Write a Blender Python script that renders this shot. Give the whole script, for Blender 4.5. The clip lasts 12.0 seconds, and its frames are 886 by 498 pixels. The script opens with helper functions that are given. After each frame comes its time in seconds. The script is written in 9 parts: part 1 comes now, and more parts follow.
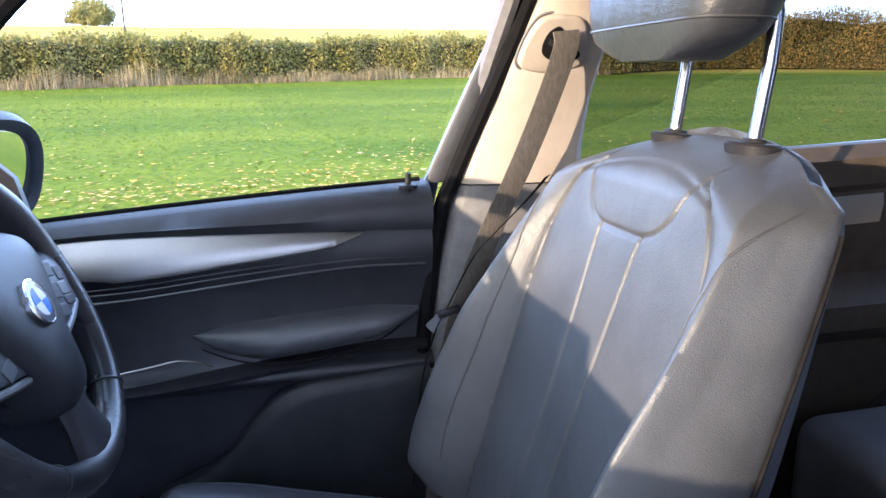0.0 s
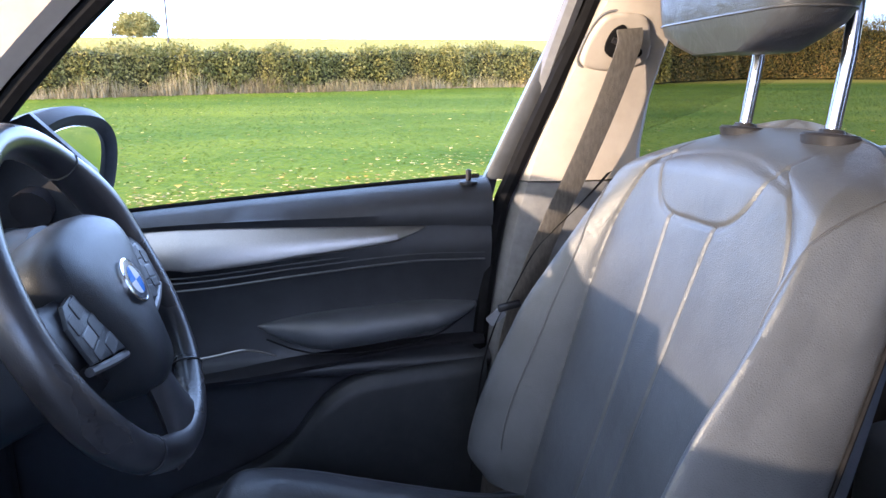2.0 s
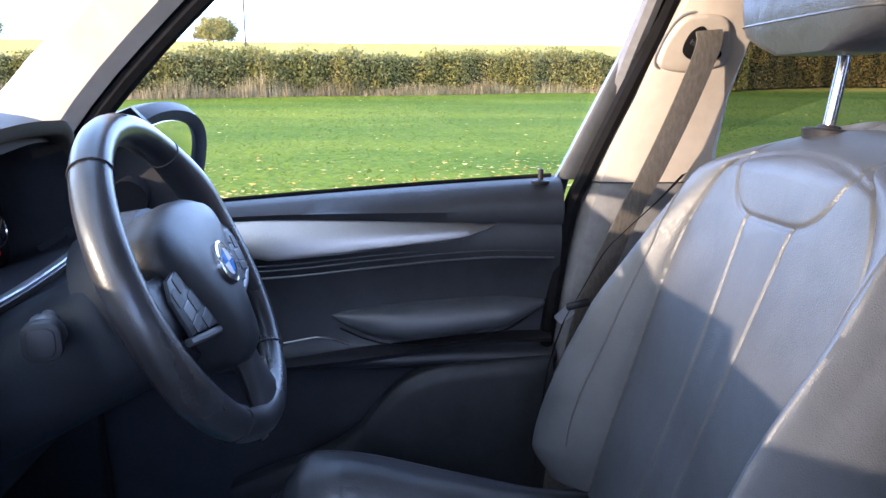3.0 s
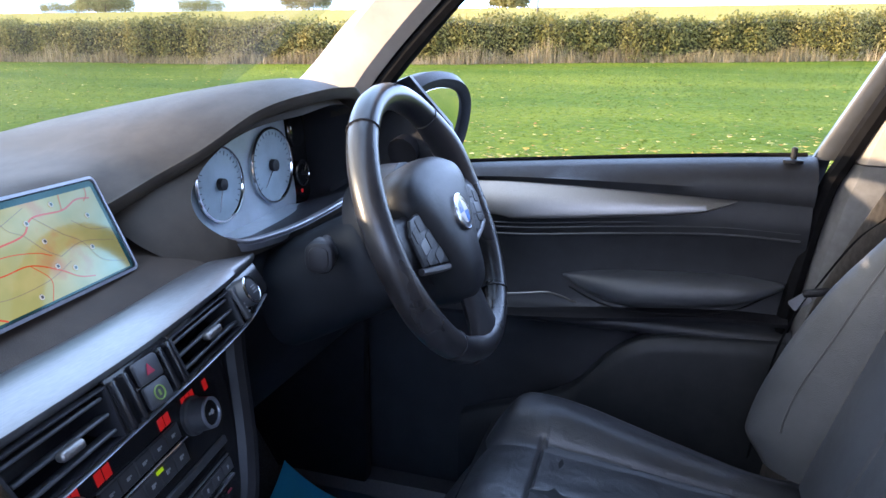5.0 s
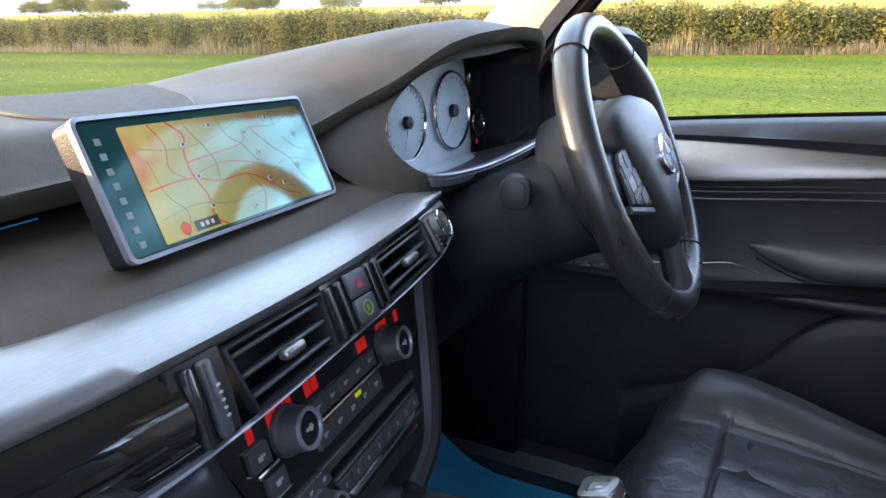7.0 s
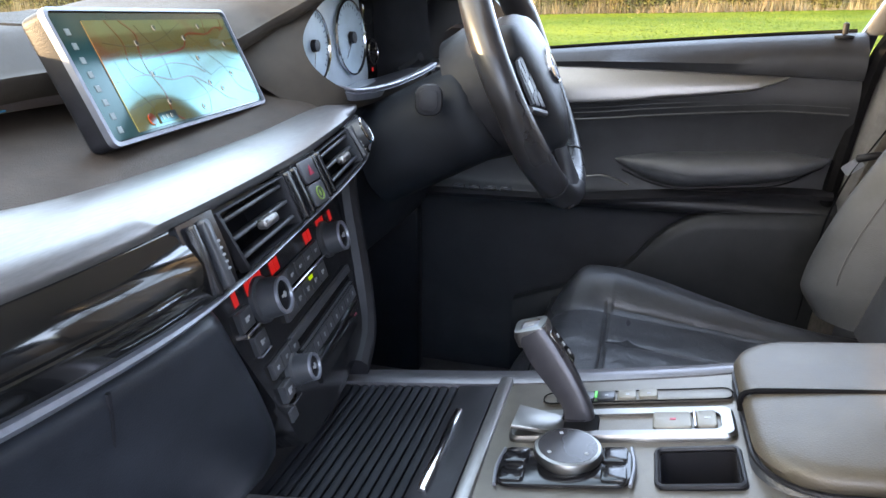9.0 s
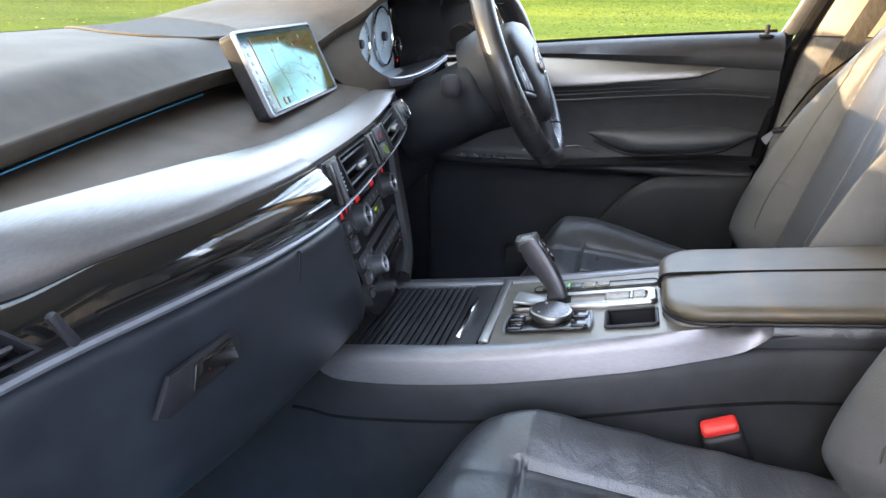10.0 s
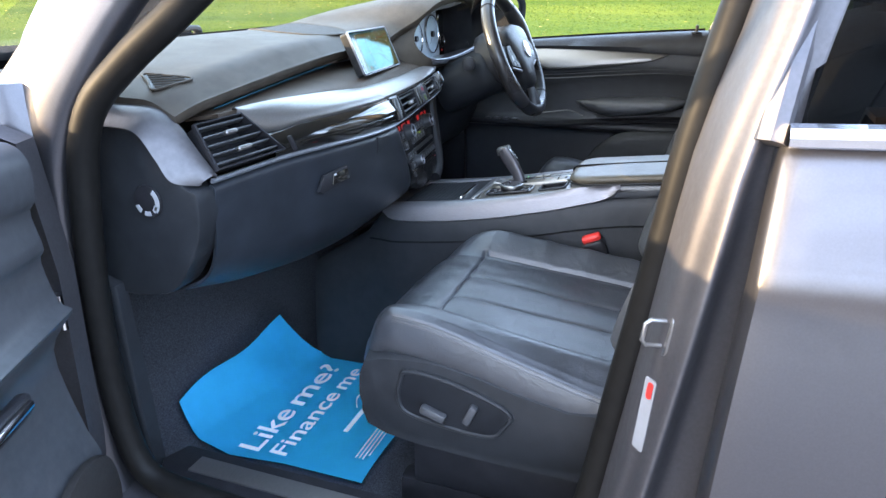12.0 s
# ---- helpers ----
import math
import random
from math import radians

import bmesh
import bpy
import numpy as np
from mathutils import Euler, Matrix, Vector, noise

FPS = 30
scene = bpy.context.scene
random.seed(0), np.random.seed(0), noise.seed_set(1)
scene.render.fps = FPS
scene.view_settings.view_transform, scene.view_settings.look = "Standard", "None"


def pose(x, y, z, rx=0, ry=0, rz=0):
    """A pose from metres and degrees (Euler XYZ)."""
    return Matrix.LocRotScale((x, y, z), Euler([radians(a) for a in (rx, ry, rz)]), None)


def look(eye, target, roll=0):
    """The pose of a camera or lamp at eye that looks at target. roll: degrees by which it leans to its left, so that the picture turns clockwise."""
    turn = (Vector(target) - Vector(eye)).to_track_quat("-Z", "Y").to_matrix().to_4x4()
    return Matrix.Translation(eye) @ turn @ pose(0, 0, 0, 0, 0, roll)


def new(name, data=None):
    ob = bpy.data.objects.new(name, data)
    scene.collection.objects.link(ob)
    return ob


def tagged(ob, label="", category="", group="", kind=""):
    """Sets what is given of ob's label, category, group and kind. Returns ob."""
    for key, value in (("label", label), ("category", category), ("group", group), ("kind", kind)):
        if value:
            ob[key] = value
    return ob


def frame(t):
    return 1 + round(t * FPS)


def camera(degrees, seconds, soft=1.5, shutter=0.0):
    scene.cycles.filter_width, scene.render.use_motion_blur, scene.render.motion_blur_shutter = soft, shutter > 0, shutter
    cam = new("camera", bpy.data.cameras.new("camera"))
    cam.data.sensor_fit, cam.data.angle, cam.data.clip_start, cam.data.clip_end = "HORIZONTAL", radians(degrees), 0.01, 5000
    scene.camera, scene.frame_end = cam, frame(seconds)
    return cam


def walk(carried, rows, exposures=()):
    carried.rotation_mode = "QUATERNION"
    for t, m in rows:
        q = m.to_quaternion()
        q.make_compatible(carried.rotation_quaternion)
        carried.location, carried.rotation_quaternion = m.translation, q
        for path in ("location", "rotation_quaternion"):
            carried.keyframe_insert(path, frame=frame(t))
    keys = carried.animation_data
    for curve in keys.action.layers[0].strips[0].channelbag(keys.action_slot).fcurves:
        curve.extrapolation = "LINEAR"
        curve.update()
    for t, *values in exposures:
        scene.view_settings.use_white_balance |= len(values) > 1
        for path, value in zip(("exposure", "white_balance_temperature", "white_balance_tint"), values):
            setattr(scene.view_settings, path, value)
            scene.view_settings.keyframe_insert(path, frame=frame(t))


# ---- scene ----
cam = camera(65.5, 12.0)
PATH = [
    (0, (-0.304, -0.467, 1.333), (1.583, -0.923, 0.855), -0.5),
    (0.5, (-0.305, -0.462, 1.325), (1.591, -0.896, 0.862), -0.4),
    (1, (-0.307, -0.459, 1.32), (1.596, -0.868, 0.864), -0.4),
    (1.5, (-0.311, -0.442, 1.317), (1.599, -0.826, 0.862), -0.5),
    (2, (-0.315, -0.42, 1.314), (1.599, -0.784, 0.864), -0.4),
    (2.5, (-0.328, -0.407, 1.309), (1.599, -0.701, 0.86), -0.4),
    (2.7, (-0.333, -0.399, 1.303), (1.599, -0.667, 0.862), -0.1),
    (4.3, (-0.404, -0.466, 1.334), (1.486, -0.04, 0.836), 0.4),
    (4.5, (-0.421, -0.471, 1.333), (1.454, 0.006, 0.824), 0.6),
    (5, (-0.422, -0.469, 1.316), (1.418, 0.104, 0.784), 0.6),
    (5.5, (-0.426, -0.453, 1.318), (1.362, 0.254, 0.768), 0.6),
    (6, (-0.434, -0.432, 1.31), (1.309, 0.377, 0.757), 0.6),
    (6.5, (-0.433, -0.39, 1.296), (1.284, 0.47, 0.739), 0.7),
    (6.7, (-0.426, -0.381, 1.274), (1.281, 0.507, 0.729), 0.6),
    (8.3, (-0.441, -0.394, 1.187), (1.266, 0.456, 0.584), 0.5),
    (8.5, (-0.46, -0.39, 1.188), (1.298, 0.338, 0.573), 0.5),
    (9, (-0.542, -0.356, 1.195), (1.281, 0.155, 0.552), 0.2),
    (9.5, (-0.675, -0.347, 1.219), (1.147, 0.113, 0.533), 0.4),
    (10, (-0.861, -0.387, 1.24), (0.958, 0.073, 0.546), 0.5),
    (10.5, (-1.029, -0.456, 1.264), (0.776, 0.014, 0.543), 0.3),
    (11, (-1.19, -0.557, 1.269), (0.604, -0.05, 0.545), 0.2),
    (11.5, (-1.376, -0.62, 1.286), (0.4, -0.055, 0.561), 0.3),
    (12, (-1.562, -0.71, 1.282), (0.196, -0.063, 0.582), 0.0),
]
walk(cam, [(t, look(eye, target, roll)) for t, eye, target, roll in PATH], [(0, 2.05, 6150, 19), (4.5, 1.87, 5800, 21), (5.5, 1.85, 7100, 18), (6.7, 1.9, 7400, 17), (8.5, 2.48, 7750, 17), (9.5, 2.38, 8300, 16), (10.5, 2.42, 8300, 15), (11, 2.42, 7800, 13), (12, 2.3, 7300, 12)])

# ---- light ----
SUN_DIR = Vector((-0.6, 1.0, 0.175)).normalized()
world = bpy.data.worlds.new("world")
scene.world = world
world.use_nodes = True
wn = world.node_tree.nodes
wl = world.node_tree.links
sky = wn.new("ShaderNodeTexSky")
sky.sky_type = 'NISHITA'
sky.sun_disc = False
sky.sun_elevation = math.asin(SUN_DIR.z) + 0.08
sky.sun_rotation = math.atan2(SUN_DIR.x, SUN_DIR.y)
sky.air_density, sky.dust_density, sky.ozone_density = 1.0, 1.2, 1.0
# broken cloud over the sky
tc = wn.new("ShaderNodeTexCoord")
mp = wn.new("ShaderNodeMapping")
mp.inputs["Scale"].default_value = (1.6, 1.6, 7.0)
cl = wn.new("ShaderNodeTexNoise")
cl.inputs["Scale"].default_value, cl.inputs["Detail"].default_value, cl.inputs["Roughness"].default_value = 2.2, 7, 0.55
rp = wn.new("ShaderNodeValToRGB")
rp.color_ramp.elements[0].position, rp.color_ramp.elements[1].position = 0.38, 0.6
mixc = wn.new("ShaderNodeMix")
mixc.data_type = 'RGBA'
# cloud: warm towards the low sun, cool away from it
toward = wn.new("ShaderNodeVectorMath")
toward.operation = 'DOT_PRODUCT'
toward.inputs[1].default_value = SUN_DIR
glow = wn.new("ShaderNodeMapRange")
glow.interpolation_type = 'SMOOTHSTEP'
glow.inputs[1].default_value, glow.inputs[2].default_value = 0.25, 1.0
tint = wn.new("ShaderNodeMix")
tint.data_type = 'RGBA'
tint.inputs[6].default_value, tint.inputs[7].default_value = (12.4, 18.0, 29.0, 1), (22.5, 22.0, 22.5, 1)
wl.new(tc.outputs["Generated"], toward.inputs[0])
wl.new(toward.outputs["Value"], glow.inputs[0])
wl.new(glow.outputs[0], tint.inputs[0])
wl.new(tint.outputs[2], mixc.inputs[7])
bg = wn["Background"]
bg.inputs[1].default_value = 0.15
wl.new(tc.outputs["Generated"], mp.inputs[0])
wl.new(mp.outputs[0], cl.inputs["Vector"])
wl.new(cl.outputs[0], rp.inputs[0])
sz = wn.new("ShaderNodeSeparateXYZ")
thin = wn.new("ShaderNodeMapRange")
thin.inputs[1].default_value, thin.inputs[2].default_value, thin.inputs[3].default_value, thin.inputs[4].default_value = 0.35, 0.75, 1.0, 0.75
cov = wn.new("ShaderNodeMath")
cov.operation = 'MULTIPLY'
wl.new(tc.outputs["Generated"], sz.inputs[0])
wl.new(sz.outputs[2], thin.inputs[0])
wl.new(rp.outputs[0], cov.inputs[0])
wl.new(thin.outputs[0], cov.inputs[1])
wl.new(cov.outputs[0], mixc.inputs[0])
wl.new(sky.outputs[0], mixc.inputs[6])
wl.new(mixc.outputs[2], bg.inputs[0])
sun = new("sun", bpy.data.lights.new("sun", 'SUN'))
sun.data.energy, sun.data.angle, sun.data.color = 3.6, radians(0.6), (1.0, 0.79, 0.52)
sun.matrix_world = look(SUN_DIR * 60, (0, 0, 0))


# ---- materials ----
def material(name, color, rough=0.5, metal=0.0, vary=0.12, scale=30.0, bump=0.0, bump_scale=300.0, coat=0.0, emit=None, stretch=(1, 1, 1), cells=False, spec=0.5, second=None):
    m = bpy.data.materials.new(name)
    m.use_nodes = True
    nt = m.node_tree
    b = nt.nodes["Principled BSDF"]
    b.inputs["Roughness"].default_value, b.inputs["Metallic"].default_value = rough, metal
    b.inputs["Coat Weight"].default_value = coat
    b.inputs["Coat Roughness"].default_value = 0.04
    b.inputs["Specular IOR Level"].default_value = spec
    co = nt.nodes.new("ShaderNodeTexCoord")
    mg = nt.nodes.new("ShaderNodeMapping")
    mg.inputs["Scale"].default_value = stretch
    nt.links.new(co.outputs["Object"], mg.inputs[0])
    n1 = nt.nodes.new("ShaderNodeTexNoise")
    n1.inputs["Scale"].default_value, n1.inputs["Detail"].default_value, n1.inputs["Roughness"].default_value = scale, 6, 0.6
    nt.links.new(mg.outputs[0], n1.inputs["Vector"])
    cr = nt.nodes.new("ShaderNodeValToRGB")
    lo = [max(c * (1 - vary * 2), 0) for c in color]
    hi = [min(c * (1 + vary * 2), 1) for c in color]
    if second:
        hi = second
    cr.color_ramp.elements[0].color, cr.color_ramp.elements[1].color = (*lo, 1), (*hi, 1)
    cr.color_ramp.elements[0].position, cr.color_ramp.elements[1].position = 0.3, 0.7
    nt.links.new(n1.outputs[0], cr.inputs[0])
    nt.links.new(cr.outputs[0], b.inputs["Base Color"])
    mr = nt.nodes.new("ShaderNodeMapRange")
    mr.inputs[3].default_value, mr.inputs[4].default_value = max(rough - 0.08, 0.02), min(rough + 0.1, 1)
    n2 = nt.nodes.new("ShaderNodeTexNoise")
    n2.inputs["Scale"].default_value, n2.inputs["Detail"].default_value = scale * 0.31, 4
    nt.links.new(mg.outputs[0], n2.inputs["Vector"])
    nt.links.new(n2.outputs[0], mr.inputs[0])
    nt.links.new(mr.outputs[0], b.inputs["Roughness"])
    if bump:
        bp = nt.nodes.new("ShaderNodeBump")
        bp.inputs["Strength"].default_value, bp.inputs["Distance"].default_value = bump, 0.002
        if cells:
            tx = nt.nodes.new("ShaderNodeTexVoronoi")
            tx.feature = 'DISTANCE_TO_EDGE'
            tx.inputs["Scale"].default_value = bump_scale
        else:
            tx = nt.nodes.new("ShaderNodeTexNoise")
            tx.inputs["Scale"].default_value, tx.inputs["Detail"].default_value = bump_scale, 3
        nt.links.new(mg.outputs[0], tx.inputs["Vector"])
        nt.links.new(tx.outputs[0], bp.inputs["Height"])
        nt.links.new(bp.outputs[0], b.inputs["Normal"])
    if emit:
        b.inputs["Emission Color"].default_value = (*emit[:3], 1)
        b.inputs["Emission Strength"].default_value = emit[3]
    return m




def leather(name, color, rough, spec, grain, crease):
    """Hide: fine pebbled grain, long soft creases, sheen that wears unevenly."""
    m = material(name, color, rough, vary=0.13, scale=11, spec=spec)
    nt = m.node_tree
    b = nt.nodes["Principled BSDF"]
    co = nt.nodes.new("ShaderNodeTexCoord")
    tx = nt.nodes.new("ShaderNodeTexVoronoi")
    tx.feature = 'DISTANCE_TO_EDGE'
    tx.inputs["Scale"].default_value = 430
    wr = nt.nodes.new("ShaderNodeTexNoise")
    wr.inputs["Scale"].default_value, wr.inputs["Detail"].default_value, wr.inputs["Distortion"].default_value = 26, 3, 0.8
    b1, b2 = nt.nodes.new("ShaderNodeBump"), nt.nodes.new("ShaderNodeBump")
    b1.inputs["Strength"].default_value, b1.inputs["Distance"].default_value = grain, 0.001
    b2.inputs["Strength"].default_value, b2.inputs["Distance"].default_value = crease, 0.006
    nt.links.new(co.outputs["Object"], tx.inputs["Vector"])
    nt.links.new(co.outputs["Object"], wr.inputs["Vector"])
    nt.links.new(wr.outputs[0], b2.inputs["Height"])
    nt.links.new(tx.outputs[0], b1.inputs["Height"])
    nt.links.new(b2.outputs[0], b1.inputs["Normal"])
    nt.links.new(b1.outputs[0], b.inputs["Normal"])
    return m


LEATHER = leather("leather_black", (0.045, 0.049, 0.056), 0.42, 0.68, 0.5, 0.14)
CUSHION = leather("cushion_leather", (0.031, 0.034, 0.040), 0.34, 0.72, 0.35, 0.34)
RIM_LEATHER = material("rim_leather", (0.018, 0.018, 0.02), 0.28, vary=0.2, scale=18, bump=0.08, bump_scale=380, cells=True)
DOORCARD = material("door_card_leather", (0.02, 0.021, 0.025), 0.4, spec=0.4, vary=0.12, scale=20, bump=0.25, bump_scale=600, cells=True)
DASH = material("dash_soft_plastic", (0.052, 0.042, 0.033), 0.56, vary=0.1, scale=25, spec=0.15, bump=0.18, bump_scale=700, cells=True)
DASH_BROWN = material("dash_lower_pad", (0.052, 0.037, 0.027), 0.55, spec=0.2, vary=0.12, scale=25, bump=0.35, bump_scale=650, cells=True)
PLASTIC = material("hard_plastic_black", (0.014, 0.014, 0.0165), 0.44, spec=0.25, vary=0.15, scale=30, bump=0.15, bump_scale=900)
# hard black plastic again, darkened: footwell shade is put into this colour
SHADE_PLASTIC = material("shade_black_plastic", (0.008, 0.0092, 0.0115), 0.5, spec=0.18, vary=0.15, scale=30, bump=0.15, bump_scale=900)
PLASTIC_GREY = material("hard_plastic_grey", (0.016, 0.0175, 0.020), 0.42, spec=0.25, vary=0.12, scale=30, bump=0.2, bump_scale=800)
STACK = material("console_face_plastic", (0.010, 0.010, 0.011), 0.16, vary=0.1, scale=40)
BUTTON = material("button_plastic", (0.042, 0.044, 0.048), 0.36, vary=0.1, scale=60)
SILVER = material("brushed_aluminium", (0.245, 0.235, 0.23), 0.36, metal=0.85, vary=0.05, scale=90, stretch=(1, 8, 8), bump=0.04, bump_scale=400)
SILVER_DARK = material("satin_grey_trim", (0.27, 0.28, 0.31), 0.38, metal=0.7, vary=0.06, scale=80)
END_TRIM = material("satin_end_trim", (0.10, 0.096, 0.10), 0.42, metal=0.6, vary=0.06, scale=80)
# black leather again, the warm light on the armrest put into its colour
LIT_LEATHER = leather("lit_grey_leather", (0.066, 0.055, 0.040), 0.44, 0.5, 0.25, 0.08)
GLOVE = material("glove_box_plastic", (0.018, 0.021, 0.026), 0.34, spec=0.4, vary=0.14, scale=18, bump=0.12, bump_scale=900)
POST = material("post_chrome", (0.30, 0.30, 0.32), 0.18, metal=1.0, vary=0.03, scale=40)
DIM_RED = material("hazard_red", (0.36, 0.02, 0.05), 0.4, vary=0.05, scale=60)
DIM_GREEN = material("eco_green", (0.16, 0.24, 0.05), 0.4, vary=0.05, scale=60)
CHROME = material("chrome", (0.78, 0.78, 0.8), 0.12, metal=1.0, vary=0.02, scale=40)
PIANO = material("piano_black", (0.006, 0.006, 0.006), 0.06, vary=0.05, scale=12, coat=1.0)
RUBBER = material("rubber_seal", (0.007, 0.007, 0.008), 0.8, spec=0.06, vary=0.15, scale=60, bump=0.1, bump_scale=300)
CREAM = material("pillar_trim_cream", (0.33, 0.29, 0.25), 0.7, vary=0.04, scale=30, bump=0.12, bump_scale=900)
HEADLINER = material("headliner_fabric", (0.70, 0.66, 0.60), 0.9, vary=0.04, scale=40, bump=0.2, bump_scale=1200)
GREYTRIM = material("pillar_trim_grey", (0.12, 0.12, 0.125), 0.65, vary=0.08, scale=60, bump=0.25, bump_scale=700)
BELT = material("belt_webbing", (0.09, 0.08, 0.07), 0.75, vary=0.15, scale=200, bump=0.5, bump_scale=900, stretch=(1, 1, 0.4))
CARPET = material("carpet_black", (0.048, 0.051, 0.058), 0.95, spec=0.1, vary=0.3, scale=350, bump=0.8, bump_scale=900)
PAPER = material("paper_blue", (0.0084, 0.5500, 0.8800), 0.5, vary=0.03, scale=15, bump=0.05, bump_scale=120)
WHITE_INK = material("white_print", (0.8, 0.82, 0.84), 0.55, vary=0.02, scale=50)
PAINT = material("car_paint_grey", (0.088, 0.086, 0.094), 0.32, metal=0.85, vary=0.03, scale=400, coat=0.15)
PAINT_DARK = material("car_paint_inner", (0.100, 0.096, 0.104), 0.50, metal=0.8, vary=0.05, scale=200)
SEAL = material("door_seal_rubber", (0.008, 0.0075, 0.007), 0.5, spec=0.10, vary=0.12, scale=60)
CHROME_SATIN = material("satin_chrome", (0.24, 0.235, 0.225), 0.34, metal=1.0, vary=0.03, scale=60)
CHEEK = material("lever_cheek", (0.05, 0.048, 0.054), 0.32, metal=0.5, vary=0.06, scale=60)
WARM_KEY = material("warm_grey_key", (0.20, 0.185, 0.155), 0.42, metal=0.35, vary=0.05, scale=60)
LEVER = material("lever_satin_black", (0.02, 0.019, 0.022), 0.27, spec=0.55, vary=0.12, scale=40)
TINT = material("dark_panel", (0.01, 0.011, 0.013), 0.1, vary=0.05, scale=5)
RED = material("buckle_red", (0.62, 0.03, 0.025), 0.4, vary=0.06, scale=60)
RED_LED = material("red_display", (0.2, 0.0, 0.0), 0.3, emit=(1.0, 0.03, 0.03, 0.075))
GREEN_LED = material("green_led", (0.2, 0.4, 0.0), 0.3, emit=(0.7, 1.0, 0.02, 0.08))
WHITE_MARK = material("white_legend", (0.3, 0.31, 0.32), 0.5, vary=0.02, scale=60)
BLUE_LINE = material("ambient_strip_blue", (0.015, 0.12, 0.22), 0.4, emit=(0.02, 0.35, 0.7, 0.02))
DIAL = material("dial_face", (0.34, 0.43, 0.48), 0.35, vary=0.08, scale=20)
DIAL_PANEL = material("instrument_panel_grey", (0.36, 0.42, 0.46), 0.3, vary=0.08, scale=18, coat=0.5)
MIRROR = material("mirror_glass", (0.9, 0.9, 0.9), 0.01, metal=1.0, vary=0.0, scale=5)
BLUE_ENAMEL = material("badge_blue", (0.03, 0.18, 0.55), 0.15, coat=0.8, vary=0.03, scale=30)
WHITE_ENAMEL = material("badge_white", (0.75, 0.76, 0.78), 0.15, coat=0.8, vary=0.02, scale=30)
TYRE = material("tyre_rubber", (0.02, 0.02, 0.02), 0.8, vary=0.2, scale=60)
SPEAKER = material("speaker_mesh", (0.022, 0.02, 0.019), 0.6, spec=0.2, vary=0.1, scale=200, bump=1.0, bump_scale=520, cells=True)
STICKER = material("white_sticker", (0.2, 0.205, 0.22), 0.4, vary=0.05, scale=40)
BARK = material("bark", (0.13, 0.10, 0.07), 0.9, vary=0.3, scale=12, bump=0.6, bump_scale=40)


def foliage(name, a, b, c, rough=0.6, light=0.25, shade=(0.45, 0.42, 0.4), patch=0.35):
    m = bpy.data.materials.new(name)
    m.use_nodes = True
    nt = m.node_tree
    p = nt.nodes["Principled BSDF"]
    g = nt.nodes.new("ShaderNodeNewGeometry")
    r = nt.nodes.new("ShaderNodeValToRGB")
    e = r.color_ramp.elements
    e[0].color, e[1].color = (*a, 1), (*c, 1)
    k = r.color_ramp.elements.new(0.55)
    k.color = (*b, 1)
    nt.links.new(g.outputs["Random Per Island"], r.inputs[0])
    n = nt.nodes.new("ShaderNodeTexNoise")
    n.inputs["Scale"].default_value = patch
    co = nt.nodes.new("ShaderNodeTexCoord")
    nt.links.new(co.outputs["Object"], n.inputs["Vector"])
    mx = nt.nodes.new("ShaderNodeMix")
    mx.data_type = 'RGBA'
    mx.blend_type = 'MULTIPLY'
    mx.inputs[0].default_value = 0.75
    r2 = nt.nodes.new("ShaderNodeValToRGB")
    r2.color_ramp.elements[0].position, r2.color_ramp.elements[1].position = 0.35, 0.65
    r2.color_ramp.elements[0].color, r2.color_ramp.elements[1].color = (*shade, 1), (1, 1, 1, 1)
    nt.links.new(n.outputs[0], r2.inputs[0])
    nt.links.new(r.outputs[0], mx.inputs[6])
    nt.links.new(r2.outputs[0], mx.inputs[7])
    nt.links.new(mx.outputs[2], p.inputs["Base Color"])
    p.inputs["Roughness"].default_value = rough
    p.inputs["Specular IOR Level"].default_value = 0.12
    tr = nt.nodes.new("ShaderNodeBsdfTranslucent")
    ms = nt.nodes.new("ShaderNodeMixShader")
    ms.inputs[0].default_value = light
    out = nt.nodes["Material Output"]
    nt.links.new(mx.outputs[2], tr.inputs[0])
    nt.links.new(p.outputs[0], ms.inputs[1])
    nt.links.new(tr.outputs[0], ms.inputs[2])
    nt.links.new(ms.outputs[0], out.inputs[0])
    return m


HEDGE_LEAF = foliage("hedge_leaf", (0.12, 0.105, 0.03), (0.20, 0.165, 0.048), (0.34, 0.255, 0.085), shade=(0.62, 0.72, 0.6), patch=0.5)
HEDGE_RED = foliage("hedge_leaf_autumn", (0.13, 0.105, 0.032), (0.25, 0.175, 0.05), (0.36, 0.20, 0.07), shade=(0.6, 0.66, 0.55), patch=0.5)
GRASS_BLADE = foliage("grass_blade", (0.042, 0.078, 0.006), (0.07, 0.10, 0.008), (0.125, 0.125, 0.018), light=0.35, shade=(0.55, 0.62, 0.5))
DRY_GRASS = foliage("dry_grass", (0.2, 0.15, 0.08), (0.33, 0.25, 0.13), (0.45, 0.35, 0.2))
FALLEN = foliage("fallen_leaf", (0.26, 0.11, 0.03), (0.46, 0.29, 0.06), (0.62, 0.47, 0.18), shade=(0.7, 0.65, 0.6))
TREE_LEAF = foliage("tree_leaf", (0.18, 0.165, 0.06), (0.27, 0.235, 0.08), (0.36, 0.30, 0.12), shade=(0.7, 0.7, 0.62))


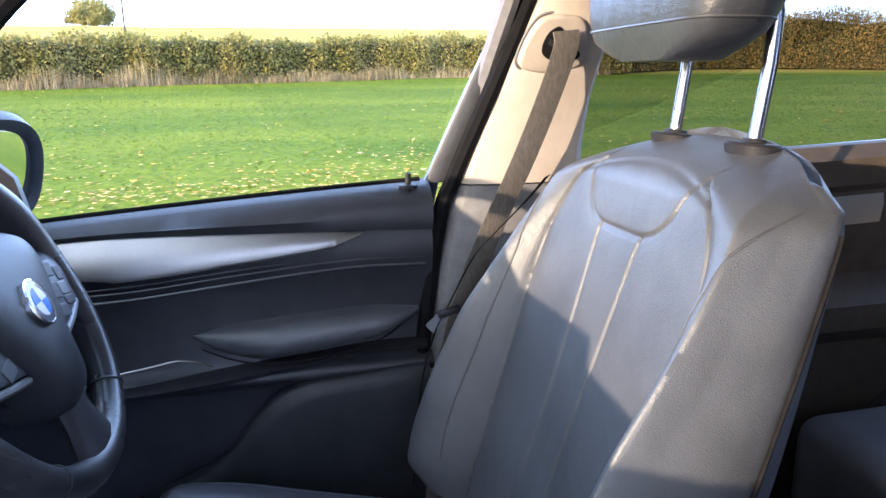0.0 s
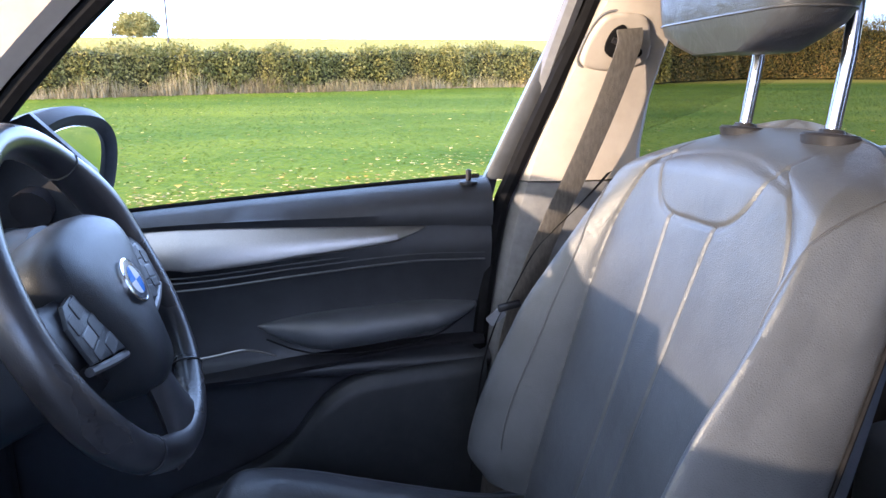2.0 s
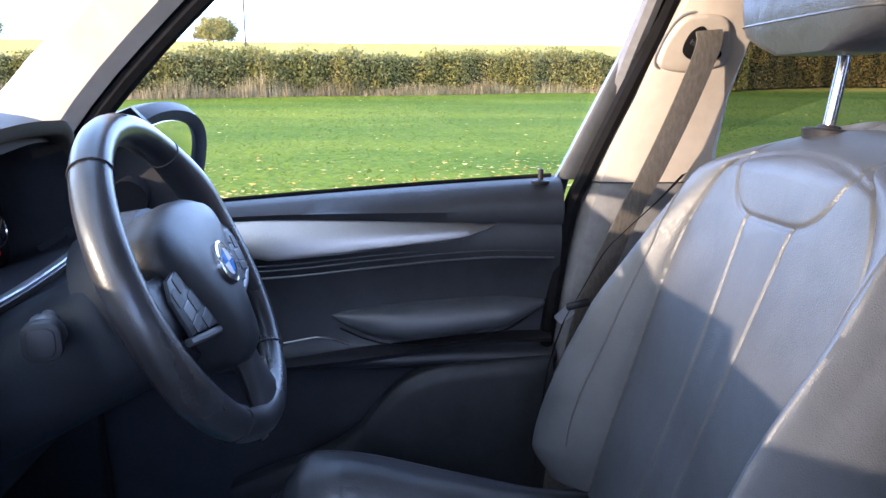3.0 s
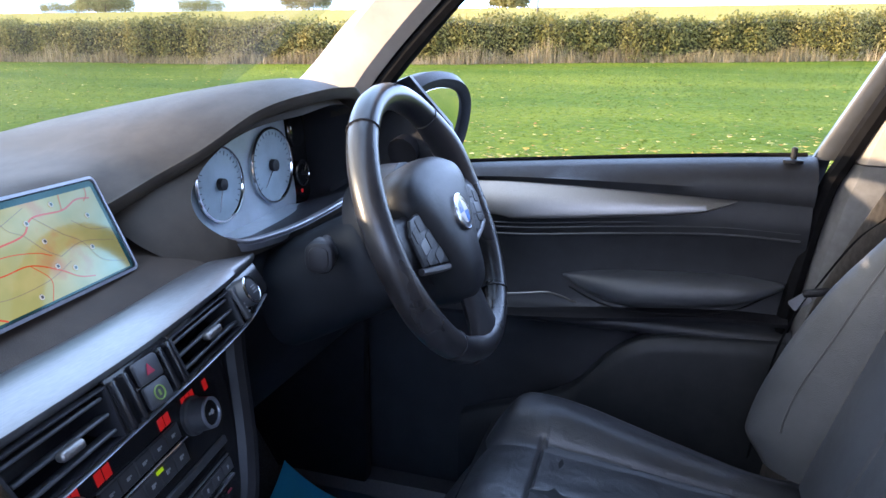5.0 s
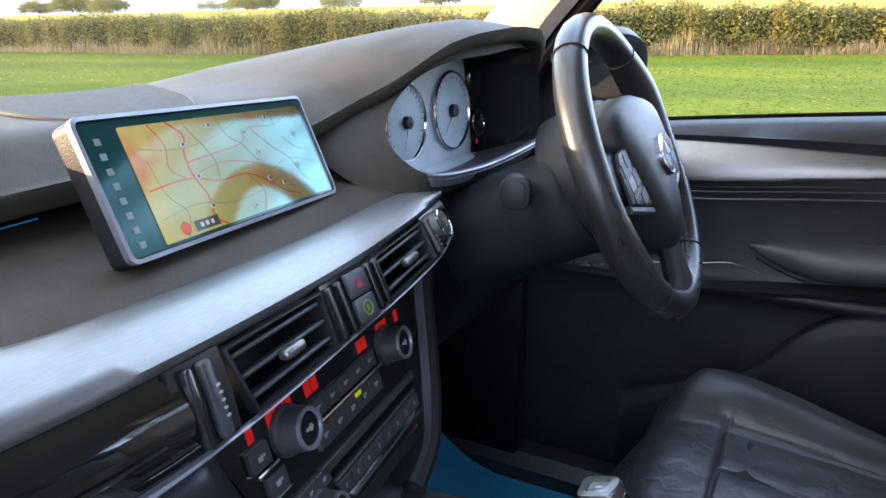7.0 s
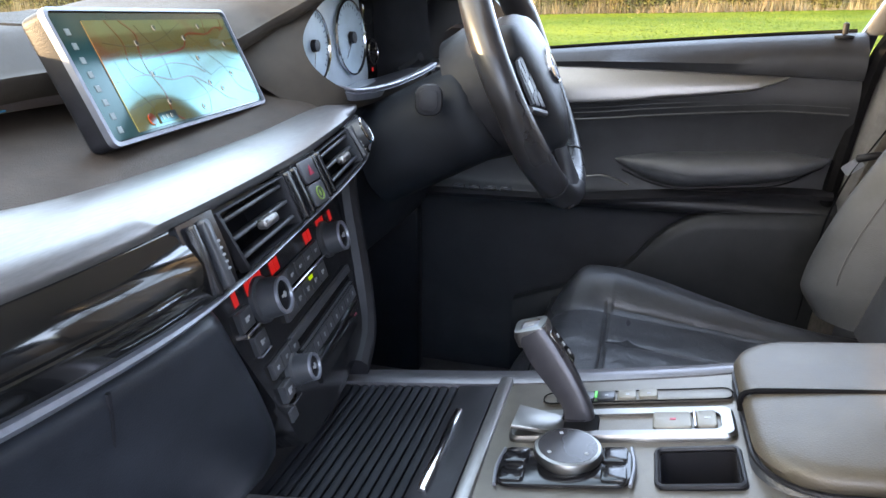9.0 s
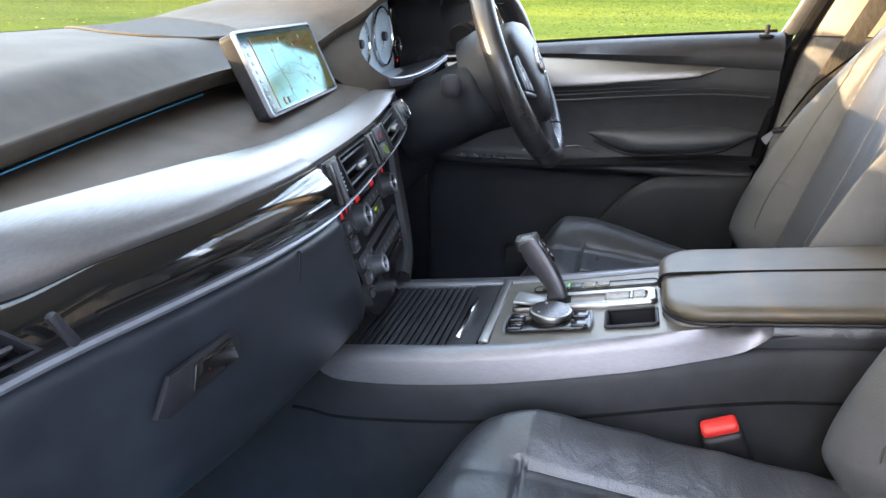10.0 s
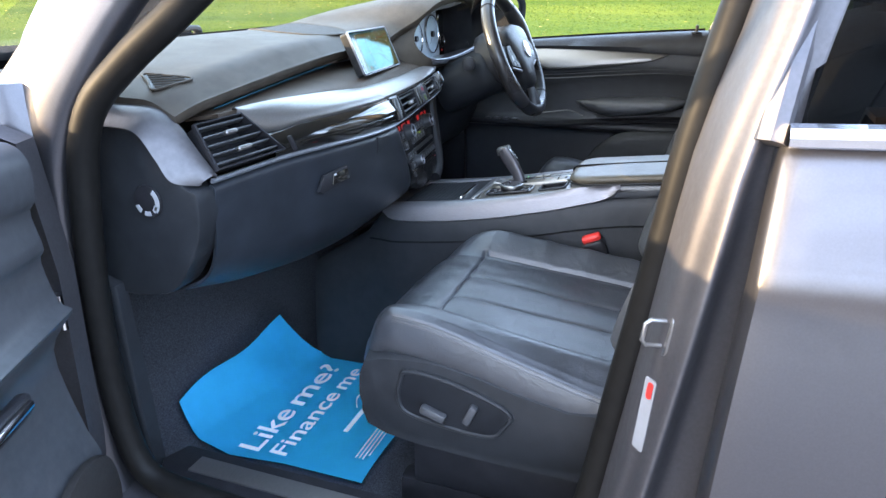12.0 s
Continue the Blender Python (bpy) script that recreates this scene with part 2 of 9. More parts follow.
def ground_material():
    m = bpy.data.materials.new("grass_ground")
    m.use_nodes = True
    nt = m.node_tree
    b = nt.nodes["Principled BSDF"]
    b.inputs["Roughness"].default_value = 0.9
    b.inputs["Specular IOR Level"].default_value = 0.04
    co = nt.nodes.new("ShaderNodeTexCoord")
    big = nt.nodes.new("ShaderNodeTexNoise")
    big.inputs["Scale"].default_value, big.inputs["Detail"].default_value = 0.35, 5
    fine = nt.nodes.new("ShaderNodeTexNoise")
    fine.inputs["Scale"].default_value, fine.inputs["Detail"].default_value = 9.0, 8
    run = nt.nodes.new("ShaderNodeMapping")
    run.inputs["Scale"].default_value = (1.6, 0.45, 1.0)
    nt.links.new(co.outputs["Object"], run.inputs["Vector"])
    nt.links.new(run.outputs[0], big.inputs["Vector"])
    nt.links.new(co.outputs["Object"], fine.inputs["Vector"])
    r = nt.nodes.new("ShaderNodeValToRGB")
    r.color_ramp.elements[0].color, r.color_ramp.elements[1].color = (0.032, 0.066, 0.005, 1), (0.135, 0.142, 0.012, 1)
    r.color_ramp.elements[0].position, r.color_ramp.elements[1].position = 0.3, 0.7
    ad = nt.nodes.new("ShaderNodeMath")
    ad.operation = 'MULTIPLY_ADD'
    ad.inputs[1].default_value, ad.inputs[2].default_value = 0.4, 0.0
    nt.links.new(fine.outputs[0], ad.inputs[0])
    a2 = nt.nodes.new("ShaderNodeMath")
    a2.operation = 'MULTIPLY_ADD'
    a2.inputs[1].default_value = 0.6
    nt.links.new(big.outputs[0], a2.inputs[0])
    nt.links.new(ad.outputs[0], a2.inputs[2])
    nt.links.new(a2.outputs[0], r.inputs[0])
    # stubble field past the hedge
    sep = nt.nodes.new("ShaderNodeSeparateXYZ")
    nt.links.new(co.outputs["Object"], sep.inputs[0])
    step = nt.nodes.new("ShaderNodeMapRange")
    step.inputs[1].default_value, step.inputs[2].default_value = 24.5, 26.0
    nt.links.new(sep.outputs[0], step.inputs[0])
    mx = nt.nodes.new("ShaderNodeMix")
    mx.data_type = 'RGBA'
    mx.inputs[7].default_value = (0.25, 0.18, 0.035, 1)
    nt.links.new(step.outputs[0], mx.inputs[0])
    nt.links.new(r.outputs[0], mx.inputs[6])
    nt.links.new(mx.outputs[2], b.inputs["Base Color"])
    bp = nt.nodes.new("ShaderNodeBump")
    bp.inputs["Strength"].default_value, bp.inputs["Distance"].default_value = 0.8, 0.06
    nt.links.new(fine.outputs[0], bp.inputs["Height"])
    nt.links.new(bp.outputs[0], b.inputs["Normal"])
    return m


# fill behind the hedge leaves, inner shade put into its dark colour
HEDGE_CORE = material("hedge_inner_shade", (0.05, 0.043, 0.018), 0.95, spec=0.02, vary=0.5, scale=7, bump=1.0, bump_scale=16)
GROUND = ground_material()
ASPHALT = material("asphalt", (0.15, 0.14, 0.135), 0.85, vary=0.25, scale=60, bump=0.6, bump_scale=160)


def glass_material(name, tint=(0.93, 0.96, 0.95), ior=1.28):
    m = bpy.data.materials.new(name)
    m.use_nodes = True
    nt = m.node_tree
    nt.nodes.remove(nt.nodes["Principled BSDF"])
    t = nt.nodes.new("ShaderNodeBsdfTransparent")
    t.inputs[0].default_value = (*tint, 1)
    g = nt.nodes.new("ShaderNodeBsdfGlossy")
    g.inputs["Roughness"].default_value = 0.02
    f = nt.nodes.new("ShaderNodeFresnel")
    f.inputs[0].default_value = ior
    ms = nt.nodes.new("ShaderNodeMixShader")
    nt.links.new(f.outputs[0], ms.inputs[0])
    nt.links.new(t.outputs[0], ms.inputs[1])
    nt.links.new(g.outputs[0], ms.inputs[2])
    nt.links.new(ms.outputs[0], nt.nodes["Material Output"].inputs[0])
    return m


GLASS = glass_material("window_glass")
SCREEN_GLASS = glass_material("windscreen_glass", (0.70, 0.77, 0.72), 1.2)


def add_dust(m, amount):
    """A thin uneven film of dust that scatters the light."""
    nt = m.node_tree
    out = nt.nodes["Material Output"]
    clean = out.inputs[0].links[0].from_socket
    co = nt.nodes.new("ShaderNodeTexCoord")
    n = nt.nodes.new("ShaderNodeTexNoise")
    n.inputs["Scale"].default_value, n.inputs["Detail"].default_value = 3.5, 6
    mr = nt.nodes.new("ShaderNodeMapRange")
    mr.inputs[1].default_value, mr.inputs[2].default_value, mr.inputs[3].default_value, mr.inputs[4].default_value = 0.35, 0.75, amount * 0.3, amount
    d = nt.nodes.new("ShaderNodeBsdfTranslucent")
    d.inputs[0].default_value = (0.75, 0.70, 0.62, 1)
    mx = nt.nodes.new("ShaderNodeMixShader")
    nt.links.new(co.outputs["Object"], n.inputs["Vector"])
    nt.links.new(n.outputs[0], mr.inputs[0])
    nt.links.new(mr.outputs[0], mx.inputs[0])
    nt.links.new(clean, mx.inputs[1])
    nt.links.new(d.outputs[0], mx.inputs[2])
    nt.links.new(mx.outputs[0], out.inputs[0])


add_dust(SCREEN_GLASS, 0.012)
PRIVACY = glass_material("privacy_glass", (0.33, 0.34, 0.32))
# left-side copy of PRIVACY, the unlit cabin put into its darker tint
PRIVACY_DARK = glass_material("privacy_glass_dark", (0.08, 0.08, 0.08), 1.12)


# ---- mesh helpers ----
def thing(name, loc, label, category, group="", kind=""):
    e = new(name)
    e.empty_display_size = 0.1
    e.location = loc
    return tagged(e, label, category, group, kind)


def part(name, bm, mat, parent=None, label="", sharp=35, kind=""):
    """Links a bmesh, in world metres, as one mesh under a thing or a part."""
    me = bpy.data.meshes.new(name)
    bm.normal_update()
    bm.to_mesh(me)
    bm.free()
    me.materials.append(mat)
    for p in me.polygons:
        p.use_smooth = True
    me.set_sharp_from_angle(angle=radians(sharp))
    ob = new(name, me)
    if parent:
        ob.parent = parent
        if parent.type == 'EMPTY':
            ob.matrix_parent_inverse = Matrix.Translation(parent.location).inverted()
    return tagged(ob, label, kind=kind)


def catmull(pts, n):
    """A smooth curve of n+1 points through the given ones."""
    p = [Vector(q) for q in pts]
    p = [2 * p[0] - p[1]] + p + [2 * p[-1] - p[-2]]
    out = []
    segs = len(p) - 3
    for i in range(n + 1):
        u = i / n * segs
        k = min(int(u), segs - 1)
        t = u - k
        a, b, c, d = p[k:k + 4]
        out.append(0.5 * ((2 * b) + (c - a) * t + (2 * a - 5 * b + 4 * c - d) * t * t + (3 * b - a - 3 * c + d) * t ** 3))
    return out


def ring_smooth(pts, n):
    """A smooth closed loop of n points."""
    p = [Vector(q) for q in pts]
    m = len(p)
    out = []
    for i in range(n):
        u = i / n * m
        k = int(u)
        t = u - k
        a, b, c, d = p[(k - 1) % m], p[k % m], p[(k + 1) % m], p[(k + 2) % m]
        out.append(0.5 * ((2 * b) + (c - a) * t + (2 * a - 5 * b + 4 * c - d) * t * t + (3 * b - a - 3 * c + d) * t ** 3))
    return out


def sheet(bm, rows, wrap=False, flip=False):
    """Quads between rows of points."""
    vs = [[bm.verts.new(p) for p in r] for r in rows]
    n = len(vs[0])
    for a, b in zip(vs, vs[1:]):
        for i in range(n if wrap else n - 1):
            j = (i + 1) % n
            q = (a[i], a[j], b[j], b[i])
            bm.faces.new(q[::-1] if flip else q)
    return vs


def cap(bm, loop, flip=False):
    bm.faces.new(loop[::-1] if flip else loop)


def tube(bm, pts, r, seg=10, closed=False, flat=1.0):
    """A round tube along points; r a number or one for each point."""
    p = [Vector(q) for q in pts]
    n = len(p)
    rows = []
    up = None
    for i in range(n):
        if closed:
            d = (p[(i + 1) % n] - p[i - 1]).normalized()
        else:
            d = (p[min(i + 1, n - 1)] - p[max(i - 1, 0)]).normalized()
        if up is None:
            up = d.orthogonal().normalized()
        up = (up - d * up.dot(d)).normalized()
        s = d.cross(up)
        ri = r[i] if isinstance(r, (list, tuple)) else r
        rows.append([p[i] + ri * (math.cos(a) * up + flat * math.sin(a) * s) for a in [2 * math.pi * k / seg for k in range(seg)]])
    if closed:
        rows.append(rows[0])
        sheet(bm, rows, wrap=True)
        bmesh.ops.remove_doubles(bm, verts=bm.verts, dist=1e-6)
    else:
        vs = sheet(bm, rows, wrap=True)
        cap(bm, vs[0], True)
        cap(bm, vs[-1])
    return bm


def rbox(bm, size, m=Matrix(), bevel=0.004, seg=2):
    """A rounded box of that size, centred, moved by m."""
    r = bmesh.ops.create_cube(bm, size=1.0, matrix=m @ Matrix.Diagonal((*size, 1)))
    if bevel:
        es = list({e for v in r["verts"] for e in v.link_edges})
        bmesh.ops.bevel(bm, geom=es, offset=bevel, segments=seg, profile=0.5, affect='EDGES', clamp_overlap=True)
    return bm


def slab(bm, outline, depth, m=Matrix(), bevel=0.003, seg=2):
    """A plate: a 2D outline in x, y, given depth along z, moved by m."""
    f = bm.faces.new([bm.verts.new(m @ Vector((x, y, 0))) for x, y in outline])
    ex = bmesh.ops.extrude_face_region(bm, geom=[f])
    top = [g for g in ex["geom"] if isinstance(g, bmesh.types.BMVert)]
    dv = m.to_3x3() @ Vector((0, 0, depth))
    for v in top:
        v.co += dv
    tf = [g for g in ex["geom"] if isinstance(g, bmesh.types.BMFace)]
    if bevel:
        bmesh.ops.bevel(bm, geom=list(tf[0].edges), offset=bevel, segments=seg, profile=0.5, affect='EDGES', clamp_overlap=True)
    bmesh.ops.recalc_face_normals(bm, faces=bm.faces)
    return bm


def lathe(bm, profile, m=Matrix(), seg=28):
    """A turned shape: (radius, height) pairs round the local z axis."""
    rows = [[m @ Vector((r * math.cos(a), r * math.sin(a), h)) for a in [2 * math.pi * k / seg for k in range(seg)]] for r, h in profile]
    vs = sheet(bm, rows, wrap=True)
    if profile[0][0] > 1e-5:
        cap(bm, vs[0], True)
    if profile[-1][0] > 1e-5:
        cap(bm, vs[-1])
    bmesh.ops.remove_doubles(bm, verts=bm.verts, dist=1e-6)
    bmesh.ops.recalc_face_normals(bm, faces=bm.faces)
    return bm


def rrect(w, h, r, n=5):
    """The outline of a rounded rectangle."""
    out = []
    for cx, cy, a0 in ((w / 2 - r, h / 2 - r, 0), (-w / 2 + r, h / 2 - r, 90), (-w / 2 + r, -h / 2 + r, 180), (w / 2 - r, -h / 2 + r, 270)):
        for k in range(n + 1):
            a = radians(a0 + 90 * k / n)
            out.append((cx + r * math.cos(a), cy + r * math.sin(a)))
    return out


def basis(o, x, y):
    """A frame with origin o, local x and y; z stands out of the plane."""
    x = Vector(x).normalized()
    z = x.cross(Vector(y)).normalized()
    y = z.cross(x)
    return Matrix.Translation(o) @ Matrix((x, y, z)).transposed().to_4x4()


def key(x, xs, ys):
    """A smooth reading of ys over xs."""
    if x <= xs[0]:
        return ys[0]
    for i in range(len(xs) - 1):
        if x <= xs[i + 1]:
            t = (x - xs[i]) / (xs[i + 1] - xs[i])
            m0 = (ys[i + 1] - ys[max(i - 1, 0)]) / (xs[i + 1] - xs[max(i - 1, 0)])
            m1 = (ys[min(i + 2, len(ys) - 1)] - ys[i]) / (xs[min(i + 2, len(xs) - 1)] - xs[i])
            d = xs[i + 1] - xs[i]
            return (2 * t ** 3 - 3 * t * t + 1) * ys[i] + (t ** 3 - 2 * t * t + t) * d * m0 + (-2 * t ** 3 + 3 * t * t) * ys[i + 1] + (t ** 3 - t * t) * d * m1
    return ys[-1]


def raw(name, verts, faces, mat, parent=None, label="", kind=""):
    me = bpy.data.meshes.new(name)
    me.from_pydata(verts, [], faces)
    me.materials.append(mat)
    ob = new(name, me)
    if parent:
        ob.parent = parent
        if parent.type == 'EMPTY':
            ob.matrix_parent_inverse = Matrix.Translation(parent.location).inverted()
    return tagged(ob, label, kind=kind)


# ---- outside ----
def ground_z(x, y):
    if x < 1.6:
        return 0.0
    return 0.0635 * (x - 1.6) + 0.0235 * min(max(x - 40, 0), 120) - 0.03 * max(x - 260, 0)


HEDGE_LINE = [(19.3, 75), (19.4, 40), (19.6, 16), (20.2, 9), (21.4, 4), (22.9, -1), (24.2, -6), (25.5, -14)]


def hedge_x(y):
    return np.interp(y, [q[1] for q in HEDGE_LINE[::-1]], [q[0] for q in HEDGE_LINE[::-1]])


def build_outside():
    bm = bmesh.new()
    xs = [-900, -200, -60, -20, -5, 1.6, 4, 8, 14, 20, 24, 30, 45, 80, 140, 240, 420, 900]
    ys = [-900, -300, -100, -40, -15, 0, 15, 40, 100, 300, 900]
    sheet(bm, [[Vector((x, y, ground_z(x, y))) for y in ys] for x in xs], flip=True)
    tagged(part("ground", bm, GROUND, sharp=180), "short green lawn rising gently to a hedge", "ground", kind="structure")
    # the surface that the car stands on
    bm = bmesh.new()
    sheet(bm, [[Vector((x, y, 0.006 + max(ground_z(x, y), 0))) for y in (-30, -10, 0, 7.5)] for x in (-12, -4, 1.2, 2.2)], flip=True)
    tagged(part("pavement", bm, ASPHALT, sharp=180), "worn light grey asphalt under the parked car", "pavement", kind="structure")
    rng = np.random.default_rng(4)
    # grass blades
    n = 190000
    u = rng.random(n)
    x = 2.3 + 21.5 * u ** 0.85
    y = -48 + 94 * rng.random(n)
    keep = ~((x < 2.6) & (y < 7.5)) & (x < hedge_x(y) - 0.5)
    x, y = x[keep], y[keep]
    n = len(x)
    z = 0.0635 * (x - 1.6)
    h = 0.008 + 0.013 * rng.random(n)
    a = rng.random(n) * 2 * np.pi
    w = 0.012 + 0.014 * rng.random(n)
    lx, ly = rng.normal(0, 0.025, n), rng.normal(0, 0.025, n)
    v = np.empty((n, 3, 3))
    v[:, 0] = np.stack([x - w * np.cos(a), y - w * np.sin(a), z - 0.005], 1)
    v[:, 1] = np.stack([x + w * np.cos(a), y + w * np.sin(a), z - 0.005], 1)
    v[:, 2] = np.stack([x + lx, y + ly, z + h], 1)
    # every blade faces the car
    face = np.cross(v[:, 1] - v[:, 0], v[:, 2] - v[:, 0])
    away = face[:, 0] * -x + face[:, 1] * (-0.4 - y) + face[:, 2] * 1.3 < 0
    v[away] = v[away][:, [1, 0, 2]]
    lawn = raw("grass", v.reshape(-1, 3).tolist(), np.arange(3 * n).reshape(-1, 3).tolist(), GRASS_BLADE)
    # short blades shade like the turf that they stand in
    lawn.data.normals_split_custom_set_from_vertices(np.tile((-0.06, 0.0, 1.0), (3 * n, 1)).tolist())
    tagged(lawn, "short green lawn grass", "grass", kind="stuff")
    # fallen leaves, thicker near the car
    n = 5200
    x = np.maximum(4.5 + 15 * rng.random(n) ** 2.0 + rng.normal(0, 0.4, n), 2.6)
    y = -22 + 60 * rng.random(n)
    # drifts of leaves by the driver's side
    for k, (cx, cy, sx, sy) in enumerate(((6.7, -1.1, 0.5, 1.0), (7.9, -2.4, 0.9, 0.9), (6.4, 0.9, 0.25, 1.2), (7.2, 2.6, 0.8, 1.5))):
        x[k * 260:(k + 1) * 260] = cx + sx * rng.normal(size=260)
        y[k * 260:(k + 1) * 260] = cy + sy * rng.normal(size=260)
    x = np.maximum(x, 2.6)
    z = 0.0635 * (x - 1.6) + 0.012 + 0.014 * rng.random(n)
    s = 0.014 + 0.030 * rng.random(n)
    a = rng.random(n) * 2 * np.pi
    t1, t2 = rng.normal(0, 0.35, n), rng.normal(0, 0.35, n)
    v = np.empty((n, 4, 3))
    for k, (p, q) in enumerate(((-1, 0), (0, -0.7), (1, 0), (0, 0.7))):
        dx, dy = s * (p * np.cos(a) - q * np.sin(a)), s * (p * np.sin(a) + q * np.cos(a))
        v[:, k] = np.stack([x + dx, y + dy, z + np.abs(dx * t1) + np.abs(dy * t2)], 1)
    tagged(raw("fallen_leaves", v.reshape(-1, 3).tolist(), np.arange(4 * n).reshape(-1, 4).tolist(), FALLEN), "yellow and brown autumn leaves scattered on the lawn", "leaves", kind="stuff")


def leaf_cloud(name, pts, size, mat, rng, kind="stuff", parent=None, label=""):
    n = len(pts)
    d = rng.normal(size=(n, 3))
    d /= np.linalg.norm(d, axis=1)[:, None]
    e = np.cross(d, rng.normal(size=(n, 3)))
    e /= np.linalg.norm(e, axis=1)[:, None]
    s = (size * (0.6 + 0.8 * rng.random(n)))[:, None]
    v = np.stack([pts - d * s, pts + e * s * 0.55, pts + d * s, pts - e * s * 0.55], 1)
    return raw(name, v.reshape(-1, 3).tolist(), np.arange(4 * n).reshape(-1, 4).tolist(), mat, parent, label, kind)


def hedge(name, line, height, depth, mat, label, count, seed):
    rng = np.random.default_rng(seed)
    t = thing(name, (line[0][0], line[0][1], ground_z(*line[0])), label, "hedge")
    pts = np.array(line, float)
    seg = np.linalg.norm(np.diff(pts, axis=0), axis=1)
    cum = np.concatenate([[0], np.cumsum(seg)])
    s = rng.random(count) * cum[-1]
    px, py = np.interp(s, cum, pts[:, 0]), np.interp(s, cum, pts[:, 1])
    wob = 0.16 * np.sin(s * 0.9) + 0.12 * np.sin(s * 2.3 + 1) + 0.08 * np.sin(s * 5.1)
    hz = height * (1 + 0.05 * np.sin(s * 0.6 + seed) + 0.04 * np.sin(s * 1.7) + 0.05 * np.sin(s * 4.3))
    v = rng.random(count)
    ang = v * np.pi
    rad = 1 - 0.28 * rng.random(count) ** 2 + 0.06 * rng.normal(size=count)
    ox = -np.cos(ang) * np.abs(np.cos(ang)) ** -0.4 * depth / 2 * rad
    oz = np.where(v < 0.42, rng.random(count), np.sin(ang) ** 0.35 * rad)
    ox = np.where(v < 0.42, -depth / 2 * rad, ox)
    P = np.stack([px + ox + wob, py + 0.0 * ox, 0.0635 * (px - 1.6) + np.clip(oz, 0.02, 1.2) * hz], 1)
    leaf_cloud("leaves", P, 0.046, mat, rng, parent=t)
    # solid inside, the shade between the leaves put into its dark colour
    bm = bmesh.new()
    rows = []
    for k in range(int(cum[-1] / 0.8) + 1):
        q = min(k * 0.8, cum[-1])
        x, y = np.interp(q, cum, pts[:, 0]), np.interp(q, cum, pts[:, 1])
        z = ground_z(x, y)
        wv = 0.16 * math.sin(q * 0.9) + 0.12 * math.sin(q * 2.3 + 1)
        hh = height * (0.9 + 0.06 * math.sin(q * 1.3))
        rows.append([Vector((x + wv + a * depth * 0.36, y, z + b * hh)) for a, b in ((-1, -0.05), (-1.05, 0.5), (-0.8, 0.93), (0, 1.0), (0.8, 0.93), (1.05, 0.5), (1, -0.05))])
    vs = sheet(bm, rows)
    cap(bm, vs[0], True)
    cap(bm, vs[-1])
    part("shaded_core", bm, HEDGE_CORE, t, "solid hedge inside with the inner shade put into its dark colour")
    return t


def build_hedges():
    hedge("hedge", HEDGE_LINE, 1.27, 1.4, HEDGE_LEAF, "long trimmed field hedge with green and yellowing leaves", 210000, 3)
    hedge("hedge", [(25.8, -14.2), (28.5, -19), (28.0, -25), (24.0, -33), (14, -44)], 2.35, 1.7, HEDGE_RED, "taller unclipped hedge with reddish autumn leaves", 90000, 7)
    rng = np.random.default_rng(11)
    n = 34000
    y = -13 + 80 * rng.random(n)
    x = hedge_x(y) - 0.85 + rng.normal(0, 0.16, n) + 0.15 * np.sin(y * 0.8)
    z = 0.0635 * (x - 1.6)
    dens = 0.55 + 0.45 * np.sin(y * 0.55) * np.sin(y * 0.23 + 1)
    h = (0.15 + 0.65 * rng.random(n) ** 1.6) * (0.35 + 0.75 * dens * (0.6 + 0.4 * np.sin(y * 2.7)))
    a = rng.random(n) * 2 * np.pi
    lx, ly = rng.normal(0, 0.05, n), rng.normal(0, 0.05, n)
    w = 0.011
    v = np.empty((n, 3, 3))
    v[:, 0] = np.stack([x - w * np.cos(a), y - w * np.sin(a), z], 1)
    v[:, 1] = np.stack([x + w * np.cos(a), y + w * np.sin(a), z], 1)
    v[:, 2] = np.stack([x + lx, y + ly, z + h], 1)
    tagged(raw("dry_grass", v.reshape(-1, 3).tolist(), np.arange(3 * n).reshape(-1, 3).tolist(), DRY_GRASS), "tall straw-coloured dry grass along the hedge foot", "grass", kind="stuff")


def tree(loc, height, spread, seed, label):
    rng = np.random.default_rng(seed)
    t = thing("tree", loc, label, "tree", "far trees")
    L = Vector(loc)
    bm = bmesh.new()
    tube(bm, [L, L + Vector((0.1, 0, height * 0.3)), L + Vector((0, 0.1, height * 0.75))], [height * 0.035, height * 0.028, height * 0.008], 8)
    part("trunk", bm, BARK, t)
    bm = bmesh.new()
    for k in range(8):
        a = k * 0.8 + rng.random()
        b = L + Vector((0, 0, height * (0.25 + 0.05 * k)))
        e = L + Vector((math.cos(a) * spread * 0.4, math.sin(a) * spread * 0.4, height * (0.45 + 0.055 * k)))
        tube(bm, [b, (b + e) / 2 + Vector((0, 0, 0.05 * height)), e], [height * 0.014, height * 0.01, height * 0.004], 6)
    part("limbs", bm, BARK, t)
    pts = []
    for k in range(64):
        a, r = rng.random() * 2 * np.pi, spread * 0.46 * math.sqrt(rng.random())
        zc = height * (0.2 + 0.68 * rng.random() ** 0.7 * math.sqrt(max(0.05, 1 - (r / (spread * 0.5)) ** 2)))
        c = np.array(L) + (r * math.cos(a), r * math.sin(a), zc)
        pts.append(c + rng.normal(size=(230, 3)) * spread * 0.062)
    leaf_cloud("crown", np.concatenate(pts), height * 0.03, TREE_LEAF, rng, kind="", parent=t)


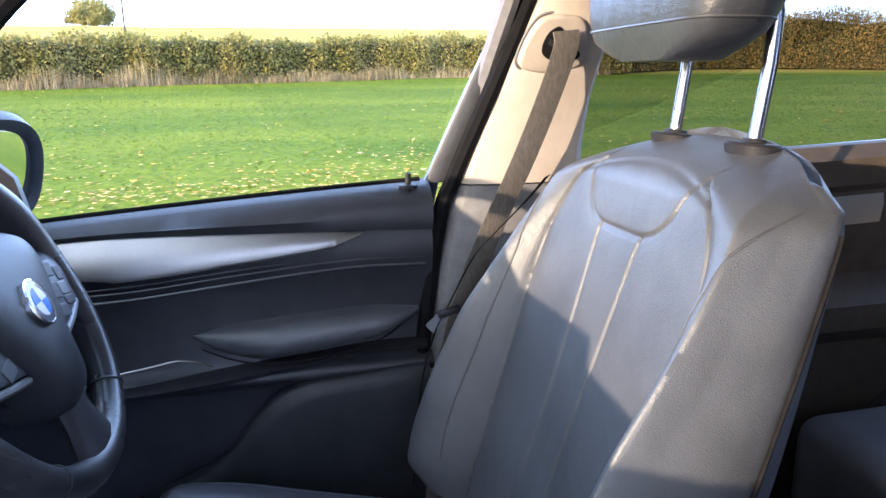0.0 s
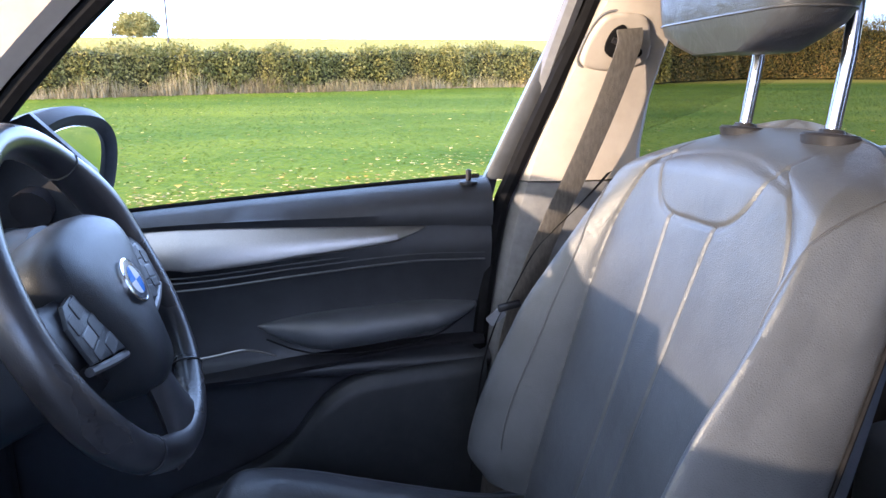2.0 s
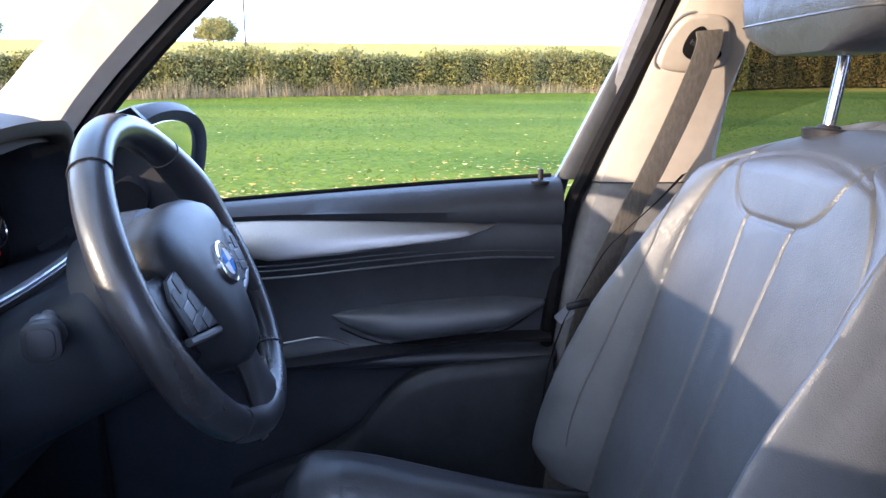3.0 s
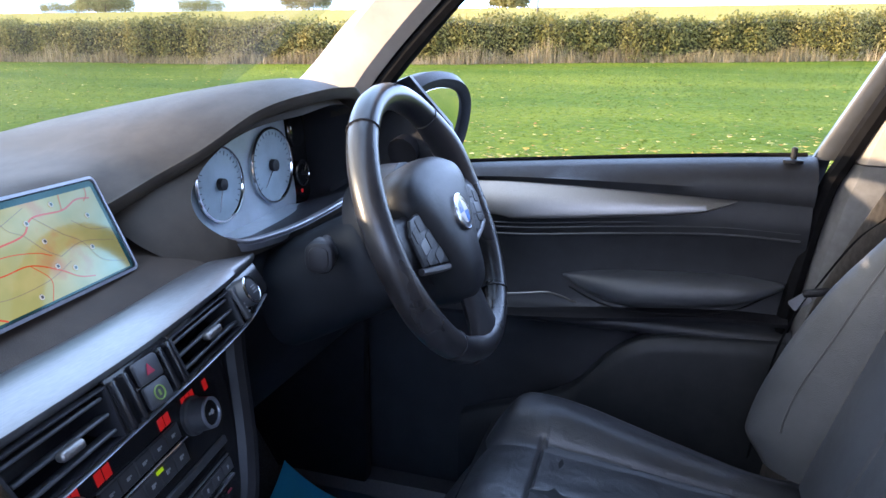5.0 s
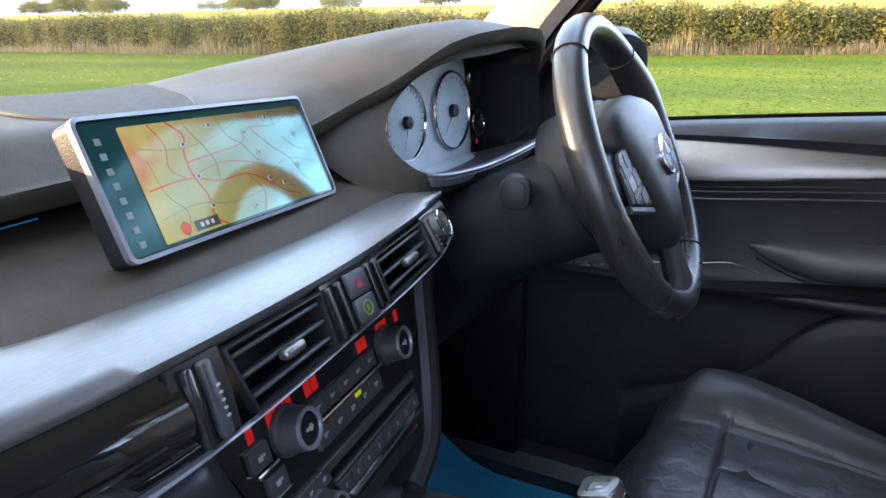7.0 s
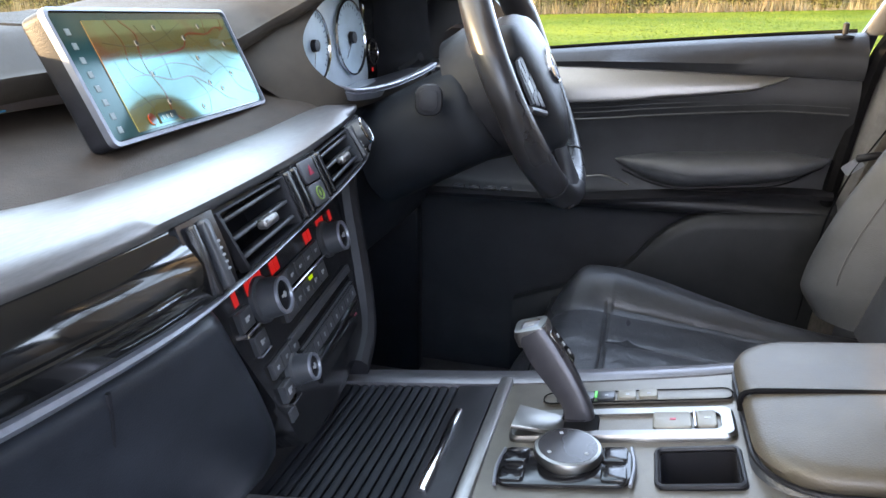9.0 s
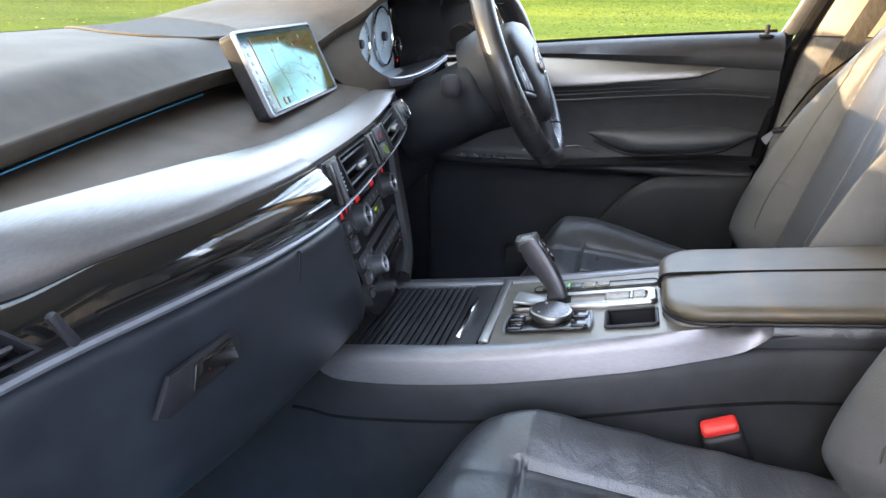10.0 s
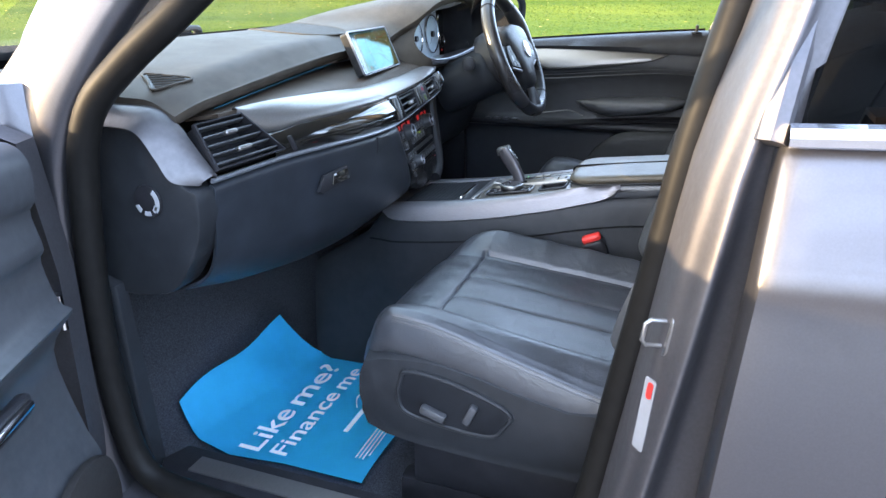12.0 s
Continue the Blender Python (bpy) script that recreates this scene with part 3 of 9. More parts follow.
def build_far():
    tree((150, 31.6, ground_z(150, 31.6) - 1.2), 6.6, 9.5, 21, "rounded field tree with olive autumn leaves")
    tree((150, 57, ground_z(150, 57)), 5.0, 9, 22, "dark bushy tree at the field edge")
    k = 0
    for yy in range(110, 420, 24):
        k += 1
        xx = 190 + 18 * math.sin(k * 1.7)
        tree((xx, yy, ground_z(xx, yy) - 0.5), 6.5 + 2.5 * math.sin(k * 2.1), 16, 30 + k, "far field tree on the skyline")
    # pole
    t = thing("utility_pole", (90, 15.6, ground_z(90, 15.6)), "slim grey pole standing in the far field", "pole")
    bm = bmesh.new()
    b = Vector((90, 15.6, ground_z(90, 15.6) - 0.3))
    tube(bm, [b, b + Vector((0, 0, 14))], [0.14, 0.1], 8)
    part("shaft", bm, PLASTIC_GREY, t)


build_outside()
build_hedges()
build_far()


# ---- the car's shell ----
def strip(bm, a, b, thick):
    """A band between two edge lines, with a thickness vector."""
    a, b, t = [Vector(p) for p in a], [Vector(p) for p in b], Vector(thick)
    rows = [[p, q, q + t, p + t] for p, q in zip(a, b)]
    vs = sheet(bm, rows, wrap=True)
    cap(bm, vs[0], True)
    cap(bm, vs[-1])
    bmesh.ops.recalc_face_normals(bm, faces=bm.faces)
    return bm


def build_shell():
    car = thing("car_body", (0, -0.8, 0.3), "metallic grey five-door car body shell with open front passenger door", "car")
    # floor, firewall, tunnel
    bm = bmesh.new()
    rows = []
    for y, z in ((-2.3, 0.36), (-0.9, 0.36), (-0.2, 0.362), (0.16, 0.364), (0.25, 0.41), (0.36, 0.60), (0.44, 0.9), (0.5, 1.05)):
        rows.append([Vector((x, y, z)) for x in (-0.735, -0.3, -0.16, 0.14, 0.3, 0.755)])
    sheet(bm, rows)
    r = bmesh.ops.extrude_face_region(bm, geom=bm.faces[:])
    for v in [g for g in r["geom"] if isinstance(g, bmesh.types.BMVert)]:
        v.co.z -= 0.03
        v.co.y += 0.01
    bmesh.ops.recalc_face_normals(bm, faces=bm.faces)
    part("floor_carpet", bm, CARPET, car, "dark grey cut-pile carpet")
    # sills
    for s in (-1, 1):
        bm = bmesh.new()
        prof = [(0.735, 0.36), (0.735, 0.43), (0.755, 0.455), (0.81, 0.46), (0.845, 0.445), (0.87, 0.40), (0.90, 0.33), (0.86, 0.26), (0.74, 0.26)]
        rows = [[Vector((s * a, y, b)) for a, b in prof] for y in (-2.0, -1.2, -0.72, -0.3, 0.1, 0.3)]
        vs = sheet(bm, rows, wrap=True)
        cap(bm, vs[0], True)
        cap(bm, vs[-1])
        bmesh.ops.recalc_face_normals(bm, faces=bm.faces)
        part("sill", bm, PAINT_DARK, car)
    # sill cover plates on the open side
    bm = bmesh.new()
    slab(bm, [(-0.78, -0.62), (-0.69, -0.62), (-0.69, 0.13), (-0.74, 0.15), (-0.78, 0.12)], 0.012, Matrix.Translation((0, 0, 0.455)), 0.004)
    cover = part("sill_cover", bm, PLASTIC, car)
    bm = bmesh.new()
    slab(bm, [(-0.755, -0.5), (-0.715, -0.5), (-0.715, 0.08), (-0.755, 0.08)], 0.004, Matrix.Translation((0, 0, 0.467)), 0.001)
    part("scuff_plate", bm, SILVER, cover, "brushed metal scuff plate")
    # roof and headliner
    def roof_rows(dz, inset):
        rows = []
        for y, z, w in ((-0.22, 1.615, 0.60), (-0.5, 1.665, 0.62), (-1.1, 1.70, 0.62), (-1.8, 1.69, 0.61), (-2.5, 1.63, 0.58)):
            rows.append([Vector((u * (w - inset), y, z + dz - 0.05 * abs(u) ** 3)) for u in (-1, -0.8, -0.4, 0, 0.4, 0.8, 1)])
        return rows
    bm = bmesh.new()
    sheet(bm, roof_rows(0.03, 0))
    r = bmesh.ops.extrude_face_region(bm, geom=bm.faces[:])
    for v in [g for g in r["geom"] if isinstance(g, bmesh.types.BMVert)]:
        v.co.z -= 0.018
    bmesh.ops.recalc_face_normals(bm, faces=bm.faces)
    part("roof", bm, PAINT, car)
    bm = bmesh.new()
    sheet(bm, roof_rows(0.005, 0.01))
    r = bmesh.ops.extrude_face_region(bm, geom=bm.faces[:])
    for v in [g for g in r["geom"] if isinstance(g, bmesh.types.BMVert)]:
        v.co.z -= 0.012
    bmesh.ops.recalc_face_normals(bm, faces=bm.faces)
    part("headliner", bm, HEADLINER, car)
    # roof side rails
    for s in (-1, 1):
        bm = bmesh.new()
        tube(bm, catmull([(s * 0.615, -0.22, 1.59), (s * 0.64, -0.6, 1.635), (s * 0.645, -1.1, 1.655), (s * 0.63, -1.8, 1.64), (s * 0.60, -2.5, 1.58)], 16), 0.038, 10)
        part("roof_rail", bm, PAINT, car)
    # A pillars: painted outside, pale trim inside
    for s in (-1, 1):
        d = 0.02 if s > 0 else 0.0
        foot, mid, top = Vector((s * 0.775, 0.20, 1.17)), Vector((s * 0.725, 0.03, 1.365)), Vector((s * 0.635, -0.24, 1.6))
        line = catmull([foot + Vector((0, 0.14, -0.12)), foot, mid, top], 16)
        skin = line
        if s < 0:
            # the open side's skin sweeps down into the hinge pillar
            skin = catmull([(-0.792, 0.235, 0.62), (-0.792, 0.232, 0.80), (-0.792, 0.226, 0.98), (-0.786, 0.205, 1.10), (-0.770, 0.155, 1.21), mid, top], 40)
        bm = bmesh.new()
        rows = []
        ring = ring_smooth([(-0.01, 0.055, 0.03), (0.03, 0.045, 0.03), (0.05, 0.0, 0.0), (0.045, -0.05, -0.04), (0.01, -0.055, -0.045), (-0.01, 0.0, 0.0)], 24)
        for p in skin:
            k = min(1.0, max(0.0, (p.z - 0.95) / 0.25)) if s < 0 else 1.0
            slim = 0.05 + 1.1 * key(p.z, [1.17, 1.27, 1.365, 1.48], [0.85, 0.45, 0.30, 0.06]) if s > 0 else 1.0
            rows.append([p + Vector((s * o.x, o.y * (slim if o.y > 0 else 1), o.z * k * (slim if o.y > 0 else 1))) for o in ring])
        vs = sheet(bm, rows, wrap=True)
        cap(bm, vs[0], True)
        cap(bm, vs[-1])
        bmesh.ops.recalc_face_normals(bm, faces=bm.faces)
        part("pillar_skin", bm, PAINT, car)
        bm = bmesh.new()
        rows = []
        for p in line:
            q = p + Vector((-s * (0.012 if s > 0 else 0.045), 0, 0))
            slim = key(p.z, [1.17, 1.27, 1.365, 1.48], [0.85, 0.45, 0.30, 0.06]) if s > 0 else 1.0
            rows.append([q + Vector((s * a, b * (slim if b > 0 else 1), c * (slim if b > 0 else 1))) for a, b, c in ((0.0, 0.085, 0.055), (-0.018, 0.07, 0.04), (-0.03, 0.02, 0.0), (-0.022, -0.035, -0.04), (-0.004, -0.05, -0.05), (0.008, 0.0, 0.0))])
        vs = sheet(bm, rows, wrap=True)
        cap(bm, vs[0], True)
        cap(bm, vs[-1])
        bmesh.ops.recalc_face_normals(bm, faces=bm.faces)
        part("pillar_trim", bm, CREAM, car, "pale cream pillar trim")
        if s > 0:
            bm = bmesh.new()
            tube(bm, [p + Vector((0.0, -0.062, -0.052)) for p in line], 0.014, 8)
            part("window_seal", bm, RUBBER, car)
    # hinge pillar and scuttle side on the open side
    bm = bmesh.new()
    prof = [(-0.765, 0.18), (-0.80, 0.16), (-0.835, 0.165), (-0.865, 0.20), (-0.875, 0.25), (-0.87, 0.40), (-0.765, 0.40)]
    prof = [(p.x, p.y) for p in catmull([(a, b, 0) for a, b in prof], 30)]
    rows = [[Vector((a, b + 0.02 * math.sin((z - 0.46) * 4) + 0.5 * max(0, z - 1.04) ** 1.3, z)) for a, b in prof] for z in (0.40, 0.55, 0.75, 0.95, 1.04, 1.08, 1.12, 1.16)]
    vs = sheet(bm, rows, wrap=True)
    cap(bm, vs[0], True)
    cap(bm, vs[-1])
    bmesh.ops.recalc_face_normals(bm, faces=bm.faces)
    part("hinge_pillar", bm, PAINT, car)
    bm = bmesh.new()
    prof = [(0.765, 0.20), (0.87, 0.22), (0.87, 0.42), (0.765, 0.42)]
    rows = [[Vector((a, b, z)) for a, b in prof] for z in (0.40, 0.8, 1.2)]
    vs = sheet(bm, rows, wrap=True)
    cap(bm, vs[0], True)
    cap(bm, vs[-1])
    bmesh.ops.recalc_face_normals(bm, faces=bm.faces)
    part("hinge_pillar", bm, PAINT, car)
    # kick panel trim beside the footwell
    bm = bmesh.new()
    slab(bm, [(0.145, 0.40), (0.33, 0.40), (0.40, 0.8), (0.30, 0.86), (0.17, 0.82), (0.155, 0.6)], 0.03, basis((-0.735, 0, 0), (0, 1, 0), (0, 0, 1)) @ Matrix.Scale(-1, 4, (0, 0, 1)), 0.008)
    part("kick_panel", bm, PLASTIC_GREY, car)
    # door aperture seal, open side
    seal = catmull([(-0.70, -0.42, 1.56), (-0.735, -0.25, 1.43), (-0.79, -0.076, 1.272), (-0.805, 0.029, 1.192), (-0.81, 0.104, 1.119), (-0.81, 0.14, 1.007), (-0.81, 0.16, 0.797), (-0.81, 0.155, 0.62), (-0.81, 0.12, 0.50), (-0.81, 0.02, 0.474), (-0.81, -0.2, 0.47), (-0.795, -0.46, 0.474), (-0.765, -0.585, 0.495), (-0.750, -0.63, 0.60), (-0.735, -0.661, 0.80), (-0.720, -0.690, 0.98), (-0.712, -0.708, 1.11), (-0.698, -0.735, 1.245), (-0.660, -0.775, 1.42), (-0.615, -0.79, 1.58)], 95)
    bm = bmesh.new()
    tube(bm, seal, 0.022, 12)
    part("door_seal", bm, SEAL, car, "thick black rubber door seal")
    # bonnet, wings, nose
    bm = bmesh.new()
    rows = []
    for y, z, w in ((0.64, 1.128, 0.78), (0.9, 1.09, 0.80), (1.3, 1.02, 0.79), (1.65, 0.93, 0.74), (1.78, 0.80, 0.70), (1.82, 0.55, 0.72), (1.78, 0.32, 0.72)):
        rows.append([Vector((u * w, y - 0.12 * abs(u) ** 3, z - 0.05 * abs(u) ** 4)) for u in (-1, -0.85, -0.5, 0, 0.5, 0.85, 1)])
    sheet(bm, rows)
    bmesh.ops.recalc_face_normals(bm, faces=bm.faces)
    r = bmesh.ops.extrude_face_region(bm, geom=bm.faces[:])
    for v in [g for g in r["geom"] if isinstance(g, bmesh.types.BMVert)]:
        v.co += Vector((0, -0.02, -0.02))
    bmesh.ops.recalc_face_normals(bm, faces=bm.faces)
    part("bonnet", bm, PAINT, car)
    for s in (-1, 1):
        bm = bmesh.new()
        rows = []
        for y in (0.22, 0.35, 0.5, 0.65, 0.9, 1.15, 1.4, 1.6, 1.72):
            arch = math.sqrt(max(0.42 ** 2 - (y - 1.05) ** 2, 0)) + 0.36 if abs(y - 1.05) < 0.42 else 0.3
            zt = key(y, [0.2, 0.6, 1.3, 1.75], [1.13, 1.075, 1.0, 0.85])
            rows.append([Vector((s * xx, y, z)) for xx, z in ((0.78, zt + 0.02), (0.85, zt), (0.905, zt - 0.09), (0.93, 0.5 * (zt - 0.1 + arch)), (0.925, arch), (0.87, arch))])
        sheet(bm, rows)
        bmesh.ops.solidify(bm, geom=bm.faces[:], thickness=0.006)
        bmesh.ops.recalc_face_normals(bm, faces=bm.faces)
        part("wing", bm, PAINT, car)
    # rear quarters and tailgate
    for s in (-1, 1):
        bm = bmesh.new()
        rows = []
        for y in (-1.78, -2.0, -2.2, -2.45, -2.7, -2.9, -3.0):
            arch = math.sqrt(max(0.42 ** 2 - (y + 1.88) ** 2, 0)) + 0.36 if abs(y + 1.88) < 0.42 else 0.32
            rows.append([Vector((s * xx, y, z)) for xx, z in ((0.80, 1.19), (0.90, 1.14), (0.935, 0.95), (0.94, 0.5 * (0.95 + arch)), (0.92, arch))])
        sheet(bm, rows)
        bmesh.ops.solidify(bm, geom=bm.faces[:], thickness=0.006)
        bmesh.ops.recalc_face_normals(bm, faces=bm.faces)
        part("rear_quarter", bm, PAINT, car)
        bm = bmesh.new()
        strip(bm, [(s * 0.84, -2.15, 1.17), (s * 0.74, -2.15, 1.5), (s * 0.62, -2.2, 1.66)], [(s * 0.82, -2.98, 1.17), (s * 0.73, -2.8, 1.5), (s * 0.60, -2.55, 1.65)], (-s * 0.02, 0, 0))
        part("rear_side_panel", bm, TINT, car)
    bm = bmesh.new()
    rows = [[Vector((u * w, y, z)) for u in (-1, -0.6, 0, 0.6, 1)] for y, z, w in ((-2.5, 1.66, 0.58), (-2.8, 1.45, 0.7), (-2.98, 1.18, 0.8), (-3.05, 0.85, 0.85), (-3.04, 0.4, 0.88))]
    sheet(bm, rows)
    bmesh.ops.solidify(bm, geom=bm.faces[:], thickness=0.02)
    bmesh.ops.recalc_face_normals(bm, faces=bm.faces)
    part("tailgate", bm, PAINT, car)
    # wheels
    for s in (-1, 1):
        for y in (1.05, -1.88):
            m = Matrix.Translation((s * 0.80, y, 0.36)) @ Matrix.Rotation(radians(90) * s, 4, 'Y')
            bm = bmesh.new()
            lathe(bm, [(0.25, -0.11), (0.33, -0.12), (0.365, -0.09), (0.37, 0), (0.365, 0.09), (0.33, 0.12), (0.25, 0.11)], m, 32)
            w = part("wheel", bm, TYRE, car)
            bm = bmesh.new()
            lathe(bm, [(0.25, 0.06), (0.25, 0.11), (0.235, 0.115), (0.22, 0.06), (0.06, 0.07), (0.055, 0.1), (0.001, 0.1)], m, 32)
            for k in range(5):
                rbox(bm, (0.2, 0.05, 0.03), m @ Matrix.Rotation(2 * math.pi * k / 5, 4, 'Z') @ Matrix.Translation((0.13, 0, 0.09)), 0.006, 1)
            part("rim", bm, SILVER, w)
    # glass
    bm = bmesh.new()
    rows = []
    for y, z, w in ((0.62, 1.152, 0.74), (0.2, 1.40, 0.70), (-0.22, 1.632, 0.60)):
        rows.append([Vector((u * w, y - 0.12 * abs(u) ** 2.2, z)) for u in (-1, -0.7, -0.35, 0, 0.35, 0.7, 1)])
    sheet(bm, rows)
    g = part("windscreen", bm, SCREEN_GLASS, car, "clear laminated windscreen glass")
    g.visible_shadow = False
    # scuttle under the windscreen, with wiper arm
    bm = bmesh.new()
    rows = []
    for dy, dz in ((0.06, 0.0), (0.0, 0.005), (-0.01, -0.02), (0.03, -0.06)):
        rows.append([Vector((u * 0.74, 0.590 + dy - 0.11 * abs(u) ** 2.2, 1.172 + dz + 0.016 * abs(u) ** 2)) for u in [k / 10 - 1 for k in range(21)]])
    sheet(bm, rows)
    bmesh.ops.solidify(bm, geom=bm.faces[:], thickness=0.006)
    part("scuttle_panel", bm, RUBBER, car)
    wip = thing("wiper", (0.09, 0.62, 1.16), "black windscreen wiper arm resting at the glass foot", "wiper")
    bm = bmesh.new()
    tube(bm, catmull([(0.09, 0.63, 1.165), (0.07, 0.615, 1.188), (-0.02, 0.61, 1.186), (-0.3, 0.60, 1.172)], 14), [0.012, 0.013, 0.013, 0.012, 0.011] + [0.008] * 10, 8)
    part("arm", bm, PLASTIC, wip)
    bm = bmesh.new()
    tube(bm, catmull([(-0.45, 0.565, 1.168), (-0.2, 0.60, 1.178), (0.04, 0.61, 1.176)], 10), 0.006, 6)
    part("blade", bm, RUBBER, wip)


def build_b_pillars():
    # open side: painted pillar with striker, seal behind
    p = thing("door_pillar", (-0.82, -0.72, 0.45), "grey painted door pillar with striker and sticker", "pillar", kind="structure")
    bm = bmesh.new()
    rows = []
    for z, y0, x0 in ((0.44, -0.615, 0.0), (0.56, -0.64, 0.0), (0.72, -0.664, 0), (0.80, -0.676, 0), (0.92, -0.693, 0), (1.04, -0.709, 0), (1.11, -0.72, 0.0), (1.18, -0.736, 0.003), (1.245, -0.754, 0.010), (1.33, -0.773, 0.028), (1.5, -0.82, 0.085), (1.62, -0.83, 0.135)):
        up = min(1.0, max(0.0, (z - 1.06) / 0.14))
        ridge = 0.014 * (1 - up) + 0.008
        prof = catmull([(-0.73, 0.010, 0), (-0.785, 0.003, 0), (-0.815, -0.002, 0), (-0.838, -0.008, 0), (-0.852, -0.020, 0), (-0.852 - ridge, -0.031 + 0.004 * up, 0), (-0.855 - ridge, -0.040 + 0.006 * up, 0), (-0.850, -0.052 + 0.010 * up, 0), (-0.842, -0.068 + 0.014 * up, 0), (-0.838, -0.105 + 0.04 * up, 0)], 40)
        rows.append([Vector((p.x + x0, y0 + p.y, z)) for p in prof] + [Vector((-0.725 + x0, y0 - 0.105 + 0.04 * up, z))])
    vs = sheet(bm, rows, wrap=True)
    cap(bm, vs[0], True)
    cap(bm, vs[-1])
    bmesh.ops.recalc_face_normals(bm, faces=bm.faces)
    part("pillar_panel", bm, PAINT_DARK, p, sharp=80)
    m = basis((-0.838, -0.7075, 0.928), (-0.90, -0.43, 0), (0, -0.14, 1))
    bm = bmesh.new()
    slab(bm, rrect(0.024, 0.052, 0.010), 0.003, m, 0.001)
    tube(bm, [m @ Vector(q) for q in ((0.0, 0.015, 0), (0.0, 0.015, 0.022), (0.0, 0.010, 0.027), (0.0, -0.010, 0.027), (0.0, -0.015, 0.022), (0.0, -0.015, 0))], 0.0028, 8)
    part("striker", bm, SILVER, p, "bright metal door striker loop")
    m = basis((-0.8475, -0.694, 0.826), (-0.72, -0.69, 0), (0, -0.15, 1))
    bm = bmesh.new()
    slab(bm, rrect(0.018, 0.092, 0.003), 0.001, m, 0)
    st = part("sticker", bm, STICKER, p, "white tyre pressure sticker with red mark")
    bm = bmesh.new()
    slab(bm, rrect(0.008, 0.02, 0.003), 0.001, m @ Matrix.Translation((0.002, 0.032, 0.0015)), 0)
    part("red_mark", bm, RED, st)
    # far side: two-tone inner trim
    q = thing("pillar_trim", (0.79, -0.86, 0.45), "cream upper and dark grey lower door pillar trim", "pillar trim", kind="structure")
    for name, zs, mat, lab in (("lower_trim", ((0.40, -0.655, 0.0), (0.6, -0.675, 0), (0.835, -0.70, 0), (1.0, -0.722, 0), (1.10, -0.741, 0.0), (1.163, -0.759, 0.0)), GREYTRIM, "dark grey grained trim"),
                               ("upper_trim", ((1.166, -0.760, 0.003), (1.22, -0.777, 0.003), (1.3, -0.810, 0.012), (1.4, -0.848, 0.045), (1.5, -0.885, 0.085), (1.62, -0.915, 0.14)), CREAM, "cream grained trim")):
        bm = bmesh.new()
        rows = []
        for z, y0, x0 in zs:
            w = key(z, [0.4, 1.1, 1.3, 1.6], [0.24, 0.232, 0.176, 0.105])
            rows.append([Vector((x - x0, y0 - f * w, z)) for x, f in ((0.80, 0.0), (0.778, 0.06), (0.768, 0.2), (0.766, 0.6), (0.772, 0.9), (0.80, 1.0), (0.86, 1.0), (0.86, 0.0))])
        vs = sheet(bm, rows, wrap=True)
        cap(bm, vs[0], True)
        cap(bm, vs[-1])
        bmesh.ops.recalc_face_normals(bm, faces=bm.faces)
        part(name, bm, mat, q, lab)
    # belt guide cover
    m = basis((0.735, -0.897, 1.384), (0, -1, 0.06), (-0.42, -0.1, 1))
    m = m @ Matrix.Scale(-1, 4, (0, 0, 1)) if (m.to_3x3() @ Vector((0, 0, 1))).x > 0 else m
    bm = bmesh.new()
    rim = ring_smooth([(-0.054, -0.030, 0), (-0.052, 0.005, 0), (-0.030, 0.042, 0), (0.005, 0.048, 0), (0.040, 0.040, 0), (0.052, 0.005, 0), (0.050, -0.030, 0), (0.0, -0.042, 0)], 40)
    slab(bm, [(p.x, p.y) for p in rim], 0.014, m, 0.006, 3)
    gc = part("guide_cover", bm, CREAM, q)
    bm = bmesh.new()
    tube(bm, [m @ Vector((p.x * 1.05, p.y * 1.06, 0.002)) for p in rim], 0.0022, 6, closed=True)
    part("cover_joint", bm, GREYTRIM, gc)
    bm = bmesh.new()
    hole = ring_smooth([(-0.024, -0.006, 0), (-0.018, 0.022, 0), (0.0, 0.033, 0), (0.012, 0.020, 0), (0.018, 0.004, 0), (0.038, -0.008, 0), (0.034, -0.020, 0), (0.0, -0.022, 0)], 36)
    slab(bm, [(p.x, p.y) for p in hole], 0.003, m @ Matrix.Translation((0, 0, 0.0135)), 0.001)
    part("guide_slot", bm, RUBBER, gc, "dark belt slot")
    bm = bmesh.new()
    tube(bm, catmull([m @ Vector(p) for p in ((-0.016, 0.012, 0.020), (0.004, 0.004, 0.024), (0.030, -0.010, 0.020))], 10), 0.0045, 8)
    part("guide_bar", bm, PLASTIC, gc)
    # aperture seal, far side
    bm = bmesh.new()
    tube(bm, catmull([(0.80, -0.65, 0.5), (0.80, -0.69, 0.835), (0.80, -0.724, 1.09), (0.795, -0.752, 1.176), (0.778, -0.803, 1.3), (0.745, -0.852, 1.434), (0.67, -0.885, 1.6)], 40), 0.014, 8)
    part("door_seal", bm, RUBBER, q)
    # seat belt of the driver: a broad strand down the pillar and a twisted dark strap by the seat
    belt = thing("seat_belt", (0.66, -0.87, 0.6), "dark grey driver's seat belt hanging from the pillar guide", "seat belt")

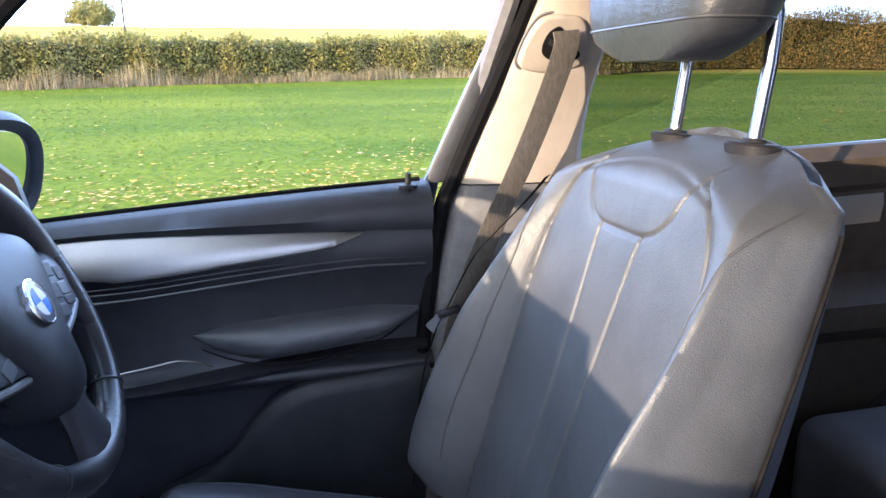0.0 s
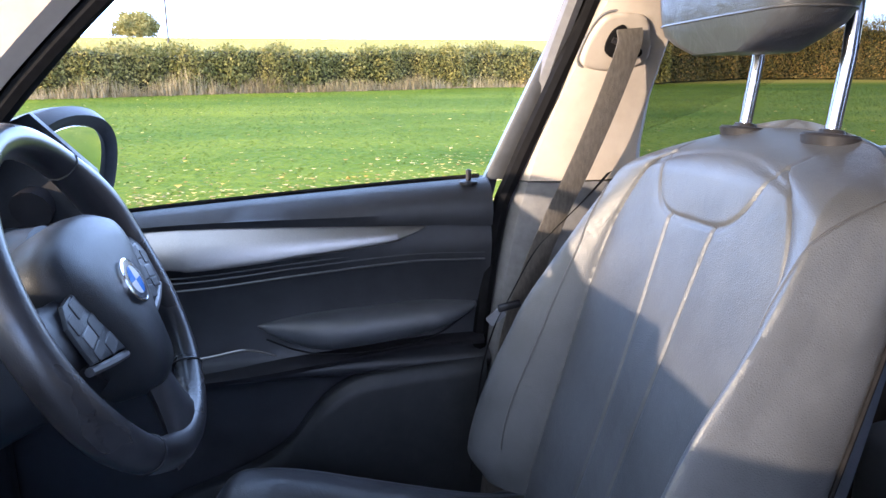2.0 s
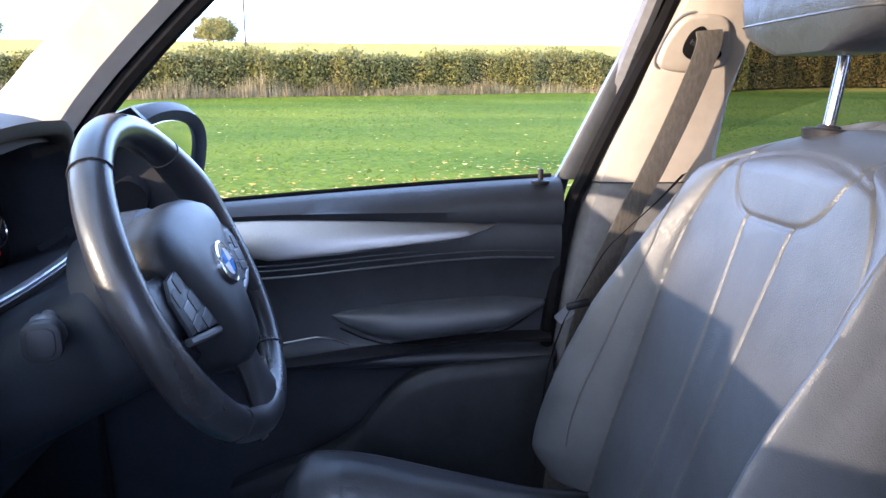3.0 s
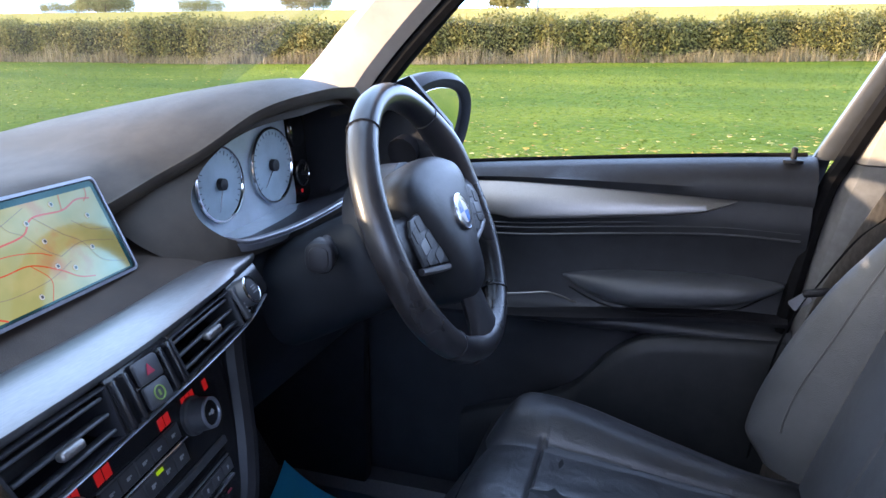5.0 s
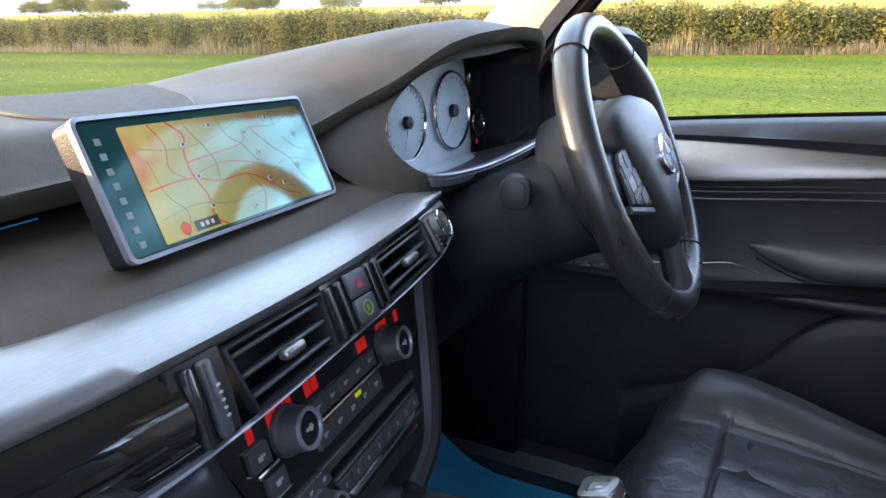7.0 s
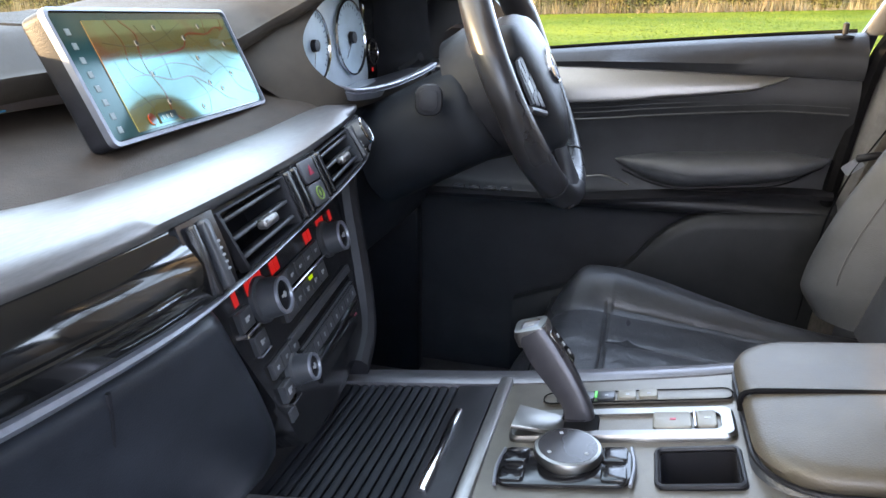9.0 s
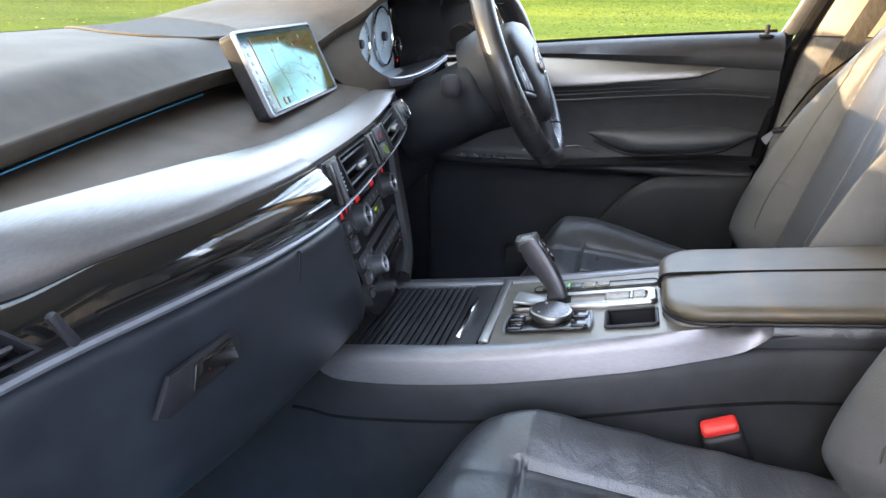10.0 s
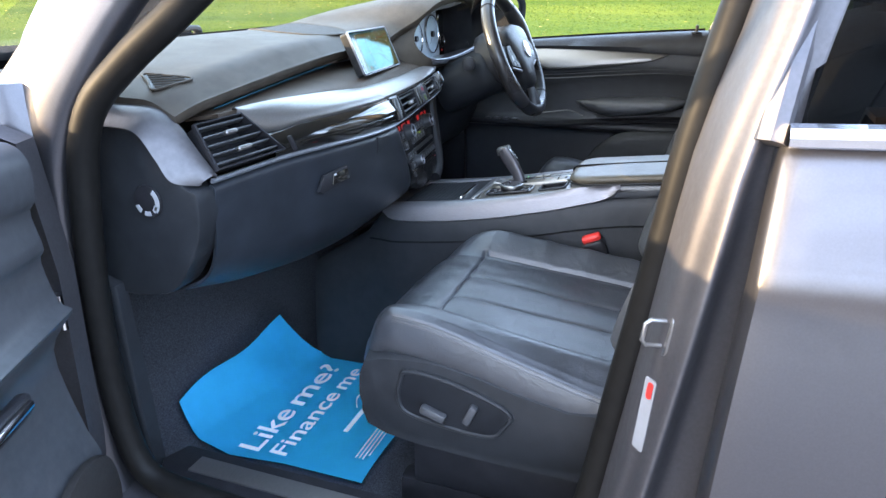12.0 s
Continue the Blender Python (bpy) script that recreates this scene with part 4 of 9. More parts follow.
    def strand(nm, pts, halves, turns, mat, lab=""):
        bm = bmesh.new()
        rows = []
        line = catmull(pts, 40)
        for i, p in enumerate(line):
            f = i / 40
            a = radians(key(f, [0, 0.5, 1], turns))
            wv = Vector((0.1 * math.cos(a) + 0.7 * math.sin(a), -math.cos(a), 0.10 * math.cos(a))).normalized() * key(f, [0, 0.5, 1], halves)
            nv = Vector((-0.0012, 0, 0.0004))
            rows.append([p - wv + nv, p - wv * 0.8 + nv * 1.5, p + wv * 0.8 + nv * 1.5, p + wv + nv, p + wv - nv, p - wv - nv])
        vs = sheet(bm, rows, wrap=True)
        cap(bm, vs[0], True)
        cap(bm, vs[-1])
        bmesh.ops.recalc_face_normals(bm, faces=bm.faces)
        return part(nm, bm, mat, belt, lab)
    strand("webbing", [(0.702, -0.903, 1.402), (0.698, -0.901, 1.375), (0.702, -0.868, 1.28), (0.708, -0.832, 1.19), (0.712, -0.800, 1.12), (0.716, -0.765, 1.03), (0.722, -0.73, 0.90), (0.73, -0.70, 0.60)], [0.023, 0.023, 0.022], [8, 6, 4], BELT, "woven dark grey belt webbing")
    # same belt, but shade beside the seat is put into a black colour
    strand("strap", [(0.672, -0.868, 1.19), (0.674, -0.832, 1.150), (0.678, -0.782, 1.10), (0.680, -0.752, 1.066), (0.680, -0.715, 0.998), (0.678, -0.688, 0.945), (0.672, -0.665, 0.86), (0.668, -0.65, 0.70)], [0.011, 0.010, 0.008], [52, 66, 72], RUBBER, "twisted belt strap with the shade put into its black")
    bm = bmesh.new()
    m = basis((0.672, -0.712, 0.986), (0.1, 1, -0.25), (0, 0.3, 1))
    rbox(bm, (0.038, 0.012, 0.012), m, 0.004)
    tg = part("tongue", bm, PLASTIC, belt, "black belt tongue")
    bm = bmesh.new()
    slab(bm, rrect(0.030, 0.018, 0.004), 0.003, m @ Matrix.Translation((0.024, -0.012, 0.0)) @ Matrix.Rotation(radians(-28), 4, 'Z'), 0.0008)
    part("tongue_plate", bm, SILVER_DARK, tg, "grey metal tongue plate")


build_shell()
build_b_pillars()


# ---- dashboard ----
def dash_lines(x):
    """Groove line, crest height and the trim edges of the dashboard at x."""
    gy = key(x, [-0.76, -0.62, -0.14, 0.09, 0.14, 0.20, 0.24, 0.32, 0.42, 0.5, 0.57, 0.61, 0.64, 0.76], [0.05, 0.045, 0.075, 0.085, 0.07, 0.055, 0.03, 0.0, -0.025, -0.03, -0.024, 0.01, 0.05, 0.06])
    gz = key(x, [-0.76, -0.70, -0.62, -0.14, 0.09, 0.14, 0.20, 0.24, 0.32, 0.42, 0.5, 0.555, 0.59, 0.615, 0.64, 0.76], [1.06, 1.085, 1.10, 1.133, 1.134, 1.150, 1.173, 1.195, 1.236, 1.255, 1.258, 1.25, 1.21, 1.13, 1.10, 1.10])
    zc = key(x, [-0.76, -0.70, -0.6, -0.4, -0.2, 0.0, 0.1, 0.2, 0.3, 0.4, 0.5, 0.57, 0.61, 0.65, 0.76], [1.085, 1.128, 1.150, 1.172, 1.184, 1.188, 1.192, 1.208, 1.252, 1.277, 1.285, 1.27, 1.205, 1.145, 1.135])
    return gy, gz, zc


ST_X = [-0.60, -0.5, -0.32, -0.2, 0.016, 0.2, 0.275]
ST = ([0.02, 0.002, -0.012, -0.02, -0.012, 0.004, 0.0], [1.099, 1.101, 1.094, 1.087, 1.087, 1.092, 1.086])
SB_X = [-0.60, -0.558, -0.478, -0.36, -0.215, -0.014, 0.15, 0.275]
SB = ([0.015, -0.01, -0.04, -0.065, -0.076, -0.066, -0.04, -0.012], [1.09, 1.057, 1.062, 1.064, 1.066, 1.071, 1.075, 1.079])
CH_X = [-0.70, -0.546, -0.42, -0.3, -0.183, -0.022, 0.18, 0.26]
CH = ([-0.005, -0.035, -0.065, -0.083, -0.092, -0.086, -0.058, -0.035], [1.003, 1.010, 1.011, 1.008, 1.010, 1.025, 1.036, 1.045])


def silver_top(x):
    return Vector((x, key(x, ST_X, ST[0]), key(x, ST_X, ST[1])))


def silver_low(x):
    return Vector((x, key(x, SB_X, SB[0]), key(x, SB_X, SB[1])))


def chrome_line(x):
    return Vector((x, key(x, CH_X, CH[0]), key(x, CH_X, CH[1])))


def thicken(bm, t):
    bmesh.ops.recalc_face_normals(bm, faces=bm.faces)
    bmesh.ops.solidify(bm, geom=bm.faces[:], thickness=t)
    bmesh.ops.recalc_face_normals(bm, faces=bm.faces)
    return bm


def frange(a, b, n):
    return [a + (b - a) * k / n for k in range(n + 1)]


def build_dash():
    d = thing("dashboard", (0, 0.2, 0.75), "black grained dashboard with aluminium and gloss black trim", "dashboard")
    # upper pad, running up into the instrument hood
    bm = bmesh.new()
    rows = []
    for x in frange(-0.703, 0.755, 110):
        gy, gz, zc = dash_lines(x)
        low = 1.172 - 0.02 * max(0, -x - 0.3) / 0.4
        back = 0.575 - 0.11 * (abs(x) / 0.74) ** 2.2
        prof = [(back, low - 0.03), (back - 0.03, low - 0.006), (0.40, zc * 0.35 + (low + 0.018) * 0.65), (0.25, zc * 0.7 + (low + 0.022) * 0.3), (gy + 0.11, zc), (gy + 0.05, zc - 0.003), (gy + 0.018, gz + 0.6 * (zc - gz)), (gy + 0.002, gz + 0.4 * (zc - gz)), (gy - 0.003, gz + 0.018), (gy + 0.002, gz + 0.003), (gy + 0.012, gz), (gy + 0.05, gz - 0.002)]
        rows.append(catmull([(x, a, b) for a, b in prof], 34))
    vs = sheet(bm, rows)
    cap(bm, vs[0])
    bmesh.ops.recalc_face_normals(bm, faces=bm.faces)
    part("upper_pad", bm, DASH, d, "dark grained soft dashboard top", sharp=60)
    # lower pad that carries the screen
    bm = bmesh.new()
    rows = []
    for x in frange(-0.64, 0.27, 70):
        gy, gz, zc = dash_lines(min(x, 0.10))
        s = silver_top(max(x, -0.60))
        gy = max(gy, s.y + 0.004) if x < -0.5 else gy
        a, b = Vector((x, gy + 0.04, gz - 0.012)), Vector((x, s.y - 0.004, s.z - 0.002))
        k = min(1, max(0, (x + 0.62) / 0.25))
        mid = a.lerp(b, 0.5) + Vector((0, 0, 0.004 * k))
        q = a.lerp(b, 0.85) + Vector((0, 0, 0.005 * k))
        rows.append(catmull([a, mid, q, b], 12))
    sheet(bm, rows)
    thicken(bm, 0.006)
    part("lower_pad", bm, DASH_BROWN, d, "dark brown-black lower pad", sharp=60)
    bm = bmesh.new()
    tube(bm, [Vector((x, dash_lines(x)[0] + 0.008, dash_lines(x)[1] - 0.004)) for x in frange(-0.60, -0.145, 30)], 0.0007, 6)
    part("ambient_strip", bm, BLUE_LINE, d, "thin blue ambient light strip")
    # aluminium strip
    bm = bmesh.new()
    rows = []
    for x in frange(-0.598, 0.272, 80):
        a, b = silver_top(x), silver_low(x)
        n = Vector((0, -0.6, 0.75))
        rows.append([a + n * -0.004, a + n * 0.002, a.lerp(b, 0.08) + n * 0.005, a.lerp(b, 0.35) + n * 0.009, a.lerp(b, 0.7) + n * 0.009, a.lerp(b, 0.94) + n * 0.005, b + n * 0.0, b - n * 0.006])
    vs = sheet(bm, rows)
    bmesh.ops.recalc_face_normals(bm, faces=bm.faces)
    part("aluminium_strip", bm, SILVER, d, "satin brushed aluminium strip", sharp=50)
    # gloss black strip
    bm = bmesh.new()
    rows = []
    for x in frange(-0.56, -0.168, 40):
        a, b = silver_low(x), chrome_line(x)
        n = Vector((0, -1, 0.2))
        rows.append([a + n * -0.004, a.lerp(b, 0.1) + n * 0.002, a.lerp(b, 0.5) + n * 0.007, a.lerp(b, 0.9) + n * 0.004, b + n * -0.003])
    sheet(bm, rows)
    bmesh.ops.recalc_face_normals(bm, faces=bm.faces)
    piano = part("gloss_strip", bm, PIANO, d, "mirror-like gloss black strip", sharp=60)
    bm = bmesh.new()
    tube(bm, [silver_low(x).lerp(chrome_line(x), 0.62) + Vector((0, -0.008, 0)) for x in frange(-0.5, -0.2, 16)], 0.0016, 6)
    part("relief_line", bm, PIANO, piano)
    # satin line under it
    bm = bmesh.new()
    rows = []
    for x in frange(-0.70, 0.255, 70):
        c = chrome_line(x)
        th = key(x, [-0.32, -0.22, -0.15, 0.05, 0.2], [0.6, 0.42, 0.16, 0.14, 0.10])
        dp = 0.35 + 0.65 * min(1, th)
        rows.append([c + Vector((0, a * dp, b * th)) for a, b in ((0.002, 0.006), (-0.006, 0.005), (-0.0085, 0.0), (-0.006, -0.006), (0.003, -0.007))])
    vs = sheet(bm, rows, wrap=True)
    cap(bm, vs[0], True)
    cap(bm, vs[-1])
    bmesh.ops.recalc_face_normals(bm, faces=bm.faces)
    part("satin_line", bm, SILVER_DARK, d, "satin metal line")
    # glove box and lower panel, passenger side; its driver's end sweeps under the control panel
    bm = bmesh.new()
    rows = []
    for k in frange(0, 1, 60):
        x = -0.70 + 0.545 * k
        c = chrome_line(x)
        bot = key(k, [0, 0.25, 0.7, 0.95, 1.0], [0.80, 0.775, 0.768, 0.800, 0.812])
        swell = 0.020 * max(0, (k - 0.55) / 0.45) ** 1.5
        prof = [(c.y + 0.004, c.z - 0.006), (c.y - 0.004, c.z - 0.016), (c.y - swell * 0.4, c.z - 0.05), (c.y + 0.006 - swell, c.z - 0.11), (c.y + 0.025 - swell * 1.6, (c.z + bot) / 2 - 0.06), (c.y + 0.065 - swell * 0.8, bot + 0.012), (c.y + 0.12, bot), (c.y + 0.30, bot + 0.02)]
        row = catmull([(x, a, b) for a, b in prof], 26)
        reach = max(0, (k - 0.5) / 0.5) ** 1.3
        turn = max(0, (k - 0.95) / 0.05) ** 2
        rows.append([p + Vector((reach * key(p.z, [0.80, 0.825, 0.85, 0.88, 0.91, 0.955, 1.0], [0.015, 0.046, 0.055, 0.050, 0.038, 0.020, 0.0]), 0.022 * turn, 0)) for p in row])
    sheet(bm, rows)
    thicken(bm, 0.005)
    gb = part("glove_box", bm, GLOVE, d, "dark grey glove box front", sharp=60)
    bm = bmesh.new()
    m = basis((-0.43, -0.068, 0.945), (1, -0.12, 0), (0, 0.12, 1))
    slab(bm, [(-0.052, -0.012), (-0.03, 0.014), (0.045, 0.018), (0.056, 0.006), (0.05, -0.012), (-0.04, -0.018)], 0.005, m, 0.002)
    hd = part("glove_box_handle", bm, PLASTIC, gb, "glove box release handle")
    bm = bmesh.new()
    slab(bm, [(-0.012, -0.009), (-0.004, 0.011), (0.042, 0.013), (0.046, -0.008)], 0.004, m @ Matrix.Translation((0, 0, 0.004)), 0.001)
    part("handle_pad", bm, PIANO, hd)
    bm = bmesh.new()
    tube(bm, [(-0.272 + 0.0 * t, chrome_line(-0.27).y - 0.0035 + 0.03 * t * t, 0.998 - 0.11 * t) for t in frange(0, 1, 8)], 0.0018, 6)
    part("panel_gap", bm, PLASTIC, gb)
    # end face of the dash at the open door
    e = thing("dash_end_panel", (-0.735, 0.08, 0.8), "black dash end panel with white dial marks", "panel")
    bm = bmesh.new()
    out = catmull([(0.20, 1.085, 0), (0.10, 1.082, 0), (0.052, 1.04, 0), (0.022, 1.0, 0), (-0.002, 0.985, 0), (0.004, 0.92, 0), (0.035, 0.86, 0), (0.075, 0.815, 0), (0.15, 0.80, 0), (0.22, 0.80, 0)], 40)
    slab(bm, [(p.x - 0.004, p.y) for p in out], 0.052, basis((-0.688, 0, 0), (0, 1, 0), (0, 0, 1)) @ Matrix.Scale(-1, 4, (0, 0, 1)), 0.006)
    part("cover", bm, PLASTIC_GREY, e)
    bm = bmesh.new()
    pts = catmull([(-0.700, 0.20, 1.116), (-0.700, 0.14, 1.116), (-0.700, 0.082, 1.113), (-0.700, 0.046, 1.090), (-0.698, 0.016, 1.050), (-0.694, -0.012, 1.012)], 30)
    lo = catmull([(-0.750, 0.20, 1.088), (-0.752, 0.13, 1.089), (-0.754, 0.082, 1.082), (-0.754, 0.050, 1.042), (-0.750, 0.030, 1.010), (-0.722, 0.004, 0.999)], 30)
    rows = []
    for a, b in zip(pts, lo):
        rows.append([a + Vector((0.004, 0.004, -0.008)), a, a.lerp(b, 0.2) + Vector((-0.006, -0.003, 0.004)), a.lerp(b, 0.6) + Vector((-0.007, -0.003, 0.003)), b, b + Vector((0.012, 0.003, -0.002))])
    sheet(bm, rows)
    thicken(bm, 0.003)
    part("satin_end_trim", bm, END_TRIM, e, "satin aluminium end trim")
    bm = bmesh.new()
    mm = basis((-0.7415, 0.088, 0.972), (0, -1, 0), (0, 0, 1))
    lathe(bm, [(0.027, 0), (0.026, 0.003), (0.02, 0.004), (0.001, 0.004)], mm, 24)
    dial = part("switch_dial", bm, PLASTIC, e)
    bm = bmesh.new()
    for k in range(3):
        a0 = radians(200 + 55 * k)
        slab(bm, [(0.016 * math.cos(a), 0.016 * math.sin(a)) for a in frange(a0, a0 + 0.6, 4)] + [(0.023 * math.cos(a), 0.023 * math.sin(a)) for a in frange(a0 + 0.6, a0, 4)], 0.001, mm @ Matrix.Translation((0, 0, 0.0045)), 0)
    slab(bm, [(0.018 * math.cos(a), 0.018 * math.sin(a)) for a in frange(-0.7, 0.9, 6)] + [(0.026 * math.cos(a), 0.026 * math.sin(a)) for a in frange(0.9, -0.7, 6)], 0.001, mm @ Matrix.Translation((0, 0, 0.0045)), 0)
    part("dial_marks", bm, WHITE_MARK, dial)
    # demister vent
    bm = bmesh.new()
    far, near, tip = Vector((-0.622, 0.170, 1.1505)), Vector((-0.678, 0.104, 1.1365)), Vector((-0.606, 0.090, 1.1455))
    edge_mid = far.lerp(near, 0.5)
    m = basis((far + near + tip) / 3, tip - edge_mid, far - near)
    inv = m.inverted()
    lf, ln, lt = inv @ far, inv @ near, inv @ tip
    ring = ring_smooth([lf, lf.lerp(ln, 0.5), ln, ln.lerp(lt, 0.5) + Vector((0, -0.004, 0)), lt, lt.lerp(lf, 0.5) + Vector((0, 0.006, 0))], 36)
    slab(bm, [(p.x, p.y) for p in ring], 0.003, m @ Matrix.Translation((0, 0, -0.002)), 0.0008)
    v = part("demister_vent", bm, PLASTIC, d, "small black demister grille")
    bm = bmesh.new()
    tube(bm, [m @ Vector((p.x * 1.06, p.y * 1.06, 0.0008)) for p in ring], 0.0022, 6, closed=True)
    part("vent_rim", bm, DASH, v)
    for k in range(6):
        f = (k + 0.6) / 6.2
        bm = bmesh.new()
        a = m @ (lf.lerp(ln, f) + Vector((0.003, 0, 0.002)))
        tube(bm, [a, a + (tip - edge_mid) * (0.94 - 1.45 * abs(f - 0.5))], 0.0019, 6, flat=0.7)
        part("slat", bm, DASH, v)
    # speaker grille
    def pad_point(x, y):
        low = 1.172 - 0.02 * max(0, -x - 0.3) / 0.4
        gy, gz, zc = dash_lines(x)
        return Vector((x, y, key(y, [gy + 0.05, gy + 0.11, 0.25, 0.40, 0.52], [zc - 0.003, zc, zc * 0.7 + (low + 0.022) * 0.3, zc * 0.35 + (low + 0.018) * 0.65, low - 0.004]) + 0.0022))
    bm = bmesh.new()
    edge = ring_smooth([(0.20, 0.44, 0), (0.165, 0.315, 0), (0.085, 0.17, 0), (0.02, 0.13, 0), (-0.055, 0.135, 0), (-0.075, 0.23, 0), (-0.01, 0.36, 0), (0.08, 0.45, 0)], 48)
    rows = []
    for r in (0.02, 0.2, 0.4, 0.6, 0.8, 1.0):
        rows.append([pad_point(0.06 + (q.x - 0.06) * r, 0.29 + (q.y - 0.29) * r) for q in edge])
    vs = sheet(bm, rows, wrap=True)
    cap(bm, vs[0], True)
    bmesh.ops.recalc_face_normals(bm, faces=bm.faces)
    sp = part("speaker_grille", bm, SPEAKER, d, "fine perforated speaker grille", sharp=60)
    bm = bmesh.new()
    tube(bm, [p - Vector((0, 0, 0.0012)) for p in rows[-1]], 0.0022, 6, closed=True)
    part("grille_rim", bm, DASH, sp)


def vent(name, tl, tr, bl, br, slats, tabs, parent, label):
    """A vent in a four-cornered frame: rim, dark box, slats across, tabs on some of them."""
    tl, tr, bl, br = Vector(tl), Vector(tr), Vector(bl), Vector(br)
    n = (tr - tl).cross(bl - tl).normalized()
    if n.y > 0:
        n = -n
    bm = bmesh.new()
    loop = [tl, tr, br, bl]
    c = (tl + tr + br + bl) / 4
    rows = []
    for sc, dp in ((1.05, -0.006), (1.045, 0.0015), (0.99, 0.002), (0.97, -0.002), (0.95, -0.045)):
        rows.append([c + (p - c) * sc + n * dp for p in loop])
    vs = sheet(bm, rows, wrap=True)
    cap(bm, vs[-1])
    bmesh.ops.recalc_face_normals(bm, faces=bm.faces)
    v = part(name, bm, PLASTIC, parent, label)
    for k in range(slats):
        f = (k + 0.5) / slats
        a, b = tl.lerp(bl, f), tr.lerp(br, f)
        a, b = a.lerp(b, 0.03), a.lerp(b, 0.97)
        x = (b - a)
        m = basis((a + b) / 2 + n * -0.008, x, n + Vector((0, 0, -0.12)))
        bm = bmesh.new()
        rbox(bm, (x.length, 0.015, 0.0034), m @ Matrix.Rotation(radians(-14), 4, 'X'), 0.0014, 2)
        s = part("slat", bm, BUTTON, v)
        if k in tabs:
            bm = bmesh.new()
            rbox(bm, (x.length * 0.24, 0.010, 0.008), m @ Matrix.Translation((0.0, 0.011, 0.0005)), 0.003, 3)
            part("tab", bm, SILVER, s, "bright vent tab")
    return v


def build_vents():
    v = thing("air_vent", (-0.63, 0.0, 1.02), "black slatted air vent beside the door with two bright tabs", "air vent")
    vent("vent_frame", (-0.695, 0.018, 1.088), (-0.602, 0.0, 1.093), (-0.697, -0.018, 1.022), (-0.552, -0.045, 1.028), 5, (1, 3), v, "black frame")
    bm = bmesh.new()
    m = basis((-0.535, -0.052, 1.035), (1, -0.3, 0.5), (-0.5, 0.2, 1))
    rbox(bm, (0.008, 0.03, 0.008), m, 0.003)
    part("thumb_wheel", bm, PLASTIC, v)
    # vents of the centre
    c = thing("centre_vents", (0.03, -0.06, 1.0), "pair of centre air vents with hazard switch and start button", "air vent")
    for x0, x1 in ((-0.185, -0.144), (-0.033, 0.053), (0.179, 0.262)):
        bm = bmesh.new()
        rows = []
        for x in frange(x0, x1, 8):
            a, b = silver_low(x), chrome_line(x)
            a, b = a + Vector((0, 0.001, -0.001)), b + Vector((0, 0.001, 0.004))
            nn = Vector((0, -1, 0.25))
            rows.append([a - nn * 0.003, a + nn * 0.004, a.lerp(b, 0.5) + nn * 0.005, b + nn * 0.003, b - nn * 0.004])
        sheet(bm, rows)
        thicken(bm, 0.003)
        part("vent_bezel", bm, STACK, c, "gloss black surround", sharp=60)

    def at(x, f, out=0.006):
        return silver_low(x).lerp(chrome_line(x), f) + Vector((0, -out, out * 0.25))
    vent("left_vent", at(-0.140, 0.10, 0.003), at(-0.036, 0.10, 0.003), at(-0.128, 0.92, 0.003), at(-0.036, 0.92, 0.003), 3, (1,), c, "black slatted vent")
    vent("right_vent", at(0.056, 0.10, 0.003), at(0.176, 0.10, 0.003), at(0.056, 0.92, 0.003), at(0.172, 0.92, 0.003), 3, (1,), c, "black slatted vent")
    for x, nm in ((-0.158, "thumb_wheel"), (-0.172, "side_rib"), (-0.028, "side_rib"), (-0.014, "side_rib"), (0.034, "side_rib"), (0.047, "side_rib"), (0.186, "thumb_wheel"), (0.199, "side_rib")):
        bm = bmesh.new()
        p0, p1 = at(x - 0.008, 0.08, 0.004), at(x + 0.006, 0.92, 0.004)
        m = basis((p0 + p1) / 2, (1, 0.1, 0), p0 - p1)
        slab(bm, rrect(0.0095 if nm == "thumb_wheel" else 0.006, (p0 - p1).length, 0.003), 0.008, m @ Matrix.Translation((0, 0, -0.003)), 0.0028)
        w = part(nm, bm, BUTTON if nm == "thumb_wheel" else STACK, c)
        if nm == "thumb_wheel":
            for k in range(5):
                bm = bmesh.new()
                rbox(bm, (0.003, 0.0016, 0.0008), m @ Matrix.Translation((0.002, -0.012 + 0.005 * k, 0.0055)), 0, 1)
                part("mark", bm, WHITE_MARK, w)
    for f, mat, nm in ((0.25, DIM_RED, "hazard_switch"), (0.70, DIM_GREEN, "eco_switch")):
        bm = bmesh.new()
        m = basis(at(0.010, f, 0.007), (1, 0.06, 0), silver_low(0.01) - chrome_line(0.01))
        slab(bm, rrect(0.030, 0.0205, 0.003), 0.003, m @ Matrix.Translation((0, 0, -0.001)), 0.0012)
        s = part(nm, bm, BUTTON, c)
        bm = bmesh.new()
        if f < 0.5:
            slab(bm, [(-0.005, -0.004), (0.005, -0.004), (0, 0.005)], 0.0006, m @ Matrix.Translation((0, 0, 0.0025)), 0)
        else:
            tube(bm, [m @ Vector((0.006 * math.cos(a), 0.006 * math.sin(a), 0.0026)) for a in frange(0, 6.283, 20)[:-1]], 0.0007, 5, closed=True)
            rbox(bm, (0.002, 0.005, 0.0008), m @ Matrix.Translation((0, 0, 0.0026)), 0)
        part("symbol", bm, mat, s)
    m = basis((0.2008, -0.0512, 1.0672), (1, 0.22, 0), (0, 0.49, 0.87))
    bm = bmesh.new()
    lathe(bm, [(0.0165, -0.012), (0.0165, 0.003), (0.0155, 0.0055), (0.0135, 0.004), (0.001, 0.004)], m, 32)
    b = part("start_button", bm, BUTTON, c, "round start button with bright ring")
    bm = bmesh.new()
